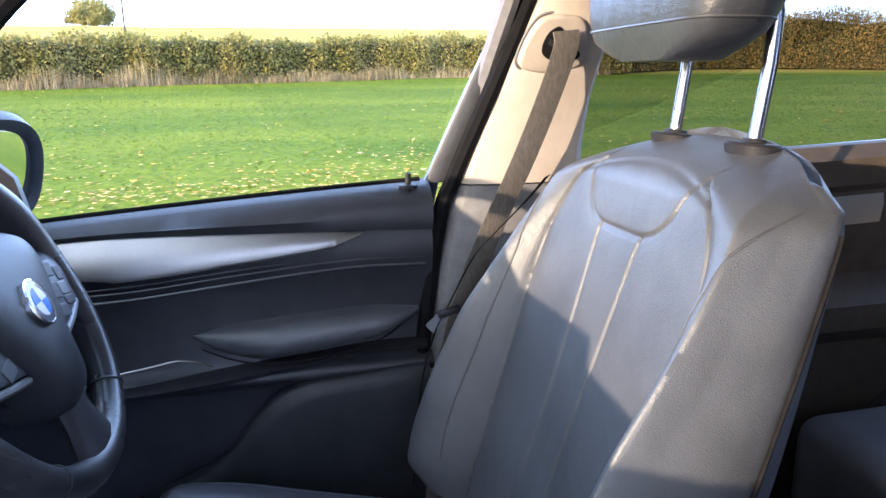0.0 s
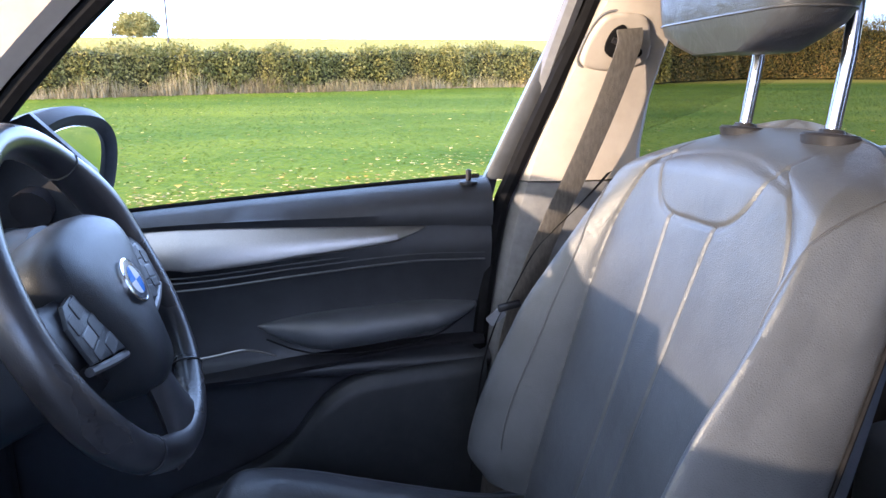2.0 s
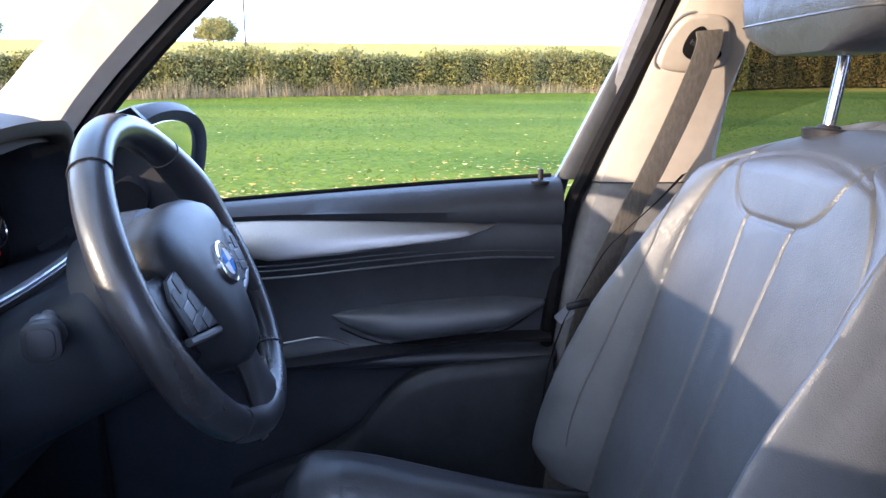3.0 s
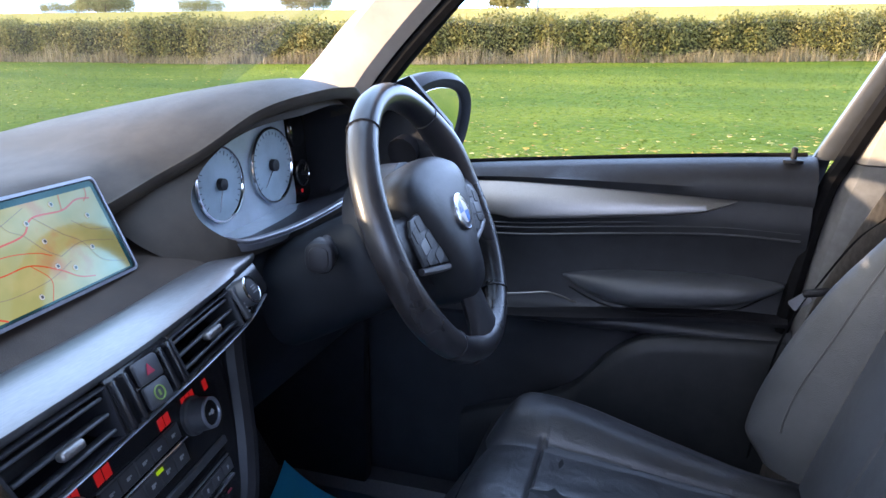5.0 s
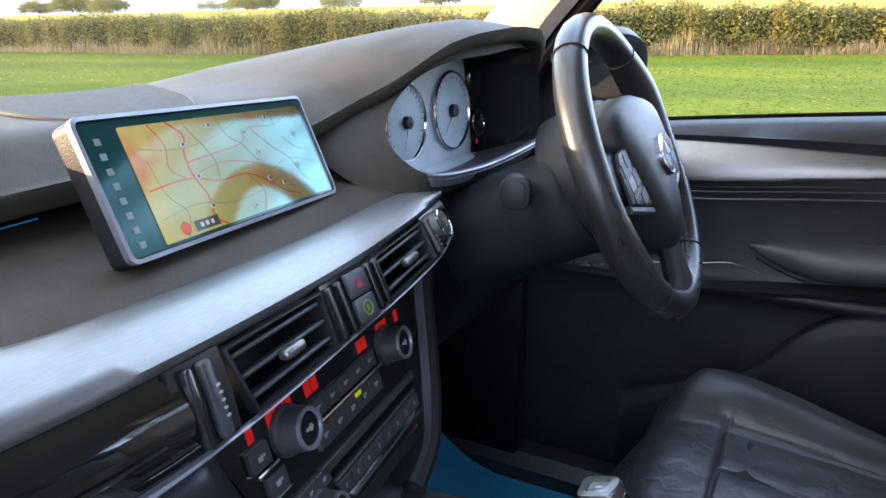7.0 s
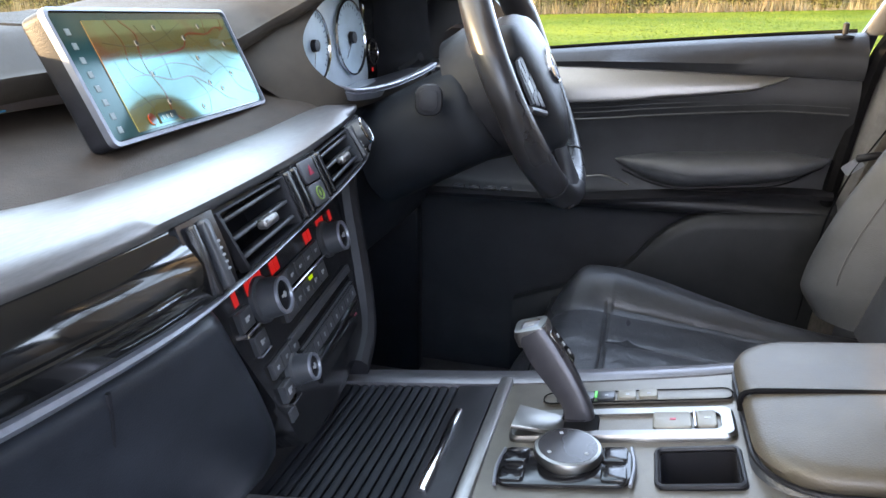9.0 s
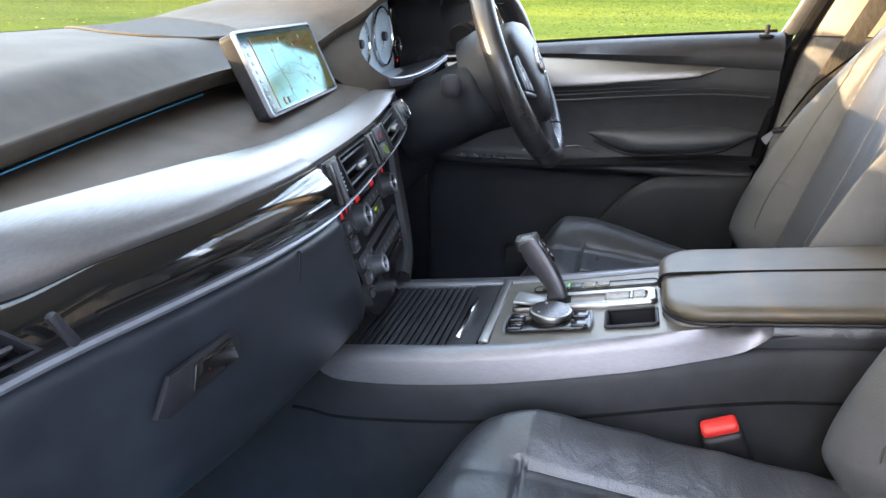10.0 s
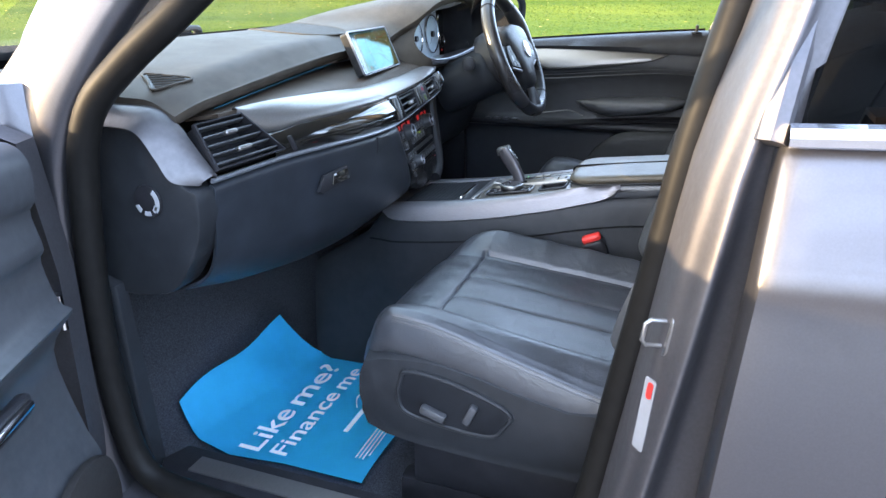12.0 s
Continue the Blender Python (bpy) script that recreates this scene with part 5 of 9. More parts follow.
    tube(bm, [m @ Vector((0.0152 * math.cos(a), 0.0152 * math.sin(a), 0.0045)) for a in frange(0, 6.2832, 32)[:-1]], 0.0016, 6, closed=True)
    part("bright_ring", bm, CHROME, b)
    bm = bmesh.new()
    lathe(bm, [(0.0125, 0.003), (0.0125, 0.0055), (0.001, 0.0065)], m, 28)
    part("button_face", bm, BUTTON, b)
    bm = bmesh.new()
    for k in range(3):
        rbox(bm, (0.010 - 0.003 * (k % 2), 0.0012, 0.0006), m @ Matrix.Translation((0, 0.0035 - 0.0035 * k, 0.0067)), 0)
    part("button_legend", bm, WHITE_MARK, b)
    # right-hand vent past the wheel
    v = thing("air_vent", (0.66, 0.0, 1.08), "black slatted air vent by the driver's door", "air vent")
    vent("vent_frame", (0.585, 0.0, 1.135), (0.70, 0.03, 1.13), (0.60, -0.025, 1.085), (0.70, 0.0, 1.085), 4, (1,), v, "black frame")


def build_screen():
    s = thing("navigation_screen", (0, 0.03, 1.10), "wide navigation screen with silver rim showing a road map", "screen")
    m = Matrix.Translation((-0.003, 0.0160, 1.1045)) @ pose(0, 0, 0, 90 - 23.5, 0, 7.2)
    # local x across, y up the glass, z to the viewer
    w, h = 0.274, 0.103
    m = m @ Matrix.Translation((0, h / 2, 0))
    bm = bmesh.new()
    slab(bm, rrect(w - 0.001, h - 0.001, 0.007), 0.017, m @ Matrix.Translation((0, 0, -0.003)) @ Matrix.Rotation(radians(180), 4, 'Y'), 0.004, 3)
    part("housing", bm, PLASTIC, s, "dark grey plastic housing")
    bm = bmesh.new()
    o, i = rrect(w, h, 0.007), rrect(w - 0.006, h - 0.006, 0.005)
    rows = [[m @ Vector((x, y, z)) for x, y in q] for q, z in ((o, -0.003), (o, 0.002), (i, 0.0025), (i, 0.0))]
    sheet(bm, rows, wrap=True)
    bmesh.ops.recalc_face_normals(bm, faces=bm.faces)
    part("silver_rim", bm, SILVER_DARK, s, "satin silver rim")
    mat = bpy.data.materials.new("screen_border_glass")
    mat.use_nodes = True
    p = mat.node_tree.nodes["Principled BSDF"]
    p.inputs["Base Color"].default_value = (0.005, 0.032, 0.030, 1)
    p.inputs["Roughness"].default_value = 0.10
    p.inputs["Specular IOR Level"].default_value = 0.35
    p.inputs["Specular Tint"].default_value = (0.4, 0.85, 0.8, 1)
    bm = bmesh.new()
    slab(bm, rrect(w - 0.008, h - 0.008, 0.005), 0.002, m @ Matrix.Translation((0, 0, -0.0012)), 0)
    g = part("glass", bm, mat, s, "dark teal-tinted glass border")
    # the lit map
    mp_ = bpy.data.materials.new("map_display")
    mp_.use_nodes = True
    nt = mp_.node_tree
    p = nt.nodes["Principled BSDF"]
    co = nt.nodes.new("ShaderNodeTexCoord")
    n = nt.nodes.new("ShaderNodeTexNoise")
    n.inputs["Scale"].default_value, n.inputs["Detail"].default_value = 17, 5
    nt.links.new(co.outputs["Object"], n.inputs["Vector"])
    r = nt.nodes.new("ShaderNodeValToRGB")
    e = r.color_ramp.elements
    e[0].color, e[1].color = (0.50, 0.52, 0.20, 1), (0.66, 0.34, 0.16, 1)
    e[0].position, e[1].position = 0.40, 0.66
    k = e.new(0.55)
    k.color = (0.64, 0.60, 0.25, 1)
    nt.links.new(n.outputs[0], r.inputs[0])
    em = nt.nodes.new("ShaderNodeEmission")
    em.inputs[1].default_value = 0.24
    nt.links.new(r.outputs[0], em.inputs[0])
    # coated glass: a teal gloss that gains towards grazing view
    gl = nt.nodes.new("ShaderNodeBsdfGlossy")
    gl.inputs["Color"].default_value = (0.055, 0.130, 0.130, 1)
    gl.inputs["Roughness"].default_value = 0.07
    mx = nt.nodes.new("ShaderNodeMixShader")
    lw = nt.nodes.new("ShaderNodeLayerWeight")
    lw.inputs[0].default_value = 0.5
    ramp = nt.nodes.new("ShaderNodeMapRange")
    ramp.interpolation_type = 'SMOOTHSTEP'
    ramp.inputs[1].default_value, ramp.inputs[2].default_value, ramp.inputs[3].default_value, ramp.inputs[4].default_value = 0.24, 0.50, 0.07, 0.85
    nt.links.new(lw.outputs["Facing"], ramp.inputs[0])
    nt.links.new(ramp.outputs[0], mx.inputs[0])
    nt.nodes.remove(p)
    nt.links.new(em.outputs[0], mx.inputs[1])
    nt.links.new(gl.outputs[0], mx.inputs[2])
    nt.links.new(mx.outputs[0], nt.nodes["Material Output"].inputs[0])
    bm = bmesh.new()
    aw, ah = w - 0.046, h - 0.016
    slab(bm, rrect(aw, ah, 0.001, 2), 0.0006, m @ Matrix.Translation((0.0125, -0.002, 0.001)), 0)
    disp = part("display", bm, mp_, s, "lit pale green road map")

    def shown(name, color):
        """A colour on the lit display, behind the same coated glass."""
        c = mp_.copy()
        c.name = name
        lamp = [q for q in c.node_tree.nodes if q.type == 'EMISSION'][0]
        c.node_tree.links.remove(lamp.inputs[0].links[0])
        lamp.inputs[0].default_value = (*color, 1)
        return c
    red, grey = shown("map_road_red", (0.80, 0.11, 0.03)), shown("map_road_grey", (0.34, 0.28, 0.22))
    icon, dark = shown("map_icon", (0.70, 0.72, 0.70)), shown("map_icon_dark", (0.09, 0.09, 0.12))
    L = m @ Matrix.Translation((0.0125, -0.002, 0.0019))

    def road(pts, wd, mt):
        bm = bmesh.new()
        c = catmull([(u * aw, q * ah, 0) for u, q in pts], 8 * (len(pts) - 1))
        rows = []
        for k in range(len(c)):
            t = (c[min(k + 1, len(c) - 1)] - c[max(k - 1, 0)]).normalized()
            sd = Vector((-t.y, t.x, 0)) * wd
            rows.append([L @ (c[k] - sd), L @ (c[k] + sd)])
        sheet(bm, rows)
        part("road", bm, mt, disp)
    road([(-0.30, 0.5), (-0.24, 0.36), (-0.27, 0.2), (-0.27, 0.0), (-0.24, -0.2), (-0.25, -0.4), (-0.2, -0.5)], 0.0008, red)
    road([(-0.27, 0.12), (-0.1, 0.16), (0.04, 0.2), (0.12, 0.34), (0.28, 0.33), (0.38, 0.4), (0.46, 0.38)], 0.0008, red)
    road([(-0.48, -0.05), (-0.3, -0.02), (-0.15, -0.1), (0.0, -0.1), (0.12, -0.24), (0.2, -0.38), (0.28, -0.44)], 0.0006, red)
    road([(0.46, 0.5), (0.45, 0.42), (0.42, 0.36)], 0.0006, red)
    road([(-0.15, -0.1), (-0.14, 0.12), (-0.22, 0.45)], 0.0004, grey)
    road([(0.12, 0.34), (0.22, 0.1), (0.3, -0.05), (0.36, -0.3), (0.48, -0.42)], 0.00035, grey)
    road([(0.04, 0.2), (0.1, 0.0), (0.16, -0.12)], 0.00035, grey)
    road([(-0.38, 0.5), (-0.34, 0.3), (-0.36, 0.1), (-0.30, -0.02)], 0.00045, red)
    road([(-0.27, 0.0), (-0.1, 0.06), (0.05, 0.0), (0.12, -0.08)], 0.0004, red)
    road([(0.0, -0.1), (0.06, -0.3), (0.02, -0.5)], 0.0004, red)
    road([(0.28, 0.33), (0.30, 0.5)], 0.00045, red)
    for pts in ([(-0.45, 0.3), (-0.3, 0.25), (-0.1, 0.3), (0.1, 0.46)], [(-0.48, -0.3), (-0.3, -0.25), (-0.15, -0.32), (0.05, -0.3), (0.2, -0.2)], [(0.3, 0.2), (0.38, 0.05), (0.48, 0.0)], [(-0.05, 0.5), (-0.02, 0.3), (0.04, 0.2)], [(0.16, -0.12), (0.3, -0.05), (0.48, -0.15)], [(-0.4, -0.5), (-0.36, -0.3), (-0.42, -0.1), (-0.44, 0.2)]):
        road(pts, 0.00028, grey)
    bm = bmesh.new()
    rbox(bm, (0.026, 0.008, 0.0006), L @ Matrix.Translation((-0.30 * aw, -0.43 * ah, 0.0006)), 0)
    tag = part("scale_tag", bm, dark, disp)
    bm = bmesh.new()
    for k in range(3):
        rbox(bm, (0.003, 0.0035, 0.0004), L @ Matrix.Translation((-0.33 * aw + 0.006 * k, -0.43 * ah, 0.0011)), 0)
    part("tag_bar", bm, icon, tag)
    bm = bmesh.new()
    lathe(bm, [(0.005, 0), (0.0046, 0.0005), (0.0001, 0.0005)], L @ Matrix.Translation((-0.40 * aw, -0.42 * ah, 0.0003)), 16)
    part("compass_dot", bm, red, disp)
    for u, q in ((-0.26, 0.28), (-0.25, -0.02), (-0.24, -0.3), (-0.28, -0.44), (0.08, 0.3), (-0.1, 0.42), (0.24, 0.42), (0.12, 0.08), (0.12, -0.2), (0.2, -0.28), (0.34, -0.14), (0.4, 0.2), (-0.02, -0.42)):
        bm = bmesh.new()
        lathe(bm, [(0.0028, 0), (0.0026, 0.0004), (0.0001, 0.0004)], L @ Matrix.Translation((u * aw, q * ah, 0)), 12)
        ic = part("map_icon", bm, icon, disp)
        bm = bmesh.new()
        rbox(bm, (0.0022, 0.0026, 0.0004), L @ Matrix.Translation((u * aw, q * ah, 0.0006)), 0)
        part("icon_mark", bm, dark, ic)
    for k in range(8):
        bm = bmesh.new()
        rbox(bm, (0.0055, 0.005, 0.0006), m @ Matrix.Translation((-w / 2 + 0.016, h / 2 - 0.018 - 0.0105 * k, 0.001)), 0.0008, 1)
        part("menu_icon", bm, material("menu_icon_grey", (0.08, 0.1, 0.1), 0.3, emit=(0.12, 0.2, 0.18, 0.06)), g)


def build_stack():
    c = thing("climate_panel", (0.01, -0.06, 0.84), "black climate and radio control panel with red displays", "control panel")
    # the face leans back at its top and turns a little to the driver
    M = basis((0.0105, -0.0565, 0.9705), (0.9899, 0.1414, 0), (-0.0381, 0.2668, 0.963))
    bm = bmesh.new()
    edge = catmull([(-0.172, 0.046, 0), (-0.158, 0.012, 0), (-0.134, -0.05, 0), (-0.116, -0.095, 0), (-0.094, -0.135, 0), (0.0, -0.140, 0), (0.075, -0.136, 0), (0.115, -0.122, 0), (0.138, -0.085, 0), (0.156, -0.03, 0), (0.170, 0.03, 0), (0.176, 0.074, 0)], 44)
    slab(bm, [(p.x, p.y) for p in edge], 0.03, M @ Matrix.Translation((0, 0, -0.030)), 0.003)
    part("panel_face", bm, STACK, c, "gloss black face plate")
    # roof of the recess, from the vents' lower edge back to the face
    bm = bmesh.new()
    rows = []
    for x in frange(-0.172, 0.215, 24):
        f = (x + 0.172) / 0.387
        rows.append([chrome_line(x) + Vector((0, 0.001, -0.0015)), chrome_line(x) + Vector((0, 0.014, 0.000)), M @ Vector((-0.172 + 0.348 * f, 0.046 + 0.028 * f, 0.001)), M @ Vector((-0.172 + 0.348 * f, 0.045 + 0.028 * f, -0.01))])
    sheet(bm, rows)
    thicken(bm, 0.002)
    part("panel_brow", bm, STACK, c, sharp=60)
    # soft frame round the driver's side
    bm = bmesh.new()
    tube(bm, catmull([M @ Vector((a, b, d)) for a, b, d in ((0.200, 0.07, 0.012), (0.186, 0.02, 0.004), (0.170, -0.04, 0.0), (0.150, -0.09, -0.002), (0.122, -0.130, -0.004), (0.07, -0.150, -0.006))], 20), 0.015, 10)
    part("side_cheek", bm, PLASTIC, c)

    def cell(x, y, w, h, out=0.004, mat=BUTTON, nm="button", lean=0.0):
        bm = bmesh.new()
        slab(bm, [(-w / 2 - lean, -h / 2), (w / 2 - lean, -h / 2), (w / 2 + lean, h / 2), (-w / 2 + lean, h / 2)], out, M @ Matrix.Translation((x, y, 0.0)), 0.0008, 1)
        return part(nm, bm, mat, c)

    def legend(ob, x, y, w, h, out):
        bm = bmesh.new()
        rbox(bm, (w, h, 0.0005), M @ Matrix.Translation((x - w * 0.3, y, out)), 0)
        rbox(bm, (w * 0.45, h * 0.5, 0.0005), M @ Matrix.Translation((x + w * 0.6, y + h * 0.2, out)), 0)
        part("legend", bm, WHITE_MARK, ob)
    # red figures behind the glossy face: block digits of each display
    for x0, y0, w, n in ((-0.126, 0.017, 0.009, 1), (-0.089, 0.0165, 0.034, 4), (-0.044, 0.0155, 0.021, 2), (0.046, 0.014, 0.020, 2), (0.090, 0.0145, 0.024, 3), (0.124, 0.014, 0.009, 1)):
        bm = bmesh.new()
        p = w / n
        for k in range(n):
            cx0 = x0 - w / 2 + p * (k + 0.5)
            slab(bm, [(cx0 - p * 0.42, y0 - 0.0058), (cx0 + p * 0.42, y0 - 0.0052), (cx0 + p * 0.44, y0 + 0.0058), (cx0 - p * 0.40, y0 + 0.0052)], 0.0008, M, 0.0002, 1)
        part("red_display", bm, RED_LED, c, "glowing red display figures")

    def knob(x, y, r, deep, nm):
        m = M @ Matrix.Translation((x, y, 0))
        bm = bmesh.new()
        lathe(bm, [(r * 1.22, 0.0), (r * 1.2, 0.004), (r * 1.06, 0.006), (r * 1.0, deep * 0.8), (r * 0.97, deep)], m, 36)
        k = part(nm, bm, BUTTON, c, "round dark grey knob with bright ring")
        bm = bmesh.new()
        lathe(bm, [(r * 0.97, deep - 0.0006), (r * 0.95, deep + 0.0022), (r * 0.80, deep + 0.0022), (r * 0.76, deep - 0.0004)], m, 36)
        part("ring", bm, SILVER_DARK, k)
        bm = bmesh.new()
        lathe(bm, [(r * 0.77, deep - 0.001), (r * 0.75, deep + 0.0004), (0.0005, deep + 0.0008)], m, 28)
        part("cap", bm, STACK, k)
        bm = bmesh.new()
        rbox(bm, (r * 0.55, 0.0022, 0.0005), m @ Matrix.Translation((0, 0, deep + 0.001)), 0)
        rbox(bm, (r * 0.2, 0.005, 0.0005), m @ Matrix.Translation((r * 0.1, 0, deep + 0.001)), 0)
        part("legend", bm, WHITE_MARK, k)
    knob(-0.088, 0.001, 0.0165, 0.021, "fan_knob")
    knob(0.088, -0.003, 0.0165, 0.021, "fan_knob")
    knob(-0.078, -0.071, 0.0125, 0.020, "volume_knob")
    # two rows of climate keys with a bright bar between
    for k in range(5):
        x = -0.047 + 0.0235 * k
        legend(cell(x, -0.002, 0.0225, 0.016), x, -0.002, 0.004, 0.003, 0.0042)
        legend(cell(x, -0.0255, 0.0225, 0.018), x, -0.0255, 0.004, 0.004, 0.0042)
    cell(0.006, -0.0135, 0.115, 0.0028, 0.006, CHROME, "chrome_bar")
    bm = bmesh.new()
    rbox(bm, (0.010, 0.0035, 0.001), M @ Matrix.Translation((0.012, -0.0185, 0.0048)), 0)
    part("green_indicator", bm, GREEN_LED, c)
    # two keys beside the left knob
    legend(cell(-0.126, 0.000, 0.022, 0.016, 0.005), -0.126, 0.0, 0.005, 0.004, 0.0052)
    cell(-0.122, -0.0115, 0.026, 0.003, 0.006, CHROME, "chrome_bar")
    legend(cell(-0.116, -0.0245, 0.022, 0.016, 0.005), -0.116, -0.0245, 0.005, 0.004, 0.0052)
    cell(-0.114, -0.0345, 0.020, 0.0012, 0.005, SILVER_DARK, "trim_line")
    # radio: grey bezel, disc slot, number keys, bright bar
    cell(0.028, -0.0495, 0.190, 0.008, 0.004, BUTTON, "slot_bezel")
    cell(0.034, -0.0595, 0.170, 0.005, 0.0008, RUBBER, "disc_slot")
    cell(0.034, -0.0655, 0.170, 0.0016, 0.003, BUTTON, "slot_lip")
    for k in range(8):
        x = -0.040 + 0.0212 * k
        legend(cell(x, -0.0755, 0.0206, 0.013, 0.0035), x, -0.0755, 0.0016, 0.004, 0.0037)
    cell(0.040, -0.0875, 0.150, 0.0028, 0.005, CHROME, "chrome_bar")
    for k in range(3):
        x = -0.106 + 0.020 * k
        legend(cell(x, -0.0535, 0.0192, 0.013, 0.004), x, -0.0535, 0.0028, 0.003, 0.0042)
    # seat heater key by the volume knob, keys under it
    legend(cell(-0.104, -0.0765, 0.018, 0.015, 0.006), -0.104, -0.0765, 0.005, 0.005, 0.0062)
    cell(-0.100, -0.0875, 0.020, 0.0026, 0.008, CHROME, "chrome_bar")
    cell(-0.105, -0.0985, 0.012, 0.010, 0.003)
    cell(0.03, -0.103, 0.13, 0.012, 0.003, STACK, "lower_flap")
    bm = bmesh.new()
    rbox(bm, (0.012, 0.0018, 0.001), M @ Matrix.Translation((0.098, -0.098, 0.002)), 0)
    part("amber_mark", bm, DIM_RED, c)


def build_cluster():
    t = thing("instrument_cluster", (0.39, 0.0, 1.09), "instrument cluster with two round gauges under the hood", "instruments")
    rim = ring_smooth([(0.285, -0.020, 1.105), (0.237, -0.010, 1.113), (0.214, 0.015, 1.14), (0.226, 0.030, 1.172), (0.275, 0.028, 1.208), (0.345, 0.018, 1.230), (0.43, 0.0, 1.24), (0.52, -0.01, 1.25), (0.575, -0.012, 1.232), (0.585, -0.016, 1.17), (0.58, -0.022, 1.118), (0.50, -0.026, 1.117), (0.44, -0.028, 1.112), (0.36, -0.026, 1.107)], 84)
    outer = ring_smooth([(0.275, -0.008, 1.082), (0.205, 0.005, 1.083), (0.158, 0.06, 1.125), (0.165, 0.095, 1.167), (0.225, 0.075, 1.197), (0.315, 0.035, 1.240), (0.42, 0.01, 1.260), (0.52, 0.0, 1.264), (0.592, 0.02, 1.215), (0.605, 0.01, 1.16), (0.605, 0.0, 1.10), (0.52, -0.018, 1.094), (0.44, -0.018, 1.088), (0.36, -0.015, 1.084)], 84)
    back = [Vector((0.42 + (p.x - 0.42) * 1.02, 0.082, 1.165 + (p.z - 1.165) * (0.97 if p.z > 1.165 else 1.55))) for p in rim]
    bm = bmesh.new()
    sheet(bm, [outer, [a.lerp(b, 0.5) + Vector((0, -0.003, 0)) for a, b in zip(outer, rim)], rim], wrap=True)
    bmesh.ops.recalc_face_normals(bm, faces=bm.faces)
    part("surround", bm, DASH, t, sharp=70)
    bm = bmesh.new()
    sheet(bm, [rim, [p + Vector((0, 0.02, 0)) for p in rim], back], wrap=True)
    part("inner_wall", bm, PLASTIC, t, sharp=70)
    # grey lip and tray along the foot
    bm = bmesh.new()
    foot = catmull([(0.236, -0.010, 1.114), (0.255, -0.019, 1.108), (0.30, -0.027, 1.106), (0.36, -0.033, 1.107), (0.45, -0.035, 1.112), (0.52, -0.032, 1.116), (0.578, -0.028, 1.120)], 36)
    band, tray = [], []
    for i, p0 in enumerate(foot):
        p = p0 + Vector((0, 0.006, 0)) * max(0, 1 - i / 5)
        low = 0.013 if p.x < 0.325 else (0.013 - 0.008 * min(1, (p.x - 0.325) / 0.012) if p.x < 0.5 else 0.005 + 0.006 * max(0, (p.x - 0.545) / 0.03))
        band.append([p + Vector((0, 0.008, 0.0012)), p + Vector((0, -0.001, 0.002)), p + Vector((0, -0.0025, 0.0005)), p + Vector((0, -0.002, -0.002)), p + Vector((0, 0.0005, -0.003)), p + Vector((0, -0.002, -0.0045)), p + Vector((0, 0.002, -low)), p + Vector((0, 0.010, -low - 0.001))])
        deep = 0.072 - p.y
        tray.append([p + Vector((0, 0.006, 0.0004)), p + Vector((0.002, deep * 0.45, -0.008)), p + Vector((0.004, deep, -0.018))])
    sheet(bm, band)
    bmesh.ops.recalc_face_normals(bm, faces=bm.faces)
    part("lip", bm, SILVER_DARK, t, "grey lip under the gauges", sharp=50)
    bm = bmesh.new()
    sheet(bm, [r for r in tray if r[0].x < 0.50])
    thicken(bm, 0.001)
    part("tray", bm, DIAL_PANEL, t, "pale grey tray before the gauges", sharp=50)
    M = basis((0.42, 0.078, 1.160), (1, 0, 0), (0, 0.06, 1))
    bm = bmesh.new()
    pts = ring_smooth([(-0.18, -0.06, 0), (-0.178, 0.0, 0), (-0.12, 0.048, 0), (-0.02, 0.072, 0), (0.085, 0.08, 0), (0.10, 0.02, 0), (0.108, -0.07, 0), (0.02, -0.085, 0), (-0.12, -0.088, 0)], 44)
    slab(bm, [(p.x, p.y) for p in pts], 0.002, M, 0)
    part("panel_face", bm, DIAL_PANEL, t, "pale grey instrument face")
    bm = bmesh.new()
    slab(bm, [(-0.18, -0.088), (0.17, -0.08), (0.165, 0.07), (0.05, 0.085), (-0.04, 0.06), (-0.12, 0.04), (-0.17, 0.0)], 0.003, M @ Matrix.Translation((0, 0, -0.006)), 0)
    part("backing", bm, STACK, t)
    for x, y, r, a0 in ((-0.082, -0.005, 0.049, 250), (0.048, 0.002, 0.054, 225), (0.134, -0.022, 0.020, 60)):
        m = M @ Matrix.Translation((x, y, 0.002))
        bm = bmesh.new()
        lathe(bm, [(r, 0), (r, 0.002), (r * 0.98, 0.003), (0.001, 0.003)], m, 40)
        g = part("gauge", bm, DIAL if r > 0.03 else STACK, t, "round gauge dial")
        bm = bmesh.new()
        tube(bm, [m @ Vector((r * math.cos(a), r * math.sin(a), 0.004)) for a in frange(0, 6.2832, 44)[:-1]], 0.0024 if r > 0.03 else 0.0014, 6, closed=True)
        part("ring", bm, CHROME, g)
        bm = bmesh.new()
        for k in range(25):
            a = radians(-40 + 260 * k / 24)
            ln = 0.006 if k % 2 == 0 else 0.003
            rbox(bm, (ln, 0.0009, 0.0004), m @ Matrix.Rotation(a, 4, 'Z') @ Matrix.Translation((r * 0.86, 0, 0.0034)), 0)
        part("scale_marks", bm, PLASTIC, g)
        bm = bmesh.new()
        lathe(bm, [(r * 0.17, 0.003), (r * 0.16, 0.010), (0.001, 0.011)], m, 20)
        part("hub", bm, PLASTIC, g)
        bm = bmesh.new()
        rbox(bm, (r * 0.75, 0.0016, 0.001), m @ Matrix.Rotation(radians(a0), 4, 'Z') @ Matrix.Translation((r * 0.38, 0, 0.007)), 0.0003, 1)
        part("needle", bm, CHROME, g)
    bm = bmesh.new()
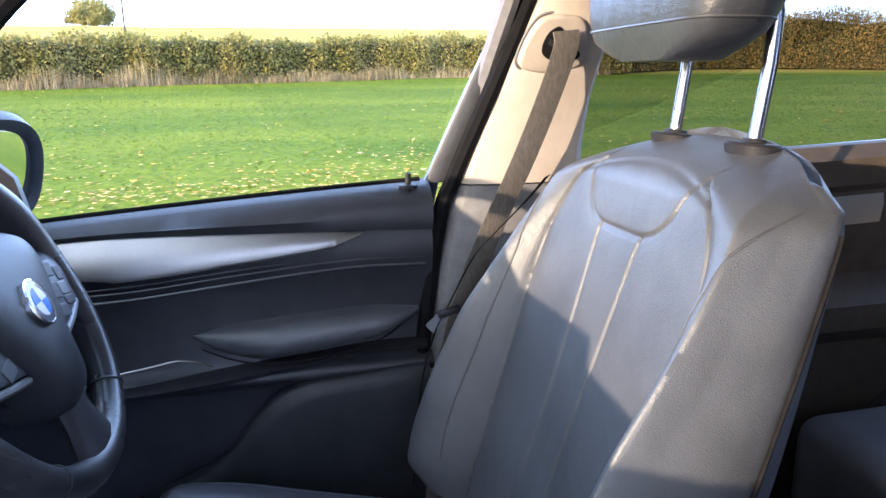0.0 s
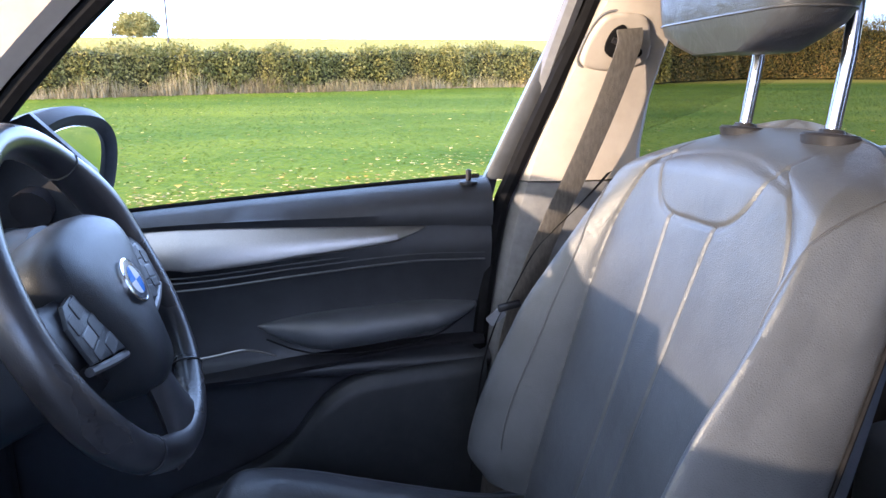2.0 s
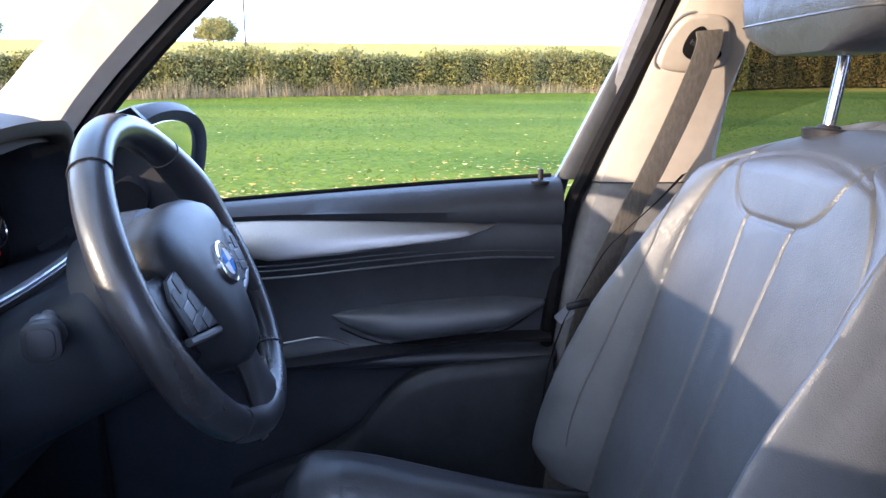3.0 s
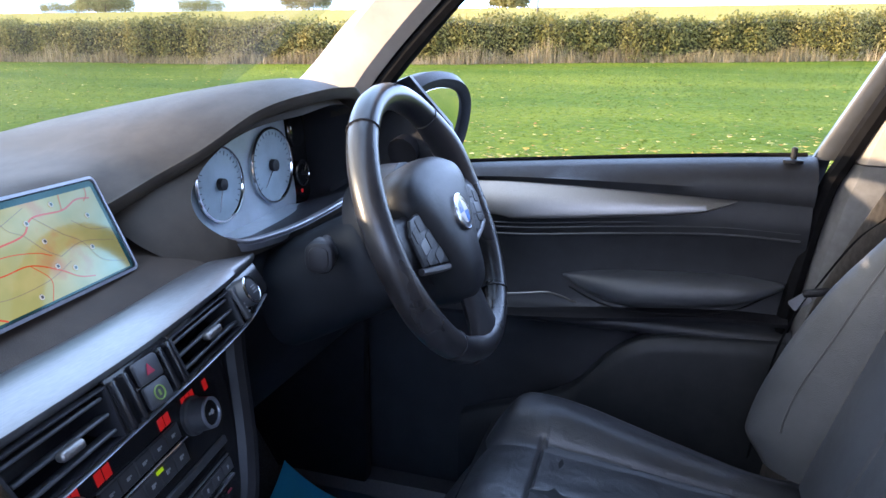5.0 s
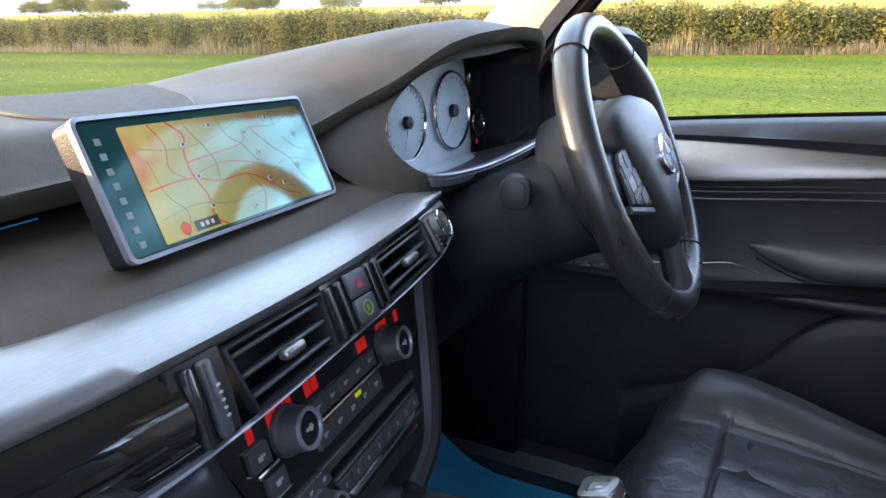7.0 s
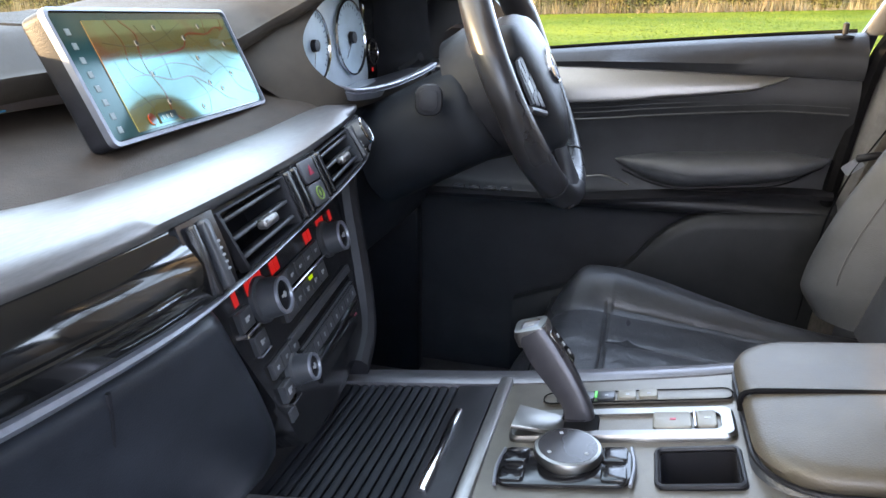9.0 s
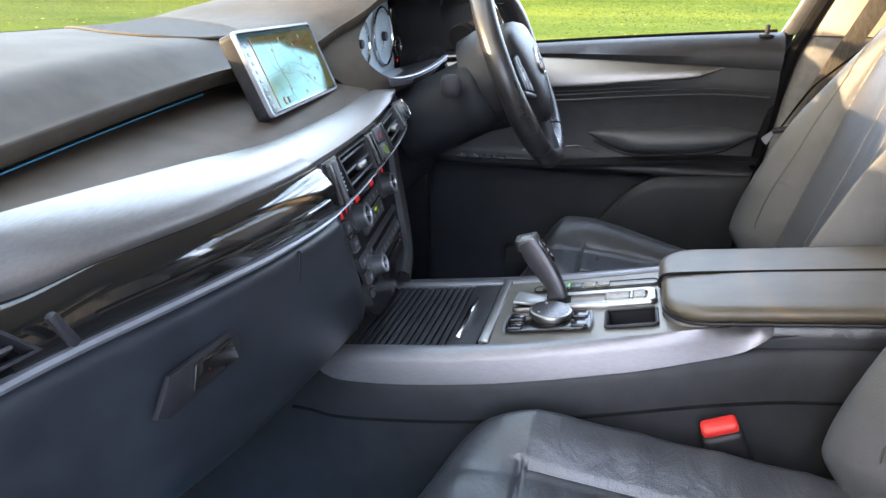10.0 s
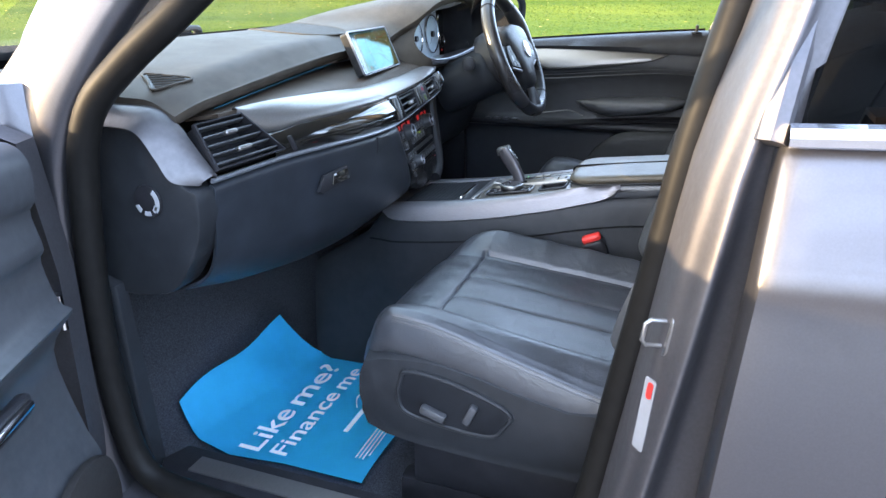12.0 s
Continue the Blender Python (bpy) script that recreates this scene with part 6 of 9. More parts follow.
    rbox(bm, (0.006, 0.006, 0.001), M @ Matrix.Translation((0.132, -0.05, 0.003)), 0.001, 1)
    part("warning_light", bm, RED_LED, t)
    bm = bmesh.new()
    lathe(bm, [(0.026, 0.0), (0.026, 0.004), (0.02, 0.007), (0.001, 0.008)], M @ Matrix.Translation((0.128, 0.045, 0.0)), 24)
    part("glossy_cap", bm, PIANO, t)


def build_lower_dash():
    d = thing("driver_knee_panel", (0.45, 0.05, 0.75), "dark lower dash panel below the steering column", "panel")
    bm = bmesh.new()
    rows = []
    for x in frange(0.16, 0.76, 24):
        k = (x - 0.16) / 0.6
        yo = 0.02 * math.sin(k * 3.14)
        rows.append(catmull([(x, 0.03 - yo, 1.085), (x, 0.0 - yo, 1.06), (x, 0.0 - yo, 0.98), (x, 0.03, 0.88), (x, 0.09, 0.80), (x, 0.25, 0.78)], 18))
    sheet(bm, rows)
    thicken(bm, 0.005)
    part("panel", bm, SHADE_PLASTIC, d, sharp=60)
    bm = bmesh.new()
    rbox(bm, (0.03, 0.5, 0.78), Matrix.Translation((0.765, 0.31, 0.75)), 0.006)
    part("kick_panel", bm, SHADE_PLASTIC, d)
    # steering column shroud
    c = thing("steering_column", (0.37, -0.05, 1.03), "black steering column shroud with control stalks", "steering column")
    bm = bmesh.new()
    rows = []
    for f in frange(0, 1, 10):
        y = -0.165 + 0.15 * f
        zc = 1.085 - 0.075 * f
        w, h = 0.080 + 0.010 * f, 0.060
        if f == 0:
            w, h = w * 0.9, h * 0.9
        rows.append([Vector((0.37 + w * math.copysign(abs(math.cos(a)) ** 0.6, math.cos(a)), y + 0.03 * math.sin(a), zc + h * math.copysign(abs(math.sin(a)) ** 0.7, math.sin(a)))) for a in [2 * math.pi * k / 28 for k in range(28)]])
    vs = sheet(bm, rows, wrap=True)
    cap(bm, vs[0], True)
    bmesh.ops.recalc_face_normals(bm, faces=bm.faces)
    part("shroud", bm, SHADE_PLASTIC, c, sharp=60)
    for s in (-1, 1):
        bm = bmesh.new()
        b = Vector((0.37 + s * 0.07, -0.10, 1.105))
        e = b + Vector((s * 0.045, -0.016, -0.004)) if s < 0 else b + Vector((0.12, -0.03, 0.02))
        tube(bm, catmull([b, b.lerp(e, 0.35), b.lerp(e, 0.55), b.lerp(e, 0.85), e], 12), [0.008, 0.008, 0.008, 0.009, 0.011, 0.014, 0.016, 0.017, 0.017, 0.016, 0.014, 0.011, 0.006], 14, flat=0.7)
        st = part("stalk", bm, BUTTON, c)
        if s < 0:
            bm = bmesh.new()
            m = basis((0.2475, -0.117, 1.101), (0.25, -1, 0), (0, 0.1, 1))
            if (m.to_3x3() @ Vector((0, 0, 1))).x > 0:
                m = m @ Matrix.Scale(-1, 4, (0, 0, 1))
            slab(bm, rrect(0.032, 0.036, 0.012), 0.012, m, 0.003)
            slab(bm, rrect(0.022, 0.026, 0.008), 0.003, m @ Matrix.Translation((0, 0, 0.011)), 0.001)
            part("stalk_knob", bm, PLASTIC, st)


def build_wheel():
    C, tilt = Vector((0.383, -0.210, 1.119)), 24.0
    t = thing("steering_wheel", C, "black leather multifunction steering wheel with round badge", "steering wheel")
    M = Matrix.Translation(C) @ pose(0, 0, 0, 90 - tilt, 0, 0)
    # local: x right, y up the wheel, z to the driver
    R = 0.166
    bm = bmesh.new()
    n, sg = 96, 14
    rows = []
    for i in range(n):
        a = 2 * math.pi * i / n
        thick = 0.0165 + 0.0035 * max(0, math.cos(2 * (a - radians(30)))) ** 6 * (1 if math.sin(a) > 0 else 0.4)
        cx, cy = math.cos(a), math.sin(a)
        rows.append([M @ Vector(((R + thick * math.cos(b)) * cx, (R + thick * math.cos(b)) * cy, 1.12 * thick * math.sin(b))) for b in [2 * math.pi * k / sg for k in range(sg)]])
    rows.append(rows[0])
    sheet(bm, rows, wrap=True)
    bmesh.ops.remove_doubles(bm, verts=bm.verts, dist=1e-6)
    bmesh.ops.recalc_face_normals(bm, faces=bm.faces)
    rim = part("rim", bm, RIM_LEATHER, t, "smooth worn leather rim")
    for a0 in (52, 128, 232, 308):
        bm = bmesh.new()
        a = radians(a0)
        c = Vector((R * math.cos(a), R * math.sin(a), 0))
        rad = Vector((math.cos(a), math.sin(a), 0))
        tube(bm, [M @ (c + rad * 0.0172 * math.cos(b) + Vector((0, 0, 0.019 * math.sin(b)))) for b in frange(0, 6.2832, 20)[:-1]], 0.0011, 5, closed=True)
        part("seam", bm, PLASTIC, rim)
    # centre pad
    bm = bmesh.new()
    out = ring_smooth([(-0.106, 0.036, 0), (-0.092, 0.064, 0), (-0.045, 0.078, 0), (0, 0.081, 0), (0.045, 0.078, 0), (0.092, 0.064, 0), (0.106, 0.036, 0), (0.086, -0.008, 0), (0.058, -0.055, 0), (0.040, -0.092, 0), (0.016, -0.106, 0), (-0.016, -0.106, 0), (-0.040, -0.092, 0), (-0.058, -0.055, 0), (-0.086, -0.008, 0)], 60)
    rows = []
    for sc, z in ((0.96, -0.03), (1.0, 0.0), (0.97, 0.014), (0.88, 0.024), (0.6, 0.031), (0.25, 0.034)):
        rows.append([M @ Vector((p.x * sc, p.y * sc, z)) for p in out])
    vs = sheet(bm, rows, wrap=True)
    cap(bm, vs[-1])
    bmesh.ops.recalc_face_normals(bm, faces=bm.faces)
    pad = part("airbag_pad", bm, PLASTIC_GREY, t, "grained black centre pad", sharp=60)
    bm = bmesh.new()
    lathe(bm, [(0.024, 0.030), (0.024, 0.0375), (0.022, 0.0385), (0.021, 0.037), (0.001, 0.0375)], M, 32)
    badge = part("badge", bm, CHROME, pad, "round badge with blue and white quarters")
    bm = bmesh.new()
    lathe(bm, [(0.0215, 0.0372), (0.0212, 0.0384), (0.0155, 0.0386)], M, 32)
    part("badge_band", bm, material("badge_band", (0.05, 0.06, 0.08), 0.2, coat=0.8), badge)
    for k in range(4):
        bm = bmesh.new()
        slab(bm, [(0, 0)] + [(0.0148 * math.cos(a), 0.0148 * math.sin(a)) for a in frange(math.pi / 2 * k, math.pi / 2 * (k + 1), 8)], 0.0008, M @ Matrix.Translation((0, 0, 0.0382)), 0)
        part("badge_quarter", bm, BLUE_ENAMEL if k % 2 else WHITE_ENAMEL, badge)
    for s in (-1, 1):
        bm = bmesh.new()
        tube(bm, [M @ Vector(q) for q in ((s * 0.050, 0.024, 0.0285), (s * 0.056, 0.030, 0.028), (s * 0.062, 0.026, 0.0268))], 0.0011, 5)
        part("horn_mark", bm, PLASTIC, pad)
    # spokes
    for s in (-1, 1):
        bm = bmesh.new()
        rows = []
        for f in frange(0, 1, 6):
            x = s * (0.058 + 0.112 * f)
            yc, hh, z = -0.008 + 0.012 * f, 0.04 - 0.010 * math.sin(f * 3.14), 0.006 - 0.006 * f
            rows.append([M @ Vector((x, yc + hh * math.sin(b), z + 0.013 * math.cos(b))) for b in [2 * math.pi * k / 14 for k in range(14)]])
        vs = sheet(bm, rows, wrap=True)
        bmesh.ops.recalc_face_normals(bm, faces=bm.faces)
        sp = part("spoke", bm, PLASTIC, t)
        bm = bmesh.new()
        slab(bm, [(s * 0.060, -0.044), (s * 0.132, -0.030), (s * 0.136, 0.006), (s * 0.122, 0.022), (s * 0.092, 0.026), (s * 0.074, 0.0)][::s], 0.004, M @ Matrix.Translation((0, 0, 0.0155)), 0.002)
        kp = part("switch_pad", bm, PLASTIC_GREY, sp, "grey switch field with black keys")
        for kx, ky, w, h, mt in ((0.103, 0.014, 0.018, 0.016, PLASTIC), (0.122, 0.004, 0.014, 0.016, PLASTIC), (0.090, -0.008, 0.018, 0.018, PLASTIC), (0.112, -0.012, 0.020, 0.014, BUTTON), (0.082, -0.030, 0.022, 0.014, PLASTIC), (0.110, -0.026, 0.022, 0.010, PLASTIC)):
            bm = bmesh.new()
            slab(bm, rrect(w + 0.002, h + 0.001, 0.003, 3), 0.0018, M @ Matrix.Translation((s * kx, ky, 0.0186)) @ Matrix.Rotation(radians(-11 * s), 4, 'Z'), 0.001)
            part("switch_key", bm, mt, kp, sharp=12)
        bm = bmesh.new()
        tube(bm, catmull([M @ Vector((s * 0.058, -0.050, 0.0150)), M @ Vector((s * 0.095, -0.043, 0.0155)), M @ Vector((s * 0.134, -0.034, 0.0135))], 10), 0.0042, 8)
        part("satin_bar", bm, END_TRIM, sp, "satin grey bar under the switches")
    bm = bmesh.new()
    rows = []
    for f in frange(0, 1, 8):
        y = -0.06 - 0.112 * f
        w = 0.036 - 0.012 * math.sin(f * 3.14) + 0.034 * f * f
        rows.append([M @ Vector((w * math.cos(b), y, 0.006 - 0.004 * f + 0.012 * math.sin(b))) for b in [2 * math.pi * k / 14 for k in range(14)]])
    sheet(bm, rows, wrap=True)
    bmesh.ops.recalc_face_normals(bm, faces=bm.faces)
    part("lower_spoke", bm, PLASTIC, t)
    bm = bmesh.new()
    lathe(bm, [(0.085, -0.085), (0.092, -0.04), (0.085, -0.015), (0.05, -0.005)], M, 32)
    part("hub_back", bm, PLASTIC, t)


def build_console():
    t = thing("centre_console", (-0.005, -0.35, 0.4), "centre console with satin trim strips and roller shutter", "console")

    def cx(y):
        return -0.014 - 0.03 * (y + 0.06)

    def cz(y):
        return key(y, [-0.9, -0.6, -0.5, -0.42, -0.25, -0.06], [0.925, 0.90, 0.884, 0.866, 0.834, 0.81])
    ys = frange(-0.02, -0.575, 40)
    console_trim = material("satin_console_trim", (0.175, 0.17, 0.18), 0.4, metal=0.8, vary=0.05, scale=90, stretch=(8, 1, 8), bump=0.04, bump_scale=400)
    for s in (-1, 1):
        bm = bmesh.new()
        rows = []
        for y in ys:
            f = (y + 0.02) / -0.555
            w_in = 0.088 if s > 0 else 0.108
            flare = key(f, [0, 0.1, 0.35, 0.75, 0.93, 1.0], [0.026, 0.036, 0.038, 0.028, 0.018, 0.014]) - (0 if s > 0 else 0.013)
            drop = key(f, [0, 0.1, 0.4, 0.75, 0.90, 0.96, 1.0], [0.018, 0.034, 0.037, 0.034, 0.029, 0.022, 0.006])
            c, z = cx(y), cz(y)
            ends = 0.0 if f > 0.04 else (0.04 - f) * 0.5
            rows.append([Vector((c + s * (w_in - 0.002), y, z - 0.012)), Vector((c + s * w_in, y, z + 0.002)), Vector((c + s * (w_in + 0.006), y, z + 0.005)), Vector((c + s * (w_in + flare * 0.75), y, z + 0.002)), Vector((c + s * (w_in + flare), y, z - 0.010 + ends)), Vector((c + s * (w_in + flare + 0.006), y, z - drop + ends)), Vector((c + s * (w_in + flare - 0.004), y, z - drop - 0.006 + ends))])
        sheet(bm, rows)
        bmesh.ops.recalc_face_normals(bm, faces=bm.faces)
        part("trim_strip", bm, console_trim, t, "satin aluminium strip along the console", sharp=50)
        # side wall
        bm = bmesh.new()
        rows = []
        for y in frange(0.16, -0.95, 30):
            c, z = cx(max(y, -0.62)), cz(y)
            f = min(1, max(0, (y + 0.02) / -0.60))
            o = 0.088 + key(f, [0, 0.1, 0.35, 0.75, 1.0], [0.028, 0.040, 0.042, 0.030, 0.018])
            if y > -0.02:
                z -= 0.03 + 0.6 * (y + 0.02)
            rows.append(catmull([(c + s * 0.086, y, z - 0.03), (c + s * (o - 0.002), y, z - 0.03), (c + s * (o + 0.012), y, z - 0.09), (c + s * (o + 0.02), y, z - 0.2), (c + s * (o + 0.025), y, 0.40), (c + s * (o + 0.025), y, 0.36)], 14))
        sheet(bm, rows)
        thicken(bm, 0.004)
        part("side_wall", bm, PLASTIC_GREY if s < 0 else PLASTIC, t, "dark soft side wall", sharp=60)
    bm = bmesh.new()
    tube(bm, [(cx(y) - 0.100 - key(min(1, max(0, (y + 0.02) / -0.60)), [0, 0.1, 0.35, 0.75, 1.0], [0.028, 0.040, 0.042, 0.030, 0.018]), y, cz(y) - 0.088) for y in frange(0.0, -0.66, 24)], 0.0022, 6)
    part("side_seam", bm, RUBBER, t)

    def pocket_hole(bm):
        bm.faces.ensure_lookup_table()
        gone = [f for f in bm.faces if -0.456 < f.calc_center_median().y < -0.394 and -0.086 < f.calc_center_median().x - cx(f.calc_center_median().y) < -0.036]
        bmesh.ops.delete(bm, geom=gone, context='FACES')
    # inner tray below shutter
    bm = bmesh.new()
    sheet(bm, [[Vector((cx(y) + a, y, cz(y) - 0.010)) for a in (-0.108, -0.086, -0.036, 0.088)] for y in frange(0.02, -0.388, 14) + frange(-0.396, -0.454, 3) + frange(-0.462, -0.60, 5)])
    pocket_hole(bm)
    thicken(bm, 0.004)
    part("deck", bm, PLASTIC, t)
    # roller shutter slats
    n = 13
    for k in range(n):
        y = -0.078 - 0.0098 * k
        bm = bmesh.new()
        m = basis((cx(y) - 0.01, y, cz(y) - 0.003), (1, 0, 0), (0, -1, cz(y - 0.01) - cz(y)))
        rbox(bm, (0.192, 0.0078, 0.006), m @ Matrix.Rotation(radians(8), 4, 'X'), 0.0022, 2)
        part("shutter_slat", bm, SHADE_PLASTIC, t)
    bm = bmesh.new()
    y = -0.2215
    m = basis((cx(y) - 0.01, y, cz(y) - 0.002), (1, 0, 0), (0, -1, (cz(y - 0.01) - cz(y)) / 0.01))
    rbox(bm, (0.192, 0.040, 0.006), m, 0.0022, 2)
    part("shutter_plate", bm, PLASTIC, t)
    bm = bmesh.new()
    rbox(bm, (0.125, 0.0085, 0.007), m @ Matrix.Translation((-0.02, -0.006, -0.005 if (m.to_3x3() @ Vector((0, 0, 1))).z < 0 else 0.005)), 0.0025)
    part("shutter_handle", bm, CHROME, t, "bright shutter handle bar")
    # shifter panel
    bm = bmesh.new()
    rows = []
    for y in frange(-0.252, -0.388, 8) + frange(-0.396, -0.454, 3) + frange(-0.462, -0.53, 4):
        rows.append([Vector((cx(y) - 0.01 + u * 0.097, y, cz(y) + 0.001 + 0.002 * (1 - u * u))) for u in (-1, -0.97, -0.784, -0.268, 0, 0.5, 0.97, 1)])
    sheet(bm, rows)
    pocket_hole(bm)
    thicken(bm, 0.005)
    panel = part("shifter_panel", bm, material("warm_grey_panel", (0.14, 0.127, 0.108), 0.38, metal=0.55, vary=0.06, scale=40, bump=0.1, bump_scale=900), t, "satin dark bronze panel")
    bm = bmesh.new()
    y = -0.25
    rbox(bm, (0.202, 0.014, 0.008), Matrix.Translation((cx(y) - 0.004, y, cz(y) + 0.002)) @ Matrix.Rotation(radians(-10), 4, 'X'), 0.003)
    part("front_bar", bm, SILVER, t, "satin bar across the panel")

    def P(u, y, dz=0.004):
        return basis((cx(y) + u, y, cz(y) + dz), (0, -1, (cz(y - 0.02) - cz(y)) / 0.02), (1, 0, 0))
    # silver shift frame with parking brake keys: local x runs to the rear, y to the right
    bm = bmesh.new()
    fo, fi = rrect(0.188, 0.046, 0.009), rrect(0.166, 0.026, 0.006)
    fm = P(-0.001, -0.364)
    sheet(bm, [[fm @ Vector((x, y, z)) for x, y in q] for q, z in ((fo, -0.002), (fo, 0.003), ([(x * 0.975, y * 0.93) for x, y in fo], 0.0055), (fi, 0.005), (fi, 0.001))], wrap=True)
    bmesh.ops.recalc_face_normals(bm, faces=bm.faces)
    fr = part("shift_frame", bm, CHROME_SATIN, t, "satin silver shifter frame")
    bm = bmesh.new()
    slab(bm, rrect(0.166, 0.027, 0.006), 0.002, P(-0.001, -0.364, 0.004), 0)
    part("shift_inlay", bm, panel.data.materials[0], fr)
    bm = bmesh.new()
    slab(bm, [(-0.024, -0.018), (0.022, -0.013), (0.022, 0.013), (-0.022, 0.018)], 0.004, P(-0.001, -0.297, 0.010) @ Matrix.Rotation(radians(14), 4, 'Y'), 0.0015)
    part("gloss_pad", bm, CHROME_SATIN, fr, "mirror-bright wedge before the lever")
    bm = bmesh.new()
    slab(bm, rrect(0.034, 0.030, 0.006), 0.004, P(-0.001, -0.331, 0.005), 0.001)
    part("lever_gaiter", bm, RUBBER, fr)
    for k, (yy, w) in enumerate(((-0.407, 0.031), (-0.434, 0.016))):
        bm = bmesh.new()
        slab(bm, rrect(w, 0.025, 0.003), 0.004, P(-0.001, yy, 0.006), 0.0015)
        bk = part("brake_key", bm, WARM_KEY, fr, "warm grey parking brake key")
        bm = bmesh.new()
        rbox(bm, (0.005, 0.003, 0.0004), P(-0.001, yy, 0.0102), 0)
        part("legend", bm, DIM_RED if k == 0 else WHITE_MARK, bk)
    bm = bmesh.new()
    rbox(bm, (0.0022, 0.024, 0.005), P(-0.001, -0.4245, 0.008), 0.0006, 1)
    part("key_divider", bm, CHROME, fr)
    # drive mode keys along the driver side
    bm = bmesh.new()
    slab(bm, rrect(0.168, 0.019, 0.008), 0.0022, P(0.047, -0.376), 0.0008)
    row = part("mode_key_base", bm, panel.data.materials[0], t)
    bm = bmesh.new()
    tube(bm, [P(0.047, -0.376, 0.0064) @ Vector((x, y, 0)) for x, y in rrect(0.168, 0.019, 0.008)], 0.0007, 5, closed=True)
    part("base_joint", bm, RUBBER, row)
    for k in range(5):
        bm = bmesh.new()
        slab(bm, rrect(0.0165, 0.0135, 0.002, 2), 0.0035, P(0.047, -0.314 - 0.0185 * k, 0.006), 0.001)
        b = part("mode_key", bm, BUTTON if k < 3 else WARM_KEY, row)
        bm = bmesh.new()
        rbox(bm, (0.003, 0.002, 0.0004), P(0.045, -0.314 - 0.0185 * k, 0.0097), 0)
        part("legend", bm, WHITE_MARK, b)
        if k == 2:
            bm = bmesh.new()
            rbox(bm, (0.0022, 0.011, 0.001), P(0.047, -0.3415, 0.0098), 0)
            part("lamp", bm, material("mode_lamp_green", (0.05, 0.4, 0.1), 0.3, emit=(0.1, 0.9, 0.2, 0.15)), b)
    # rotary controller
    m = P(-0.060, -0.324)
    mz = Matrix.Translation((cx(-0.3275) - 0.0505, -0.3275, cz(-0.3275) - 0.024)) @ Matrix.Rotation(radians(-3), 4, 'X')
    bm = bmesh.new()
    slab(bm, rrect(0.106, 0.050, 0.012), 0.003, m, 0.0012)
    base = part("controller_base", bm, STACK, t)
    for sx, sy, w, h in ((-0.040, 0.0125, 0.020, 0.020), (-0.040, -0.0125, 0.020, 0.020), (0.040, 0.0125, 0.020, 0.020), (0.040, -0.0125, 0.020, 0.020)):
        bm = bmesh.new()
        slab(bm, rrect(w, h, 0.004), 0.0045, m @ Matrix.Translation((sx, sy, 0.001)), 0.0015)
        part("menu_key", bm, STACK, base, "glossy black menu key")
    for sx in (-0.0535, 0.0535):
        bm = bmesh.new()
        tube(bm, catmull([m @ Vector((sx * 0.98, -0.025, 0.002)), m @ Vector((sx * 1.03, 0, 0.0025)), m @ Vector((sx * 0.98, 0.025, 0.002))], 10), 0.0016, 6)
        part("bright_edge", bm, SILVER_DARK, base)
    bm = bmesh.new()
    lathe(bm, [(0.031, 0.008), (0.0315, 0.016), (0.0285, 0.0195), (0.0245, 0.021), (0.024, 0.025), (0.0235, 0.030), (0.0245, 0.033), (0.0272, 0.035), (0.0278, 0.039), (0.0265, 0.0418), (0.0242, 0.0425)], mz, 48)
    kb = part("rotary_knob", bm, CHROME_SATIN, base, "round rotary knob with bright rings")
    bm = bmesh.new()
    lathe(bm, [(0.0243, 0.0418), (0.0238, 0.0427), (0.001, 0.0433)], mz, 36)
    part("knob_top", bm, LEVER, kb, "dark glossy touch top")
    bm = bmesh.new()
    for a in (0.4, 2.3, 4.2):
        rbox(bm, (0.003, 0.003, 0.0003), mz @ Matrix.Rotation(a, 4, 'Z') @ Matrix.Translation((0.018, 0, 0.0431)), 0)
    part("legend", bm, WHITE_MARK, kb)
    bm = bmesh.new()
    lathe(bm, [(0.0242, 0.0205), (0.0242, 0.0305), (0.0225, 0.031), (0.0225, 0.020)], mz, 40)
    part("grip_band", bm, RUBBER, kb)
    # open pocket
    bm = bmesh.new()
    pm = P(-0.061, -0.425, 0.0)
    o, i = rrect(0.066, 0.052, 0.005), rrect(0.056, 0.044, 0.005)
    box = sheet(bm, [[pm @ Vector((x, y, z)) for x, y in q] for q, z in ((o, 0.002), (i, 0.002), (i, -0.045))])
    bm.faces.new([box[0][0], box[1][0], box[1][-1], box[0][-1]])
    bm.faces.new([box[1][0], box[2][0], box[2][-1], box[1][-1]])
    bm.faces.new(box[2])
    thicken(bm, 0.002)
    pk = part("key_pocket", bm, PLASTIC, t, "dark rubber-lined pocket")
    bm = bmesh.new()
    tube(bm, [pm @ Vector((x, y, 0.004)) for x, y in rrect(0.061, 0.048, 0.005)], 0.0022, 6, closed=True)
    part("pocket_rim", bm, PLASTIC, pk)
    # gear lever: upright neck, then leaning forward and to the driver
    g = thing("gear_lever", (0.006, -0.326, cz(-0.326)), "sleek black gear lever with satin silver edge", "gear lever")
    path = catmull([(0.005, -0.330, 0.846), (0.006, -0.327, 0.866), (0.011, -0.314, 0.886), (0.019, -0.295, 0.908), (0.025, -0.281, 0.928)], 24)

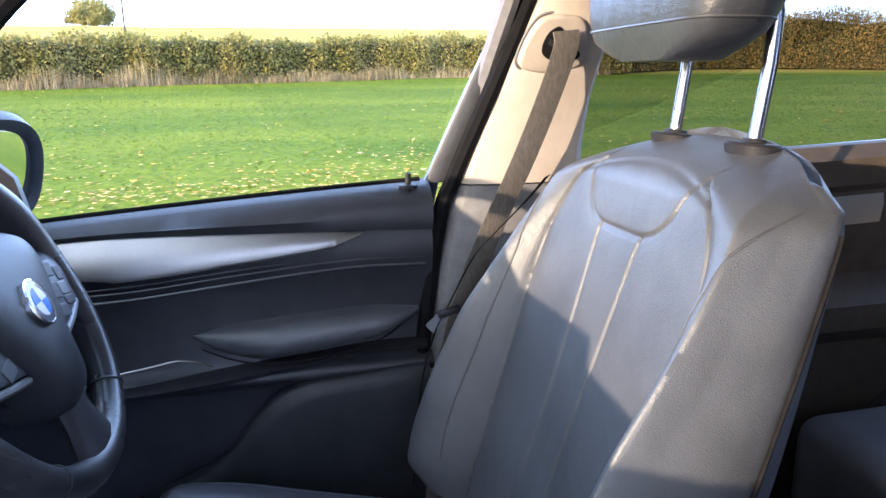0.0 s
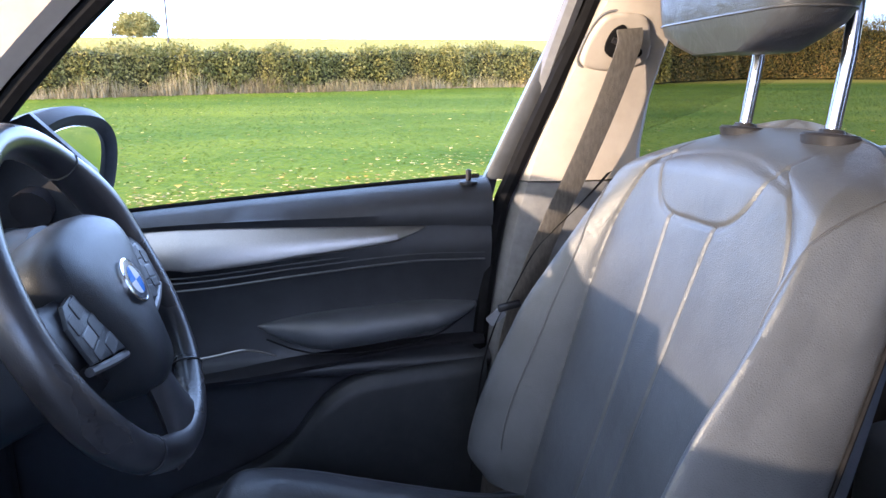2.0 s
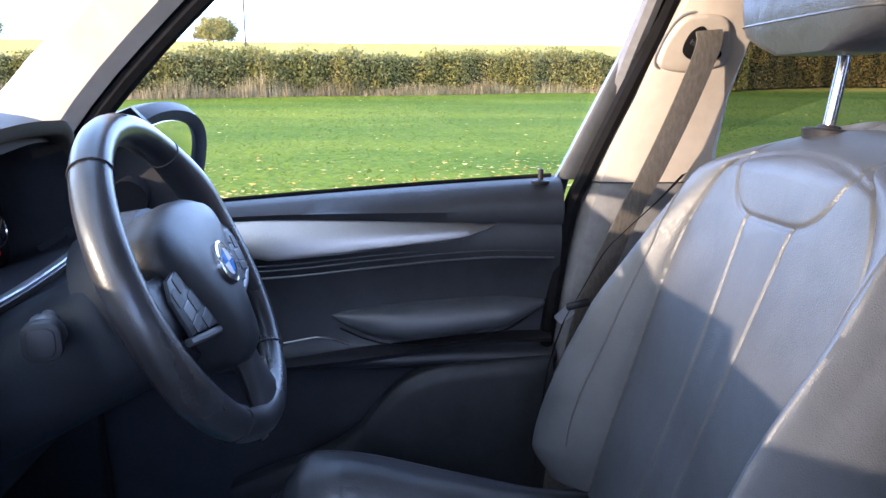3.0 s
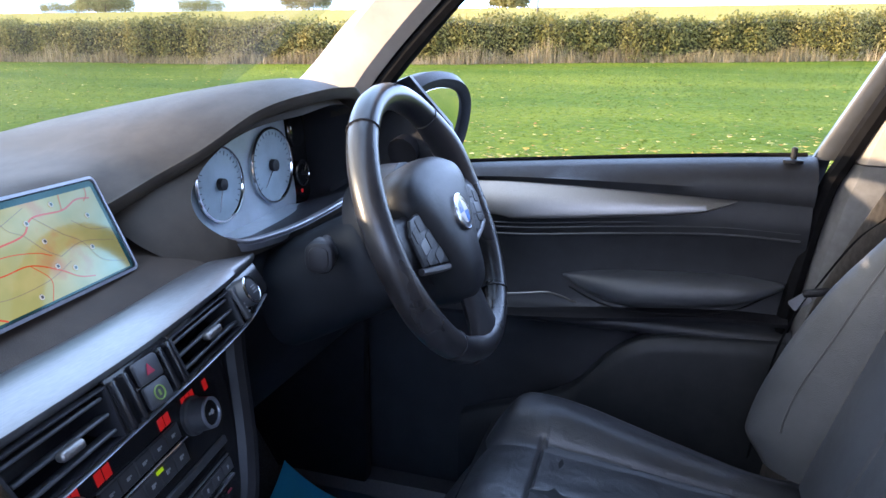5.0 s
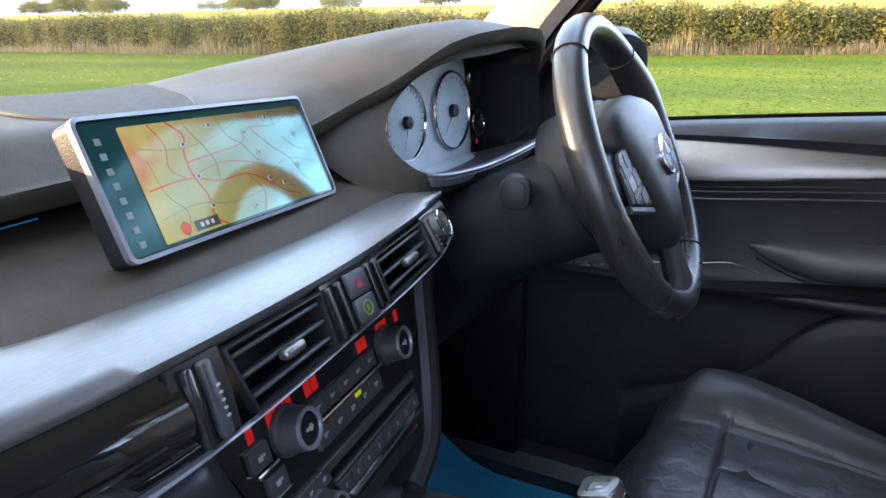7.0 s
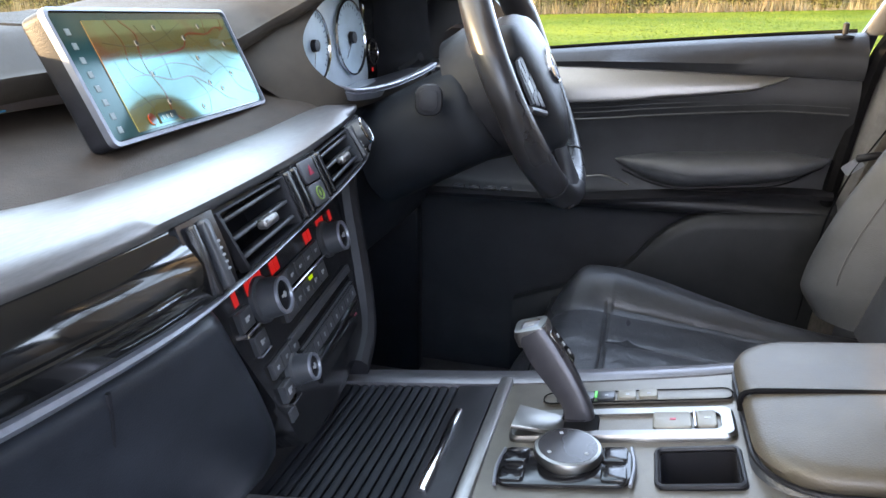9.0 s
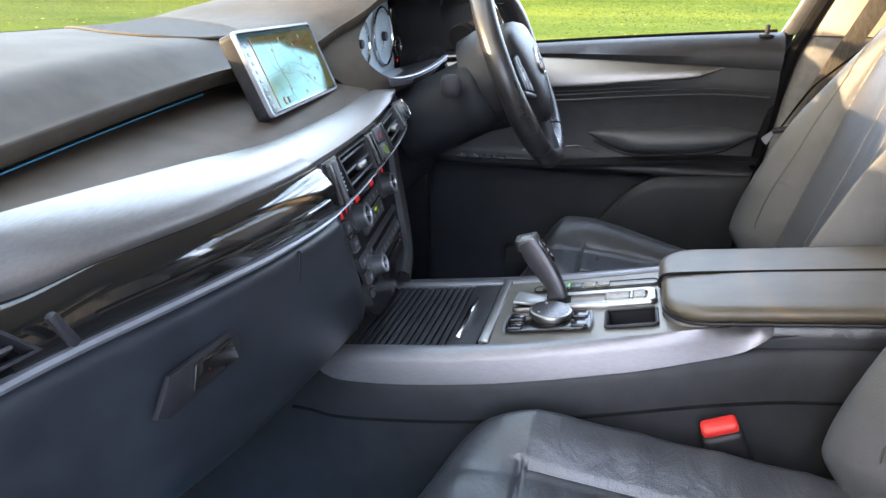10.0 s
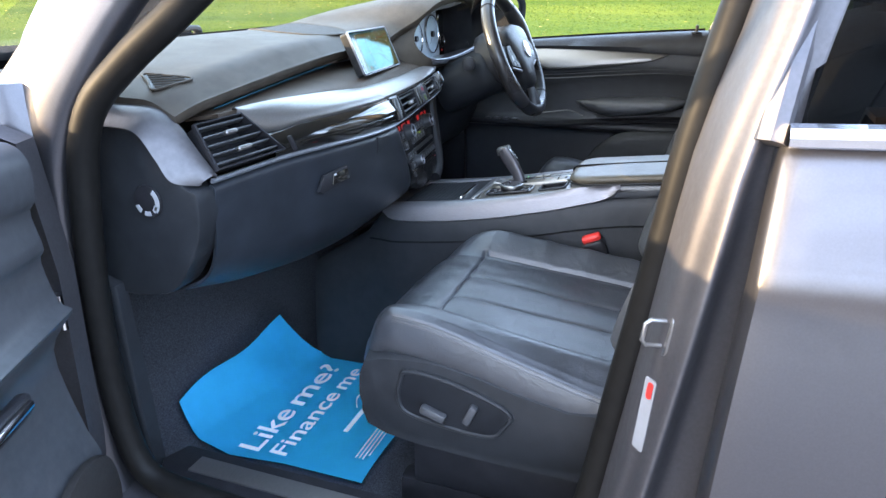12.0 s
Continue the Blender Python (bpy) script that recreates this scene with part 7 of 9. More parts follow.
    def lever_ring(i, grow=0.0):
        f = i / 24
        w = key(f, [0, 0.25, 0.6, 1], [0.0125, 0.0095, 0.0105, 0.0125]) + grow
        dp = key(f, [0, 0.3, 0.75, 1], [0.017, 0.0125, 0.0165, 0.0145]) + grow
        d = (path[min(i + 1, 24)] - path[max(i - 1, 0)]).normalized()
        fwd = Vector((1, 0, 0)).cross(d).normalized()
        return [path[i] + Vector((w * math.copysign(abs(math.cos(a)) ** 0.6, math.cos(a)), 0, 0)) + fwd * dp * math.copysign(abs(math.sin(a)) ** 0.6, math.sin(a)) for a in [2 * math.pi * k / 24 for k in range(24)]]
    bm = bmesh.new()
    vs = sheet(bm, [lever_ring(i) for i in range(25)], wrap=True)
    cap(bm, vs[-1])
    bmesh.ops.recalc_face_normals(bm, faces=bm.faces)
    lv = part("lever_body", bm, LEVER, g, sharp=50)
    # satin cheek along the passenger's side
    bm = bmesh.new()
    rows = []
    for i in range(4, 25):
        r = lever_ring(i, 0.0008)
        rows.append([r[k] for k in (9, 10, 11, 12, 13, 14, 15)])
    sheet(bm, rows)
    thicken(bm, 0.0012)
    part("satin_cheek", bm, CHEEK, lv, "satin grey metal cheek", sharp=50)
    bm = bmesh.new()
    m = basis((0.0252, -0.2805, 0.9285), (1, 0, 0.1), (0, 0.85, -0.30))
    o, i = rrect(0.026, 0.031, 0.006), rrect(0.015, 0.017, 0.003)
    sheet(bm, [[m @ Vector((x, y, z)) for x, y in q] for q, z in ((o, -0.012), ([(x * 1.03, y * 1.03) for x, y in o], -0.002), ([(x * 0.94, y * 0.94) for x, y in o], 0.003), (i, 0.0035), (i, 0.0008))], wrap=True)
    bmesh.ops.recalc_face_normals(bm, faces=bm.faces)
    part("top_frame", bm, CHROME_SATIN, lv, "silver frame round the park button")
    bm = bmesh.new()
    slab(bm, rrect(0.0148, 0.0165, 0.003), 0.002, m, 0.0008)
    pb = part("park_button", bm, SILVER_DARK, lv)
    bm = bmesh.new()
    rbox(bm, (0.003, 0.005, 0.0004), m @ Matrix.Translation((0, 0, 0.0022)), 0)
    part("legend", bm, WHITE_MARK, pb)
    bm = bmesh.new()
    m2 = basis(path[19] + Vector((0.003, -0.0165, 0.0035)), (1, 0, 0), path[22] - path[15])
    slab(bm, rrect(0.018, 0.036, 0.004), 0.003, m2 @ Matrix.Translation((0, 0, -0.002)), 0.0008)
    ind = part("shift_indicator", bm, PIANO, lv, "glossy black shift indicator")
    bm = bmesh.new()
    for k in range(3):
        rbox(bm, (0.003, 0.004, 0.0006), m2 @ Matrix.Translation((0.003, 0.009 - 0.009 * k, 0.0014)), 0)
    part("indicator_marks", bm, WHITE_MARK, ind)
    # armrest lid, parted down the middle, rising to the rear
    a = thing("console_armrest", (0.0, -0.66, 0.88), "padded leather console armrest with stitched edge", "armrest")
    RISE = 0.12

    def lid(nm, z0, z1, grow, mat, lab="", crown=0.0):
        bm = bmesh.new()
        rows = []
        for f, g_ in ((0.0, -0.012), (0.12, -0.002), (0.5, 0.002), (0.75, 0.0), (0.9, -0.005), (0.97, -0.012), (1.0, -0.022)):
            z = z0 + (z1 - z0) * f
            o = rrect(0.205 + 2 * (g_ + grow), 0.42 + 2 * (g_ + grow), 0.048 + g_, 10)
            rows.append([Vector((0.002 + x, -0.674 + y, z - 0.007 - RISE * y)) for x, y in o])
        for q, sc in ((0.35, 0.8), (0.75, 0.5), (1.0, 0.15)):
            rows.append([Vector((0.002 + (p.x - 0.002) * sc, -0.674 + (p.y + 0.674) * (0.4 + 0.6 * sc), z1 - 0.007 + crown * q - RISE * (p.y + 0.674) * (0.4 + 0.6 * sc))) for p in rows[6]])
        vs = sheet(bm, rows, wrap=True)
        cap(bm, vs[0], True)
        cap(bm, vs[-1])
        bmesh.ops.recalc_face_normals(bm, faces=bm.faces)
        return part(nm, bm, mat, a, lab, sharp=50)
    lid("armrest_base", 0.884, 0.920, 0.004, CUSHION, "dark leather lower half")
    # the lid's lit top is put into a paler leather than the base
    top = lid("armrest_lid", 0.917, 0.937, 0.003, LIT_LEATHER, "soft leather lid with the light on top put into its paler colour", 0.004)
    bm = bmesh.new()
    tube(bm, [Vector((0.002 + x, -0.674 + y, 0.9115 - RISE * y)) for x, y in rrect(0.2125, 0.4275, 0.050, 10)], 0.0018, 6, closed=True)
    part("lid_seam", bm, PLASTIC, a)
    bm = bmesh.new()
    tube(bm, catmull([(0.002, -0.4590, 0.887), (0.002, -0.4578, 0.899), (0.002, -0.4635, 0.9048), (0.002, -0.484, 0.9090), (0.002, -0.56, 0.9195), (0.002, -0.67, 0.9335), (0.002, -0.877, 0.9585)], 30), 0.0024, 6)
    part("lid_split", bm, RUBBER, top)


build_dash()
build_vents()
build_screen()
build_stack()
build_cluster()
build_lower_dash()
build_wheel()
build_console()


# ---- seats ----
def groove(d, w=0.007, depth=0.006):
    """A seam: how far the surface sinks at distance d from the seam line."""
    return 0.5 * depth * math.exp(-(d / (0.5 * w)) ** 2) + 0.14 * depth * math.exp(-(d / (2.6 * w)) ** 2)


def build_seat(x0, side, nm, label, drop=0.0, back=0.0):
    """A front seat, its panel centred on x0; side: 1 where the door is at +x."""
    t = thing(nm, (x0, -0.45, 0.40), label, "seat", "front seats")
    # cushion: a height field over the plan, rounded off at its edges
    bm = bmesh.new()
    NX, NY = 190, 200
    rows = []
    for j in range(NY + 1):
        v = j / NY
        row = []
        for i in range(NX + 1):
            u = 2 * i / NX - 1
            hw = 0.252 - 0.02 * max(0, 1 - v * 6) ** 2
            x = hw * math.copysign(min(1.0, abs(u) ** 0.96), u)
            x *= 1 - 0.075 * max(0, -u * side) ** 3 * min(1, v * 3)
            y = -0.165 - 0.59 * v
            front_round = 0.012 + 0.06 * (abs(u) ** 3)
            y -= front_round * max(0, 1 - v * 3)
            ax = abs(x)
            edge = max(0.0, (ax - 0.165) / 0.087)
            bol = 0.046 * math.sin(min(1, max(0, (ax - 0.150) / 0.08)) * math.pi / 2) ** 1.3 * min(1, 0.25 + v * 3.0)
            zz = 0.729 - drop + 0.022 * math.sin(min(1, v / 0.26) * math.pi / 2) - 0.060 * max(0, v - 0.2) ** 1.1 + bol
            zz -= 0.055 * max(0, 1 - v / 0.14) ** 2.2
            zz -= 0.075 * max(0, edge - 0.55) ** 2 / 0.2
            if x * side > 0.15:
                # door-side bolster runs out to a piped seam that falls to the rear
                flat_z = zz + 0.075 * max(0, edge - 0.55) ** 2 / 0.2
                rim = key(y, [-0.76, -0.63, -0.53, -0.44, -0.35, -0.28, -0.165], [0.700, 0.716, 0.742, 0.768, 0.792, 0.798, 0.785]) - drop - 0.055 * max(0, 1 - v / 0.14) ** 2.2
                s = min(1.0, (abs(x) - 0.15) / 0.10)
                s = s * s * (3 - 2 * s)
                zz = flat_z * (1 - s) + rim * s - 0.006 * max(0, edge - 0.85) / 0.15
            if v > 0.255:
                zz -= groove(ax - 0.162, 0.006, 0.010)
                zz -= groove(ax - 0.050, 0.006, 0.008)
            if ax < 0.168:
                zz -= groove(y + 0.316, 0.006, 0.009)
            # soft creases on the far side bolster
            zz -= 0.003 * max(0, edge) * (1 - min(1, edge)) * 4 * abs(math.sin(v * 21 + 2 * x * side)) * min(1, v * 2) * (0.25 if x * side > 0 else 1.0)
            zz += 0.0025 * (1 - 0.8 * min(1, edge)) * noise.noise((x * 9, y * 7, 3.1 + x0)) + 0.0014 * (1 - 0.7 * min(1, edge)) * noise.noise((x * 26, y * 20, 1.7 + x0))
            row.append(Vector((x0 + x, y - back, zz)))
        rows.append(row)
    vs = sheet(bm, rows, flip=True)
    # skirt down round the edge
    loop = [vs[0][i] for i in range(NX + 1)] + [vs[j][NX] for j in range(1, NY + 1)] + [vs[NY][i] for i in range(NX - 1, -1, -1)] + [vs[j][0] for j in range(NY - 1, 0, -1)]
    prev = loop
    stitch = []
    for k, (out, dz) in enumerate(((0.0035, 0.004), (0.006, 0.011), (0.012, 0.035), (0.011, 0.058), (0.003, 0.075), (-0.02, 0.085))):
        nxt = []
        for v0 in loop:
            c = Vector((x0, -0.45, v0.co.z))
            dr = Vector((v0.co.x - x0, (v0.co.y + 0.45) * 0.8, 0))
            dr = dr.normalized() if dr.length else dr
            zt = v0.co.z - dz
            nxt.append(bm.verts.new((v0.co.x + dr.x * out, v0.co.y + dr.y * out, max(zt, 0.6))))
        m = len(loop)
        for i in range(m):
            j = (i + 1) % m
            bm.faces.new((prev[i], prev[j], nxt[j], nxt[i]))
        if k < 2:
            door = range(NX + 24, NX + NY - 13, 4) if side > 0 else range(2 * NX + NY + 13, 2 * NX + 2 * NY - 24, 4)
            stitch.append([nxt[i].co + Vector((side * 0.0006, 0, 0.0006)) for i in door])
        prev = nxt
    bmesh.ops.recalc_face_normals(bm, faces=bm.faces)
    cu = part("seat_cushion", bm, CUSHION, t, "creased black leather cushion", sharp=70)
    bm = bmesh.new()
    for line in stitch:
        tube(bm, line, 0.0016, 5)
    part("stitching", bm, BUTTON, cu)
    # plastic base with switches on the door side
    bm = bmesh.new()
    rows = []
    for y, zt, zb in ((-0.226, 0.69, 0.60), (-0.236, 0.715, 0.575), (-0.27, 0.726, 0.562), (-0.32, 0.732, 0.555), (-0.37, 0.732, 0.552), (-0.43, 0.722, 0.55), (-0.5, 0.704, 0.55), (-0.58, 0.69, 0.55), (-0.66, 0.698, 0.55), (-0.78, 0.70, 0.56)):
        rows.append([Vector((x0 + a, y, z)) for a, z in ((-0.245, zt), (-0.266, zt - 0.012), (-0.270, zt - 0.045), (-0.266, zb + 0.028), (-0.262, zb + 0.02), (-0.262, zb + 0.004), (-0.24, zb), (0.24, zb), (0.262, zb + 0.004), (0.262, zb + 0.02), (0.266, zb + 0.028), (0.270, zt - 0.045), (0.266, zt - 0.012), (0.245, zt))])
    vs = sheet(bm, rows, wrap=True)
    cap(bm, vs[0], True)
    cap(bm, vs[-1])
    bmesh.ops.recalc_face_normals(bm, faces=bm.faces)
    base = part("seat_base", bm, PLASTIC_GREY, t, "dark grey plastic seat base", sharp=30)
    m = basis((x0 + side * 0.2685, -0.395, 0.655), (0, -1, -0.10), (0, -0.10, 1))
    if (m.to_3x3() @ Vector((0, 0, 1))).x * side < 0:
        m = m @ Matrix.Scale(-1, 4, (0, 0, 1))
    bm = bmesh.new()
    pts = ring_smooth([(-0.082, 0.036, 0), (-0.03, 0.04, 0), (0.05, 0.028, 0), (0.092, 0.012, 0), (0.086, -0.012, 0), (0.066, -0.036, 0), (0.0, -0.042, 0), (-0.072, -0.038, 0), (-0.092, -0.015, 0), (-0.09, 0.022, 0)], 40)
    bm_rim = bmesh.new()
    tube(bm_rim, [m @ Vector((p.x * 1.03, p.y * 1.05, 0.002)) for p in pts], 0.004, 8, closed=True)
    slab(bm, [(p.x, p.y) for p in pts], 0.003, m, 0.001)
    sw = part("switch_panel", bm, SHADE_PLASTIC, base, "black power seat switch panel")
    part("panel_rim", bm_rim, PLASTIC_GREY, sw)
    bm = bmesh.new()
    rbox(bm, (0.045, 0.016, 0.014), m @ Matrix.Translation((-0.030, -0.022, 0.008)) @ Matrix.Rotation(radians(-12), 4, 'Z'), 0.004)
    part("slide_switch", bm, BUTTON, sw)
    bm = bmesh.new()
    rbox(bm, (0.014, 0.038, 0.014), m @ Matrix.Translation((0.032, -0.004, 0.008)) @ Matrix.Rotation(radians(-18), 4, 'Z'), 0.004)
    part("recline_switch", bm, BUTTON, sw)
    for s in (-1, 1):
        bm = bmesh.new()
        rbox(bm, (0.05, 0.50, 0.07), Matrix.Translation((x0 + s * 0.19, -0.52, 0.405)), 0.012)
        rbox(bm, (0.03, 0.44, 0.12), Matrix.Translation((x0 + s * 0.205, -0.52, 0.50)), 0.012)
        part("seat_rail", bm, PLASTIC, t)
    # backrest: front face as a field over width and height, closed round the back
    bm = bmesh.new()
    NU, NV = 252, 236
    front, backr = [], []
    for j in range(NV + 1):
        v = j / NV
        z = 0.745 + 0.525 * v
        yc = -0.695 - 0.165 * v ** 1.05
        hw = key(v, [0, 0.15, 0.4, 0.65, 0.85, 0.95, 1.0], [0.225, 0.240, 0.236, 0.224, 0.210, 0.196, 0.162])
        pin_w = key(v, [0, 0.3, 0.52, 0.67, 0.80, 0.915, 0.945, 1.0], [0.162, 0.170, 0.176, 0.178, 0.166, 0.134, 0.105, 0.08])
        fr, bk = [], []
        for i in range(NU + 1):
            u = 2 * i / NU - 1
            x = hw * u
            ax = abs(x)
            bolk = key(v, [0, 0.1, 0.48, 0.75, 1.0], [0.04, 0.082, 0.072, 0.028, 0.004])
            e = min(1, max(0, (ax - pin_w) / max(hw - pin_w, 0.01)))
            y = yc + bolk * math.sin(min(1, e * 1.2) * math.pi / 2) - 0.045 * max(0, e - 0.8) ** 1.3 / 0.123
            # rounded shoulder at the top
            y -= 0.09 * max(0, (v - 0.9) / 0.1) ** 2.4
            dz = -0.03 * (ax / hw) ** 3 * max(0, (v - 0.75) / 0.25)
            y -= 0.006 * math.sin(min(v, 0.9) / 0.9 * math.pi) * (1 - min(1, ax / 0.16))
            dep = 0.0
            if v < 0.945:
                dep += groove(ax - pin_w, 0.0055, 0.009)
            if ax < pin_w:
                dep += groove((z - 1.243) + 0.10 * ax * ax / 0.1, 0.005, 0.006)
            # tongue shaped insert under the top edge
            tong = key(ax, [0, 0.04, 0.065, 0.086, 0.098, 0.104], [1.170, 1.171, 1.178, 1.198, 1.224, 1.25])
            if ax < 0.107:
                dep += groove((z - tong) * 0.8, 0.005, 0.007)
            if z < 1.172:
                dep += groove(ax - (0.045 - 0.012 * math.sin((1.17 - z) * 5)), 0.005, 0.006)
            if 0.30 < v < 0.72:
                dep += groove(ax - pin_w - 0.018, 0.004, 0.003)
            y -= dep
            y += 0.0008 * noise.noise((x * 10, z * 7, 5.2 + x0))
            yb = yc - key(v, [0, 0.5, 0.85, 1.0], [0.12, 0.125, 0.12, 0.115]) + 0.03 * abs(u) ** 4
            fr.append(Vector((x0 + x, max(y, yb + 0.02), z + dz)))
            bk.append(Vector((x0 + x * 0.985, yb, z + dz - 0.006)))
        front.append(fr)
        backr.append(bk)
    rows = [f + [f[-1].lerp(b[-1], 0.33) + Vector((0.010, 0, 0)), f[-1].lerp(b[-1], 0.66) + Vector((0.010, 0, 0))] + b[::-18] + [b[0].lerp(f[0], 0.33) - Vector((0.010, 0, 0)), b[0].lerp(f[0], 0.66) - Vector((0.010, 0, 0))] for f, b in zip(front, backr)]
    vs = sheet(bm, rows, wrap=True)
    cap(bm, vs[0], True)
    # domed top
    top = rows[-1]
    cen = Vector((x0, sum(p.y for p in top) / len(top), 0))
    prev = vs[-1]
    for sc, dz in ((0.86, 0.006), (0.6, 0.009), (0.25, 0.010)):
        nxt = [bm.verts.new((x0 + (p.x - x0) * sc, cen.y + (p.y - cen.y) * sc, p.z + dz * (1 - 0.3 * abs(p.x - x0) / 0.16))) for p in top]
        for i in range(len(top)):
            j = (i + 1) % len(top)
            bm.faces.new((prev[i], prev[j], nxt[j], nxt[i]))
        prev = nxt
    bm.faces.new(prev)
    bmesh.ops.recalc_face_normals(bm, faces=bm.faces)
    br = part("backrest", bm, LEATHER, t, "padded black leather backrest with seams", sharp=70)
    for s in (-1, 1):
        bm = bmesh.new()
        pts = []
        for f in frange(0, 1, 30):
            v = 0.12 + 0.83 * f
            k = int(v * NV)
            uu = key(v, [0.1, 0.5, 0.8, 0.95], [0.78, 0.83, 0.92, 0.985])
            fi = (1 + s * uu) * NU / 2
            pts.append(front[k][int(fi)].lerp(front[k][min(int(fi) + 1, NU)], fi - int(fi)) + Vector((0, 0.0003, 0)))
        tube(bm, pts, 0.0016, 5)
        part("side_seam", bm, BUTTON, br)
        bm = bmesh.new()
        pts = []
        for f in frange(0, 1, 30):
            k = int((0.12 + 0.80 * f) * NV)
            a, b = front[k][0 if s < 0 else -1], backr[k][0 if s < 0 else -1]
            pts.append(a.lerp(b, 0.78) + Vector((s * 0.0098, 0, 0)))
        tube(bm, pts, 0.0022, 6)
        part("rear_seam", bm, RUBBER, br)
    # headrest and posts
    for s in (-1, 1):
        bm = bmesh.new()
        b = Vector((x0 + s * 0.072, -0.935, 1.264))
        lathe(bm, [(0.024, -0.008), (0.0265, 0.0015), (0.024, 0.0042), (0.012, 0.005), (0.0105, 0.0085), (0.008, 0.009)], Matrix.Translation(b) @ Matrix.Rotation(radians(6), 4, 'X') @ Matrix.Scale(1.18, 4, (1, 0, 0)), 28)
        part("post_socket", bm, PLASTIC, t, "oval plastic post collar")
        bm = bmesh.new()
        tube(bm, [b, b + Vector((0, -0.010, 0.08)), b + Vector((0, -0.012, 0.13)), b + Vector((-s * 0.006, -0.008, 0.165))], 0.0075, 12)
        po = part("post", bm, POST, t, "chrome headrest post")
        if s > 0:
            for k in range(5):
                bm = bmesh.new()
                rbox(bm, (0.006, 0.006, 0.006), Matrix.Translation(b + Vector((0.0065, -0.004 - 0.0015 * k, 0.022 + 0.016 * k))), 0.001, 1)
                part("notch", bm, PLASTIC, po)
    bm = bmesh.new()
    rows = []
    for f in frange(0, 1, 18):
        z = 1.350 + 0.21 * f
        hw = 0.135 * (1 - 0.22 * (2 * f - 1) ** 2) * (math.sin(min(1, f / 0.14) * math.pi / 2) ** 0.45 if f < 0.14 else 1) * (math.sin(min(1, (1 - f) / 0.2) * math.pi / 2) ** 0.5 if f > 0.8 else 1)
        th = 0.066 * (0.5 + 0.5 * math.sin(math.pi * min(max(f, 0.02), 0.98)) ** 0.5)
        yc = -0.885 - 0.03 * f
        hw = max(hw, 0.05)
        rows.append([Vector((x0 + hw * math.copysign(abs(math.cos(a)) ** 0.55, math.cos(a)), yc + th * math.copysign(abs(math.sin(a)) ** 0.75, math.sin(a)) + 0.02 * (abs(math.cos(a)) ** 2), z)) for a in [2 * math.pi * k / 36 for k in range(36)]])
    vs = sheet(bm, rows, wrap=True)
    cap(bm, vs[0], True)
    cap(bm, vs[-1])
    bmesh.ops.recalc_face_normals(bm, faces=bm.faces)
    hr = part("headrest", bm, CUSHION, t, "padded leather headrest", sharp=70)
    bm = bmesh.new()
    tube(bm, [p + (p - Vector((x0, -0.89, p.z))).normalized() * 0.0006 for p in rows[3]], 0.0014, 5, closed=True)
    part("headrest_seam", bm, BUTTON, hr)
    return t


def build_rear_bench():
    t = thing("rear_bench", (0, -1.6, 0.4), "black leather rear bench seat", "seat")
    bm = bmesh.new()
    rbox(bm, (1.36, 0.5, 0.22), Matrix.Translation((0.01, -1.62, 0.62)), 0.05, 4)
    part("bench_cushion", bm, LEATHER, t)
    bm = bmesh.new()
    rbox(bm, (1.36, 0.16, 0.62), Matrix.Translation((0.01, -1.95, 0.96)) @ Matrix.Rotation(radians(18), 4, 'X'), 0.05, 4)
    part("bench_backrest", bm, LEATHER, t)
    bm = bmesh.new()
    rbox(bm, (1.3, 0.42, 0.16), Matrix.Translation((0.01, -1.62, 0.44)), 0.02, 2)
    part("bench_base", bm, PLASTIC, t)
    for x in (-0.42, 0.44):
        bm = bmesh.new()
        rbox(bm, (0.26, 0.1, 0.16), Matrix.Translation((x, -2.08, 1.32)), 0.04, 4)
        part("headrest", bm, LEATHER, t)
        bm = bmesh.new()
        for s in (-0.05, 0.05):
            tube(bm, [(x + s, -2.07, 1.2), (x + s, -2.08, 1.3)], 0.007, 8)
        part("post", bm, CHROME, t)


def build_belt_buckle():
    t = thing("belt_buckle", (-0.135, -0.56, 0.62), "black seat belt buckle with red release button", "seat belt")
    m = basis((-0.147, -0.531, 0.781), (0.05, -1, 0.42), (-0.25, 0.42, 1))
    bm = bmesh.new()
    rbox(bm, (0.046, 0.070, 0.026), m @ Matrix.Translation((0, -0.033, 0)), 0.007, 3)
    part("buckle_body", bm, PLASTIC, t)
    bm = bmesh.new()
    rbox(bm, (0.040, 0.014, 0.020), m @ Matrix.Translation((0, 0.008, 0)), 0.005, 3)
    part("release_button", bm, RED, t, "red release button")
    bm = bmesh.new()
    rbox(bm, (0.022, 0.12, 0.01), m @ Matrix.Translation((0, -0.115, 0)), 0.003)
    part("stem", bm, PLASTIC, t)


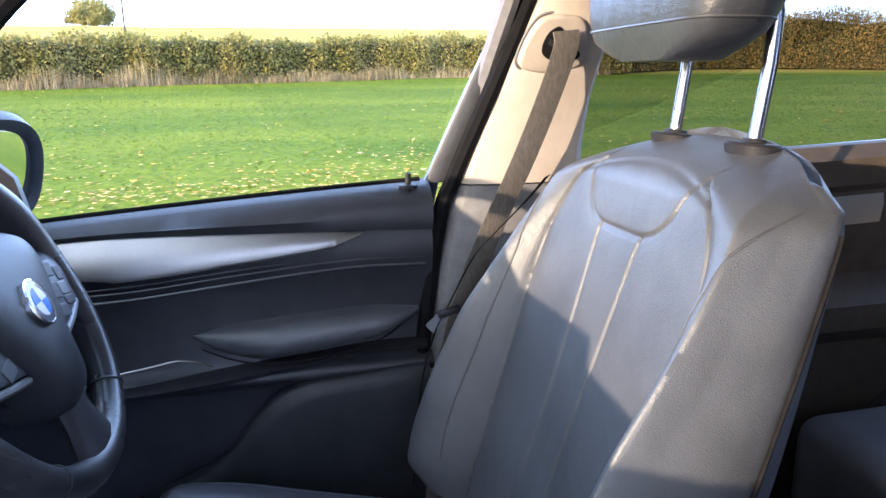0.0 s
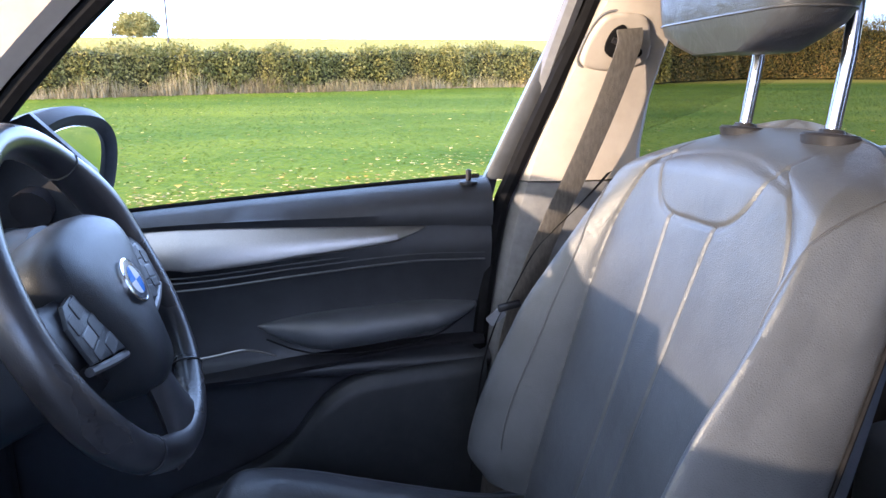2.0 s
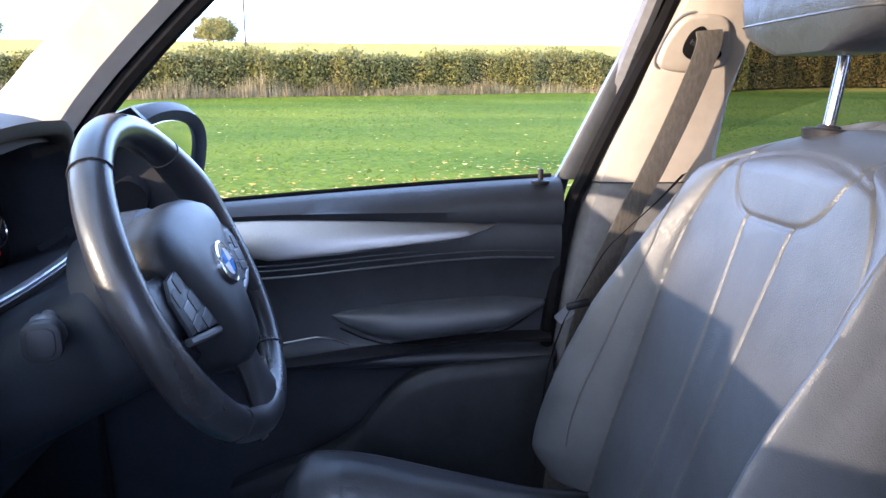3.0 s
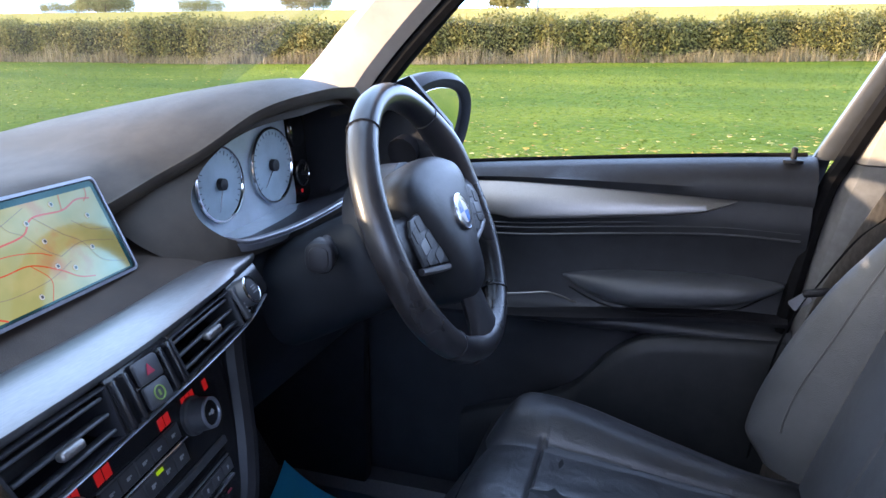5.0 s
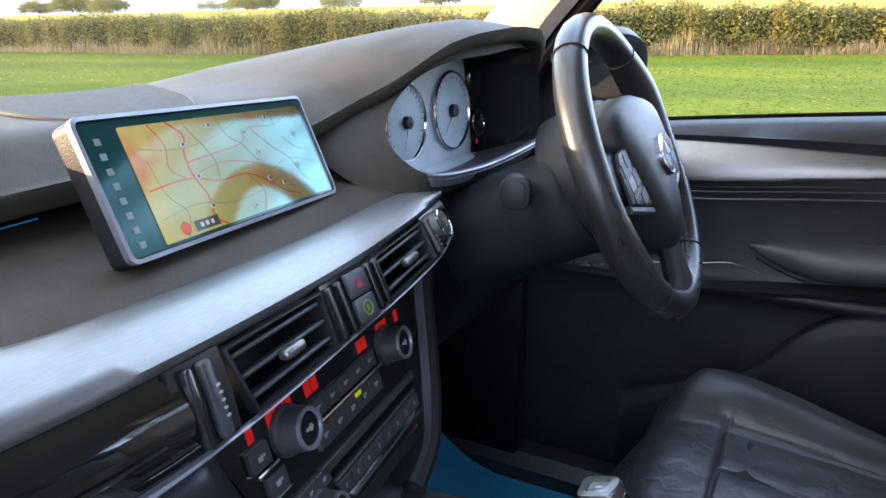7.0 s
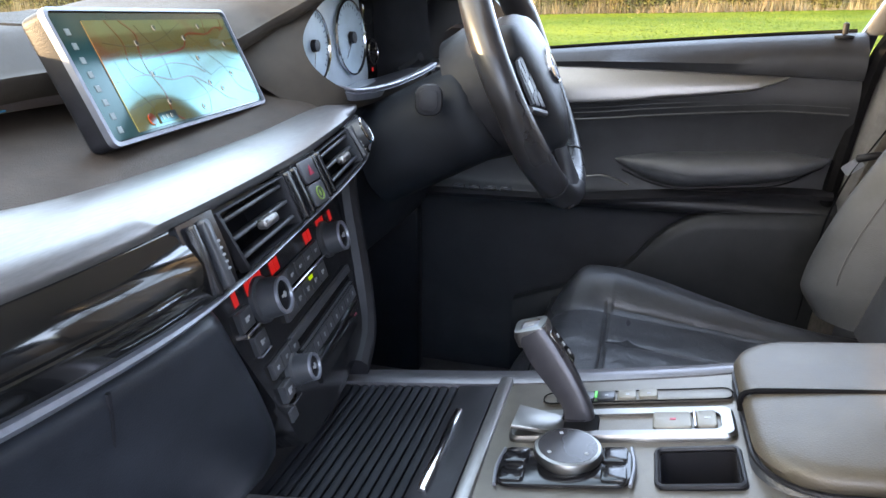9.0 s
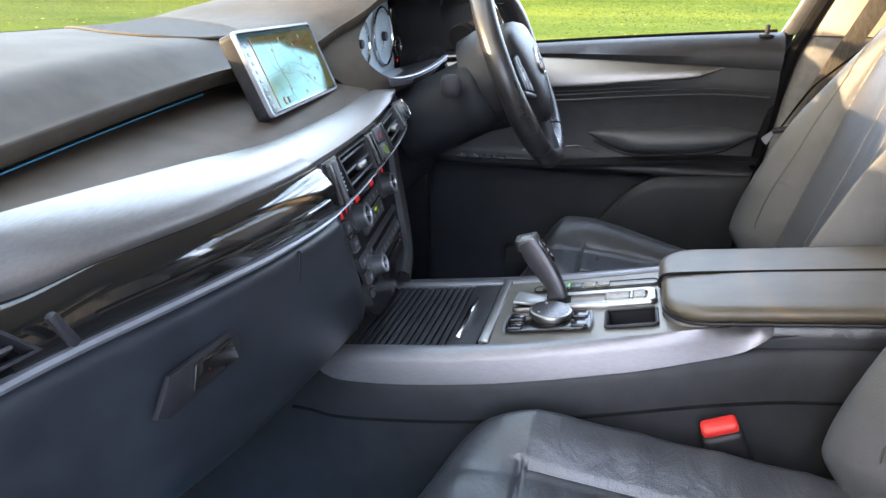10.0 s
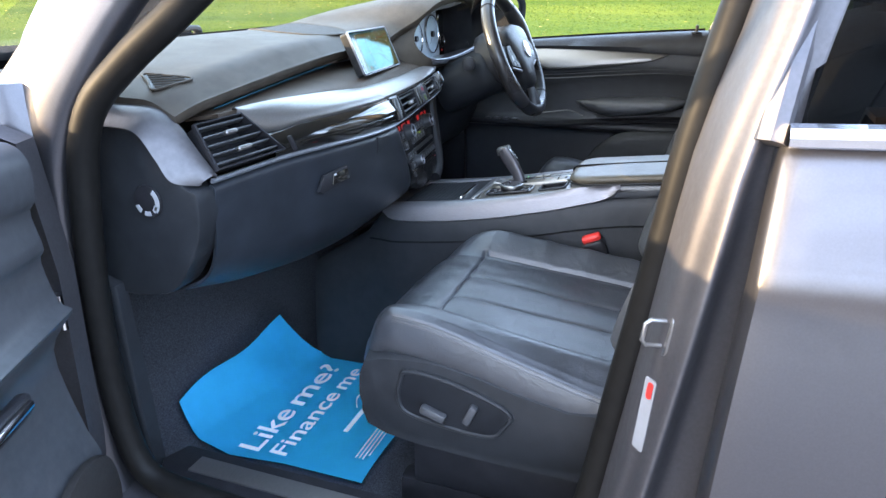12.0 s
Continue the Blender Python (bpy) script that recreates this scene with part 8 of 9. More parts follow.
def build_mat():
    t = thing("paper_floor_mat", (-0.36, 0.0, 0.376), "bright blue paper floor mat with white print, front end curled up", "floor mat")

    def mz(x, y):
        return 0.378 + 0.0015 * math.sin(x * 16 + y * 5)
    def curled():
        bm = bmesh.new()
        rows = []
        for i in range(33):
            u = i / 32
            x = -0.580 + 0.432 * u
            row = [Vector((x - 0.02 * (1 - u) * max(0, y / 0.18), y, mz(x, y) + 0.4 * max(0, y - 0.12))) for y in frange(-0.178 + 0.004 * math.sin(u * 7), 0.182 - 0.046 * u, 18)]
            for k in range(1, 13):
                f = k / 12
                row.append(Vector((row[18].x + (0.018 - 0.134 * u) * f, row[18].y + (0.062 - 0.004 * u) * f ** 0.8 + 0.004 * math.sin(u * 9), row[18].z + (0.070 + 0.080 * u + 0.008 * math.sin(u * 7)) * f ** 1.35)))
            rows.append(row)
        sheet(bm, rows, flip=True)
        bmesh.ops.solidify(bm, geom=bm.faces[:], thickness=0.0008)
        bmesh.ops.recalc_face_normals(bm, faces=bm.faces)
        return bm
    bm = curled()
    sheet_ob = part("sheet", bm, PAPER, t, sharp=80)
    for body, x, y, wide, size in (("Like", -0.566, 0.070, 0.155, 0.052), ("me?", -0.388, 0.070, 0.190, 0.052), ("Finance", -0.560, 0.008, 0.246, 0.041), ("me", -0.293, 0.008, 0.101, 0.041)):
        cu = bpy.data.curves.new("print", 'FONT')
        cu.body, cu.size, cu.extrude, cu.offset = body, 0.08, 0.0004, 0.0009
        cu.fill_mode = 'FRONT'
        tmp = new("print_tmp", cu)
        bpy.context.view_layer.update()
        me = bpy.data.meshes.new_from_object(tmp.evaluated_get(bpy.context.evaluated_depsgraph_get()))
        bpy.data.objects.remove(tmp)
        ob = new("printed_word", me)
        me.materials.clear()
        me.materials.append(WHITE_INK)
        x0, x1 = min(v.co.x for v in me.vertices), max(v.co.x for v in me.vertices)
        for v in me.vertices:
            px, py = x + (v.co.x - x0) * wide / (x1 - x0), y + v.co.y * size / 0.058
            v.co = Vector((px, py, mz(px, py) + 0.0024))
        ob.parent = sheet_ob
        tagged(ob, "white printed word")
    bm = bmesh.new()
    rbox(bm, (0.136, 0.0105, 0.0006), Matrix.Translation((-0.374, -0.070, mz(-0.37, -0.07) + 0.002)), 0)
    part("printed_logo_bar", bm, WHITE_INK, sheet_ob)
    bm = bmesh.new()
    tube(bm, catmull([(-0.35, -0.052, 0.381), (-0.32, -0.036, 0.381), (-0.29, -0.035, 0.381), (-0.285, -0.046, 0.381)], 12), 0.0014, 5)
    part("printed_swoosh", bm, WHITE_INK, sheet_ob)
    bm = bmesh.new()
    for k in range(4):
        rbox(bm, (0.19 - 0.03 * (k == 3), 0.0022, 0.0006), Matrix.Translation((-0.42, -0.132 - 0.008 * k, 0.3805)), 0)
    part("printed_small_lines", bm, WHITE_INK, sheet_ob)
    # driver's mat of the same paper
    t2 = thing("paper_floor_mat", (0.45, 0.0, 0.376), "bright blue paper floor mat curled up in the driver's footwell", "floor mat")
    bm = bmesh.new()
    rows = []
    for u in frange(0, 1, 30):
        x = 0.33 + 0.408 * u
        row = [Vector((x, y, 0.379 + 0.024 * max(0, (u - 0.75) / 0.25) ** 2 + 0.0015 * math.sin(y * 9 + u * 4))) for y in frange(-0.17, 0.10, 14)]
        for k in range(1, 13):
            f = k / 12
            row.append(Vector((x - 0.046 * u * f, row[14].y + (0.100 + 0.020 * u) * f ** 0.8, row[14].z + (0.025 + 0.078 * u ** 1.6) * f ** 1.3)))
        rows.append(row)
    sheet(bm, rows, flip=True)
    bmesh.ops.solidify(bm, geom=bm.faces[:], thickness=0.0008)
    bmesh.ops.recalc_face_normals(bm, faces=bm.faces)
    part("sheet", bm, PAPER, t2, sharp=80)


build_seat(0.372, 1, "front_seat", "black leather driver seat with headrest on chrome posts", 0.012, 0.02)
build_seat(-0.390, -1, "front_seat", "black leather front passenger seat with worn cushion")
build_rear_bench()
build_belt_buckle()
build_mat()


# ---- doors and mirrors ----
def window_pane(name, outline, parent, mat, label=""):
    bm = bmesh.new()
    vs = [bm.verts.new(p) for p in outline]
    bm.faces.new(vs)
    bmesh.ops.solidify(bm, geom=bm.faces[:], thickness=0.004)
    bmesh.ops.recalc_face_normals(bm, faces=bm.faces)
    g = part(name, bm, mat, parent, label)
    if mat is not TINT:
        g.visible_shadow = False
    return g


def belt_z(y):
    return key(y, [-1.9, -0.713, -0.2, 0.15], [1.215, 1.168, 1.134, 1.10])


def build_driver_door():
    t = thing("driver_door", (0.85, -0.25, 0.40), "closed driver's door with black leather card and aluminium inlay", "car door")
    # outer skin
    bm = bmesh.new()
    rows = []
    for y in frange(-0.74, 0.20, 10):
        rows.append([Vector((x, y, z)) for x, z in ((0.855, belt_z(y) + 0.0), (0.905, belt_z(y) - 0.06), (0.935, 0.95), (0.94, 0.7), (0.925, 0.5), (0.89, 0.38))])
    sheet(bm, rows)
    thicken(bm, 0.006)
    part("outer_skin", bm, PAINT, t)
    # belt pad
    bm = bmesh.new()
    rows = []
    for y in frange(-0.712, 0.16, 30):
        zt = belt_z(y)
        dz = key(y, [-0.71, -0.45, -0.2, 0.15], [0.074, 0.05, 0.027, 0.014])
        rows.append([Vector((x, y, z)) for x, z in ((0.845, zt - 0.002), (0.815, zt + 0.002), (0.795, zt - 0.006), (0.778, zt - 0.024), (0.772, zt - dz * 0.7), (0.778, zt - dz), (0.80, zt - dz - 0.004), (0.845, zt - dz - 0.004))])
    vs = sheet(bm, rows, wrap=True)
    cap(bm, vs[0], True)
    cap(bm, vs[-1])
    bmesh.ops.recalc_face_normals(bm, faces=bm.faces)
    part("belt_pad", bm, DOORCARD, t, "grained black upper pad", sharp=40)
    bm = bmesh.new()
    tube(bm, [(0.826, y, belt_z(y) + 0.004) for y in frange(-0.70, 0.12, 16)], 0.004, 6)
    part("glass_wiper", bm, RUBBER, t)
    # card
    bm = bmesh.new()
    rows = []
    for y in frange(-0.712, 0.18, 44):
        zt = belt_z(y) - key(y, [-0.71, -0.45, -0.2, 0.15], [0.074, 0.05, 0.027, 0.014])
        rear = 0.06 * max(0, (-0.60 - y) / 0.11)
        arch = key(y, [-0.7, -0.45, -0.25, -0.1, 0.05, 0.18], [0.80, 0.795, 0.735, 0.66, 0.63, 0.62])
        prof = [(0.792, zt), (0.786, zt - 0.04), (0.800, zt - 0.10), (0.806, 0.93), (0.802, 0.88), (0.782, 0.862), (0.788, 0.85), (0.815, 0.84), (0.822, 0.79), (0.822, 0.70), (0.816, 0.60), (0.80, 0.48), (0.82, 0.40)]
        rows.append(catmull([(x, y + 0.10 * max(0, 1.1 - z) * rear, z) for x, z in prof], 46))
    sheet(bm, rows)
    thicken(bm, 0.006)
    part("door_card", bm, DOORCARD, t, "black leather-look door card", sharp=60)
    # aluminium inlay
    bm = bmesh.new()
    top = catmull([(0.783, -0.60, 1.0965), (0.784, -0.575, 1.0972), (0.784, -0.53, 1.099), (0.785, -0.40, 1.104), (0.786, -0.24, 1.110), (0.786, -0.20, 1.111), (0.79, -0.05, 1.108), (0.796, 0.12, 1.095)], 40)
    low = catmull([(0.781, -0.598, 1.0945), (0.774, -0.565, 1.081), (0.770, -0.53, 1.0715), (0.767, -0.40, 1.057), (0.763, -0.24, 1.044), (0.764, -0.20, 1.047), (0.766, -0.05, 1.060), (0.776, 0.12, 1.062)], 40)
    rows = []
    for a, b in zip(top, low):
        n = Vector((-1, 0, 0.25))
        rows.append([a - n * 0.004, a + n * 0.002, a.lerp(b, 0.4) + n * 0.004, a.lerp(b, 0.9) + n * 0.0035, b, b - n * 0.012])
    sheet(bm, rows)
    bmesh.ops.recalc_face_normals(bm, faces=bm.faces)
    part("inlay", bm, SILVER, t, "satin aluminium inlay", sharp=60)
    bm = bmesh.new()
    for k, dz in enumerate((0.010, 0.018, 0.03)):
        tube(bm, [Vector((0.783 - 0.001 * k, y, key(y, [-0.70, -0.58, -0.4, -0.23, 0.0], [1.066, 1.068, 1.055, 1.040, 1.036]) - dz)) for y in frange(-0.70, 0.0, 30)], 0.0013 if k < 2 else 0.002, 5)
    part("stitched_seam", bm, BUTTON, t, "double stitched seam")
    # armrest
    bm = bmesh.new()
    rows = []
    for f in frange(0, 1, 30):
        y = -0.316 - 0.372 * f
        fat = max(0.05, math.sin(min(1, f / 0.4) * math.pi / 2) ** 0.8 * (1 if f < 0.8 else math.cos((f - 0.8) / 0.2 * 1.25)))
        zt = key(y, [-0.69, -0.604, -0.5, -0.415, -0.369, -0.317], [0.958, 0.966, 0.961, 0.955, 0.949, 0.938])
        zb = key(y, [-0.69, -0.67, -0.611, -0.511, -0.42, -0.352, -0.316], [0.950, 0.94, 0.916, 0.899, 0.895, 0.916, 0.936])
        zc, hh = (zt + zb) / 2, max(0.002, (zt - zb) / 2)
        rows.append([Vector((0.805 - 0.055 * fat * max(0, math.cos(a)) ** 0.7 + 0.02 * max(0, -math.cos(a)), y, zc + hh * math.copysign(abs(math.sin(a)) ** 0.8, math.sin(a)))) for a in [2 * math.pi * k / 22 for k in range(22)]])
    vs = sheet(bm, rows, wrap=True)
    cap(bm, vs[0], True)
    cap(bm, vs[-1])
    bmesh.ops.recalc_face_normals(bm, faces=bm.faces)
    ar = part("armrest", bm, LEATHER, t, "padded leather armrest", sharp=60)
    bm = bmesh.new()
    tube(bm, catmull([(0.778, -0.335, 0.921), (0.764, -0.38, 0.905), (0.757, -0.43, 0.896), (0.756, -0.52, 0.898), (0.760, -0.61, 0.914), (0.785, -0.675, 0.944)], 24), 0.0016, 5)
    part("armrest_seam", bm, RUBBER, ar)
    # pull strip with window switches, running on behind under the armrest
    bm = bmesh.new()
    rows = []
    for y in frange(-0.70, 0.12, 30):
        z = key(y, [-0.70, -0.6, -0.423, -0.246, -0.1, 0.12], [0.890, 0.889, 0.873, 0.858, 0.855, 0.853])
        in_ = 0.018 * min(1, max(0, (-0.36 - y) / 0.2))
        rows.append([Vector((x + in_, y, z + b)) for x, b in ((0.815, 0.014), (0.768, 0.010), (0.757, 0.004), (0.760, -0.004), (0.80, -0.012), (0.815, -0.012))])
    vs = sheet(bm, rows, wrap=True)
    cap(bm, vs[0], True)
    cap(bm, vs[-1])
    bmesh.ops.recalc_face_normals(bm, faces=bm.faces)
    ps = part("switch_ledge", bm, PLASTIC, t)
    for k in range(4):
        bm = bmesh.new()
        rbox(bm, (0.018, 0.022, 0.006), Matrix.Translation((0.775, -0.02 - 0.032 * k, 0.8685)), 0.002)
        part("window_switch", bm, BUTTON, ps)
        bm = bmesh.new()
        rbox(bm, (0.005, 0.007, 0.001), Matrix.Translation((0.775, -0.02 - 0.032 * k, 0.872)), 0)
        part("legend", bm, WHITE_MARK, ps)
    bm = bmesh.new()
    tube(bm, catmull([(0.764, -0.17, 0.893), (0.765, -0.244, 0.902), (0.765, -0.29, 0.9095), (0.765, -0.304, 0.9095), (0.766, -0.324, 0.905), (0.770, -0.350, 0.894)], 24), 0.0018, 6)
    part("bright_line", bm, SILVER, t)
    # lock pin
    bm = bmesh.new()
    lathe(bm, [(0.011, -0.004), (0.011, 0.001), (0.008, 0.0025), (0.0035, 0.003), (0.0035, 0.02), (0.001, 0.022)], Matrix.Translation((0.800, -0.676, belt_z(-0.676) - 0.002)) @ Matrix.Scale(1.4, 4, (0, 1, 0)), 16)
    part("lock_pin", bm, PLASTIC, t, "small black lock pin")
    # lower pocket face, its mouth open in front
    bm = bmesh.new()
    rows = []
    for f in frange(0, 1, 40):
        y = -0.70 + 0.56 * f
        zt = key(y, [-0.70, -0.60, -0.49, -0.44, -0.40, -0.36, -0.30, -0.19, -0.14], [0.864, 0.859, 0.848, 0.824, 0.787, 0.737, 0.700, 0.660, 0.640])
        rows.append([Vector((x, y, z)) for x, z in ((0.80, zt - 0.004), (0.768, zt), (0.762, zt - 0.004), (0.757, zt - 0.03), (0.750, 0.60), (0.752, 0.50), (0.775, 0.43))])
    sheet(bm, rows)
    thicken(bm, 0.004)
    part("door_pocket", bm, PLASTIC_GREY, t, "grey moulded door pocket", sharp=50)
    # frame and glass
    fr = catmull([(0.86, 0.17, 1.13), (0.808, 0.015, 1.298), (0.738, -0.155, 1.452), (0.672, -0.32, 1.575), (0.65, -0.5, 1.61), (0.655, -0.74, 1.618)], 24)
    bm = bmesh.new()
    tube(bm, fr, 0.02, 8)
    part("window_frame", bm, RUBBER, t)
    bm = bmesh.new()
    edge = catmull([(0.818, -0.709, 1.165), (0.793, -0.768, 1.30), (0.768, -0.810, 1.40), (0.735, -0.838, 1.48), (0.665, -0.855, 1.60)], 20)
    rows = []
    for p in edge:
        rows.append([p + Vector((x, y, 0)) for x, y in ((0.016, 0.002), (0.003, 0.002), (0.0, -0.003), (-0.003, -0.018), (0.0, -0.036), (0.016, -0.038))])
    vs = sheet(bm, rows, wrap=True)
    cap(bm, vs[0], True)
    cap(bm, vs[-1])
    bmesh.ops.recalc_face_normals(bm, faces=bm.faces)
    part("rear_frame", bm, BUTTON, t)
    window_pane("glass", [Vector((0.83, 0.1, 1.11)), Vector((0.838, -0.72, 1.16)), Vector((0.66, -0.80, 1.60)), Vector((0.66, -0.42, 1.605)), Vector((0.735, -0.155, 1.45))], t, GLASS, "clear side glass")
    # corner sail panel
    bm = bmesh.new()
    slab(bm, [(0.20, 1.10), (-0.115, 1.13), (-0.10, 1.20), (-0.02, 1.285), (0.05, 1.255), (0.16, 1.17)], 0.02, basis((0.80, 0, 0), (0, 1, 0), (0, 0, 1)), 0.004)
    part("sail_panel", bm, PLASTIC, t, "black mirror sail panel")


def build_mirror(s, name, base, label):
    t = thing(name, base, label, "wing mirror")
    B = Vector(base)
    M = Matrix.Translation(B + Vector((s * 0.078, 0.004, -0.003))) @ pose(0, 0, 0, 102, 0, -s * 27) @ Matrix.Diagonal((0.77, 1.08, 0.8, 1))
    # local x right, y up, z to the rear
    out = ring_smooth([(-0.115 * s, -0.04, 0), (-0.105 * s, 0.055, 0), (-0.03 * s, 0.085, 0), (0.07 * s, 0.078, 0), (0.118 * s, 0.035, 0), (0.112 * s, -0.045, 0), (0.05 * s, -0.08, 0), (-0.07 * s, -0.078, 0)], 40)
    bm = bmesh.new()
    rows = []
    for sc, z in ((0.76, 0.006), (0.82, 0.018), (0.98, 0.02), (1.08, -0.01), (0.98, -0.05), (0.82, -0.09), (0.45, -0.115), (0.1, -0.12)):
        rows.append([M @ Vector((p.x * sc, p.y * sc, z)) for p in out])
    vs = sheet(bm, rows, wrap=True)
    cap(bm, vs[-1])
    bmesh.ops.recalc_face_normals(bm, faces=bm.faces)
    part("shell", bm, PLASTIC, t, "dark mirror shell", sharp=60)
    bm = bmesh.new()
    slab(bm, [(p.x * 0.775, p.y * 0.775) for p in out], 0.004, M @ Matrix.Translation((0, 0, 0.006)), 0.001)
    part("mirror_glass", bm, MIRROR, t, "reflecting mirror glass")
    bm = bmesh.new()
    tube(bm, [B + Vector((-s * 0.06, 0.02, -0.05)), B + Vector((s * 0.0, 0.015, -0.03)), B + Vector((s * 0.05, -0.01, 0.0))], [0.03, 0.026, 0.022], 12)
    part("arm", bm, PLASTIC, t)


def build_rear_doors():
    for s, label in ((-1, "closed rear passenger door in metallic grey with dark glass and chrome strip"), (1, "closed rear door behind the driver with black card")):
        t = thing("rear_door", (s * 0.9, -1.2, 0.4), label, "car door", "rear doors")
        bm = bmesh.new()
        rows = []
        for y in [-0.783, -0.787, -0.792, -0.805] + frange(-0.83, -1.76, 30):
            zb = belt_z(y) - 0.02
            lead = {-0.783: 0.03, -0.787: 0.008, -0.792: 0.002}.get(y, 0.0)
            prof = [(0.862, zb), (0.878, zb - 0.025), (0.902, zb - 0.09), (0.912, zb - 0.125), (0.914, zb - 0.16), (0.930, 0.86), (0.940, 0.70), (0.932, 0.52), (0.90, 0.38)]
            rows.append(catmull([(s * (x - lead), y + 0.072 * min(0.4, max(0, 1.15 - z)) * max(0, 1 + (y + 0.775) / 0.4), z) for x, z in prof], 32))
        sheet(bm, rows)
        thicken(bm, 0.012)
        part("outer_skin", bm, PAINT, t, sharp=40)
        bm = bmesh.new()
        tube(bm, [(s * 0.872, y, belt_z(y) - 0.012) for y in frange(-0.79, -1.78, 10)], 0.0115, 8)
        part("chrome_strip", bm, CHROME, t, "chrome strip under the window")
        window_pane("glass", [Vector((s * 0.855, -0.80, 1.165)), Vector((s * 0.855, -1.75, 1.20)), Vector((s * 0.70, -1.85, 1.56)), Vector((s * 0.665, -0.86, 1.60))], t, PRIVACY_DARK if s < 0 else PRIVACY, "dark privacy glass")
        bm = bmesh.new()
        tube(bm, catmull([(s * 0.862, -0.775, 1.15), (s * 0.80, -0.80, 1.32), (s * 0.73, -0.835, 1.48), (s * 0.665, -0.86, 1.61)], 14), 0.016, 8)
        part("front_frame", bm, PAINT_DARK if s < 0 else GREYTRIM, t)
        bm = bmesh.new()
        tube(bm, catmull([(s * 0.665, -0.86, 1.615), (s * 0.67, -1.3, 1.625), (s * 0.70, -1.85, 1.57), (s * 0.80, -1.86, 1.36), (s * 0.86, -1.78, 1.19)], 18), 0.016, 8)
        part("window_frame", bm, RUBBER, t)
        bm = bmesh.new()
        rows = []
        for y in frange(-0.86, -1.78, 12):
            zt = belt_z(y)
            rows.append([Vector((s * x, y, z)) for x, z in ((0.848, zt + 0.002), (0.80, zt + 0.004), (0.775, zt - 0.02), (0.775, zt - 0.07), (0.79, zt - 0.085), (0.78, zt - 0.15), (0.80, 0.95), (0.74, 0.90), (0.74, 0.85), (0.80, 0.8), (0.78, 0.5), (0.80, 0.42))])
        sheet(bm, rows)
        thicken(bm, 0.006)
        part("door_card", bm, DASH, t, "black rear door card", sharp=40)
        bm = bmesh.new()
        rows = [[Vector((s * 0.776, y, belt_z(y) - 0.09)), Vector((s * 0.772, y, belt_z(y) - 0.11)), Vector((s * 0.776, y, belt_z(y) - 0.145))] for y in frange(-0.9, -1.6, 8)]
        sheet(bm, rows)
        thicken(bm, 0.005)
        part("inlay", bm, SILVER, t)


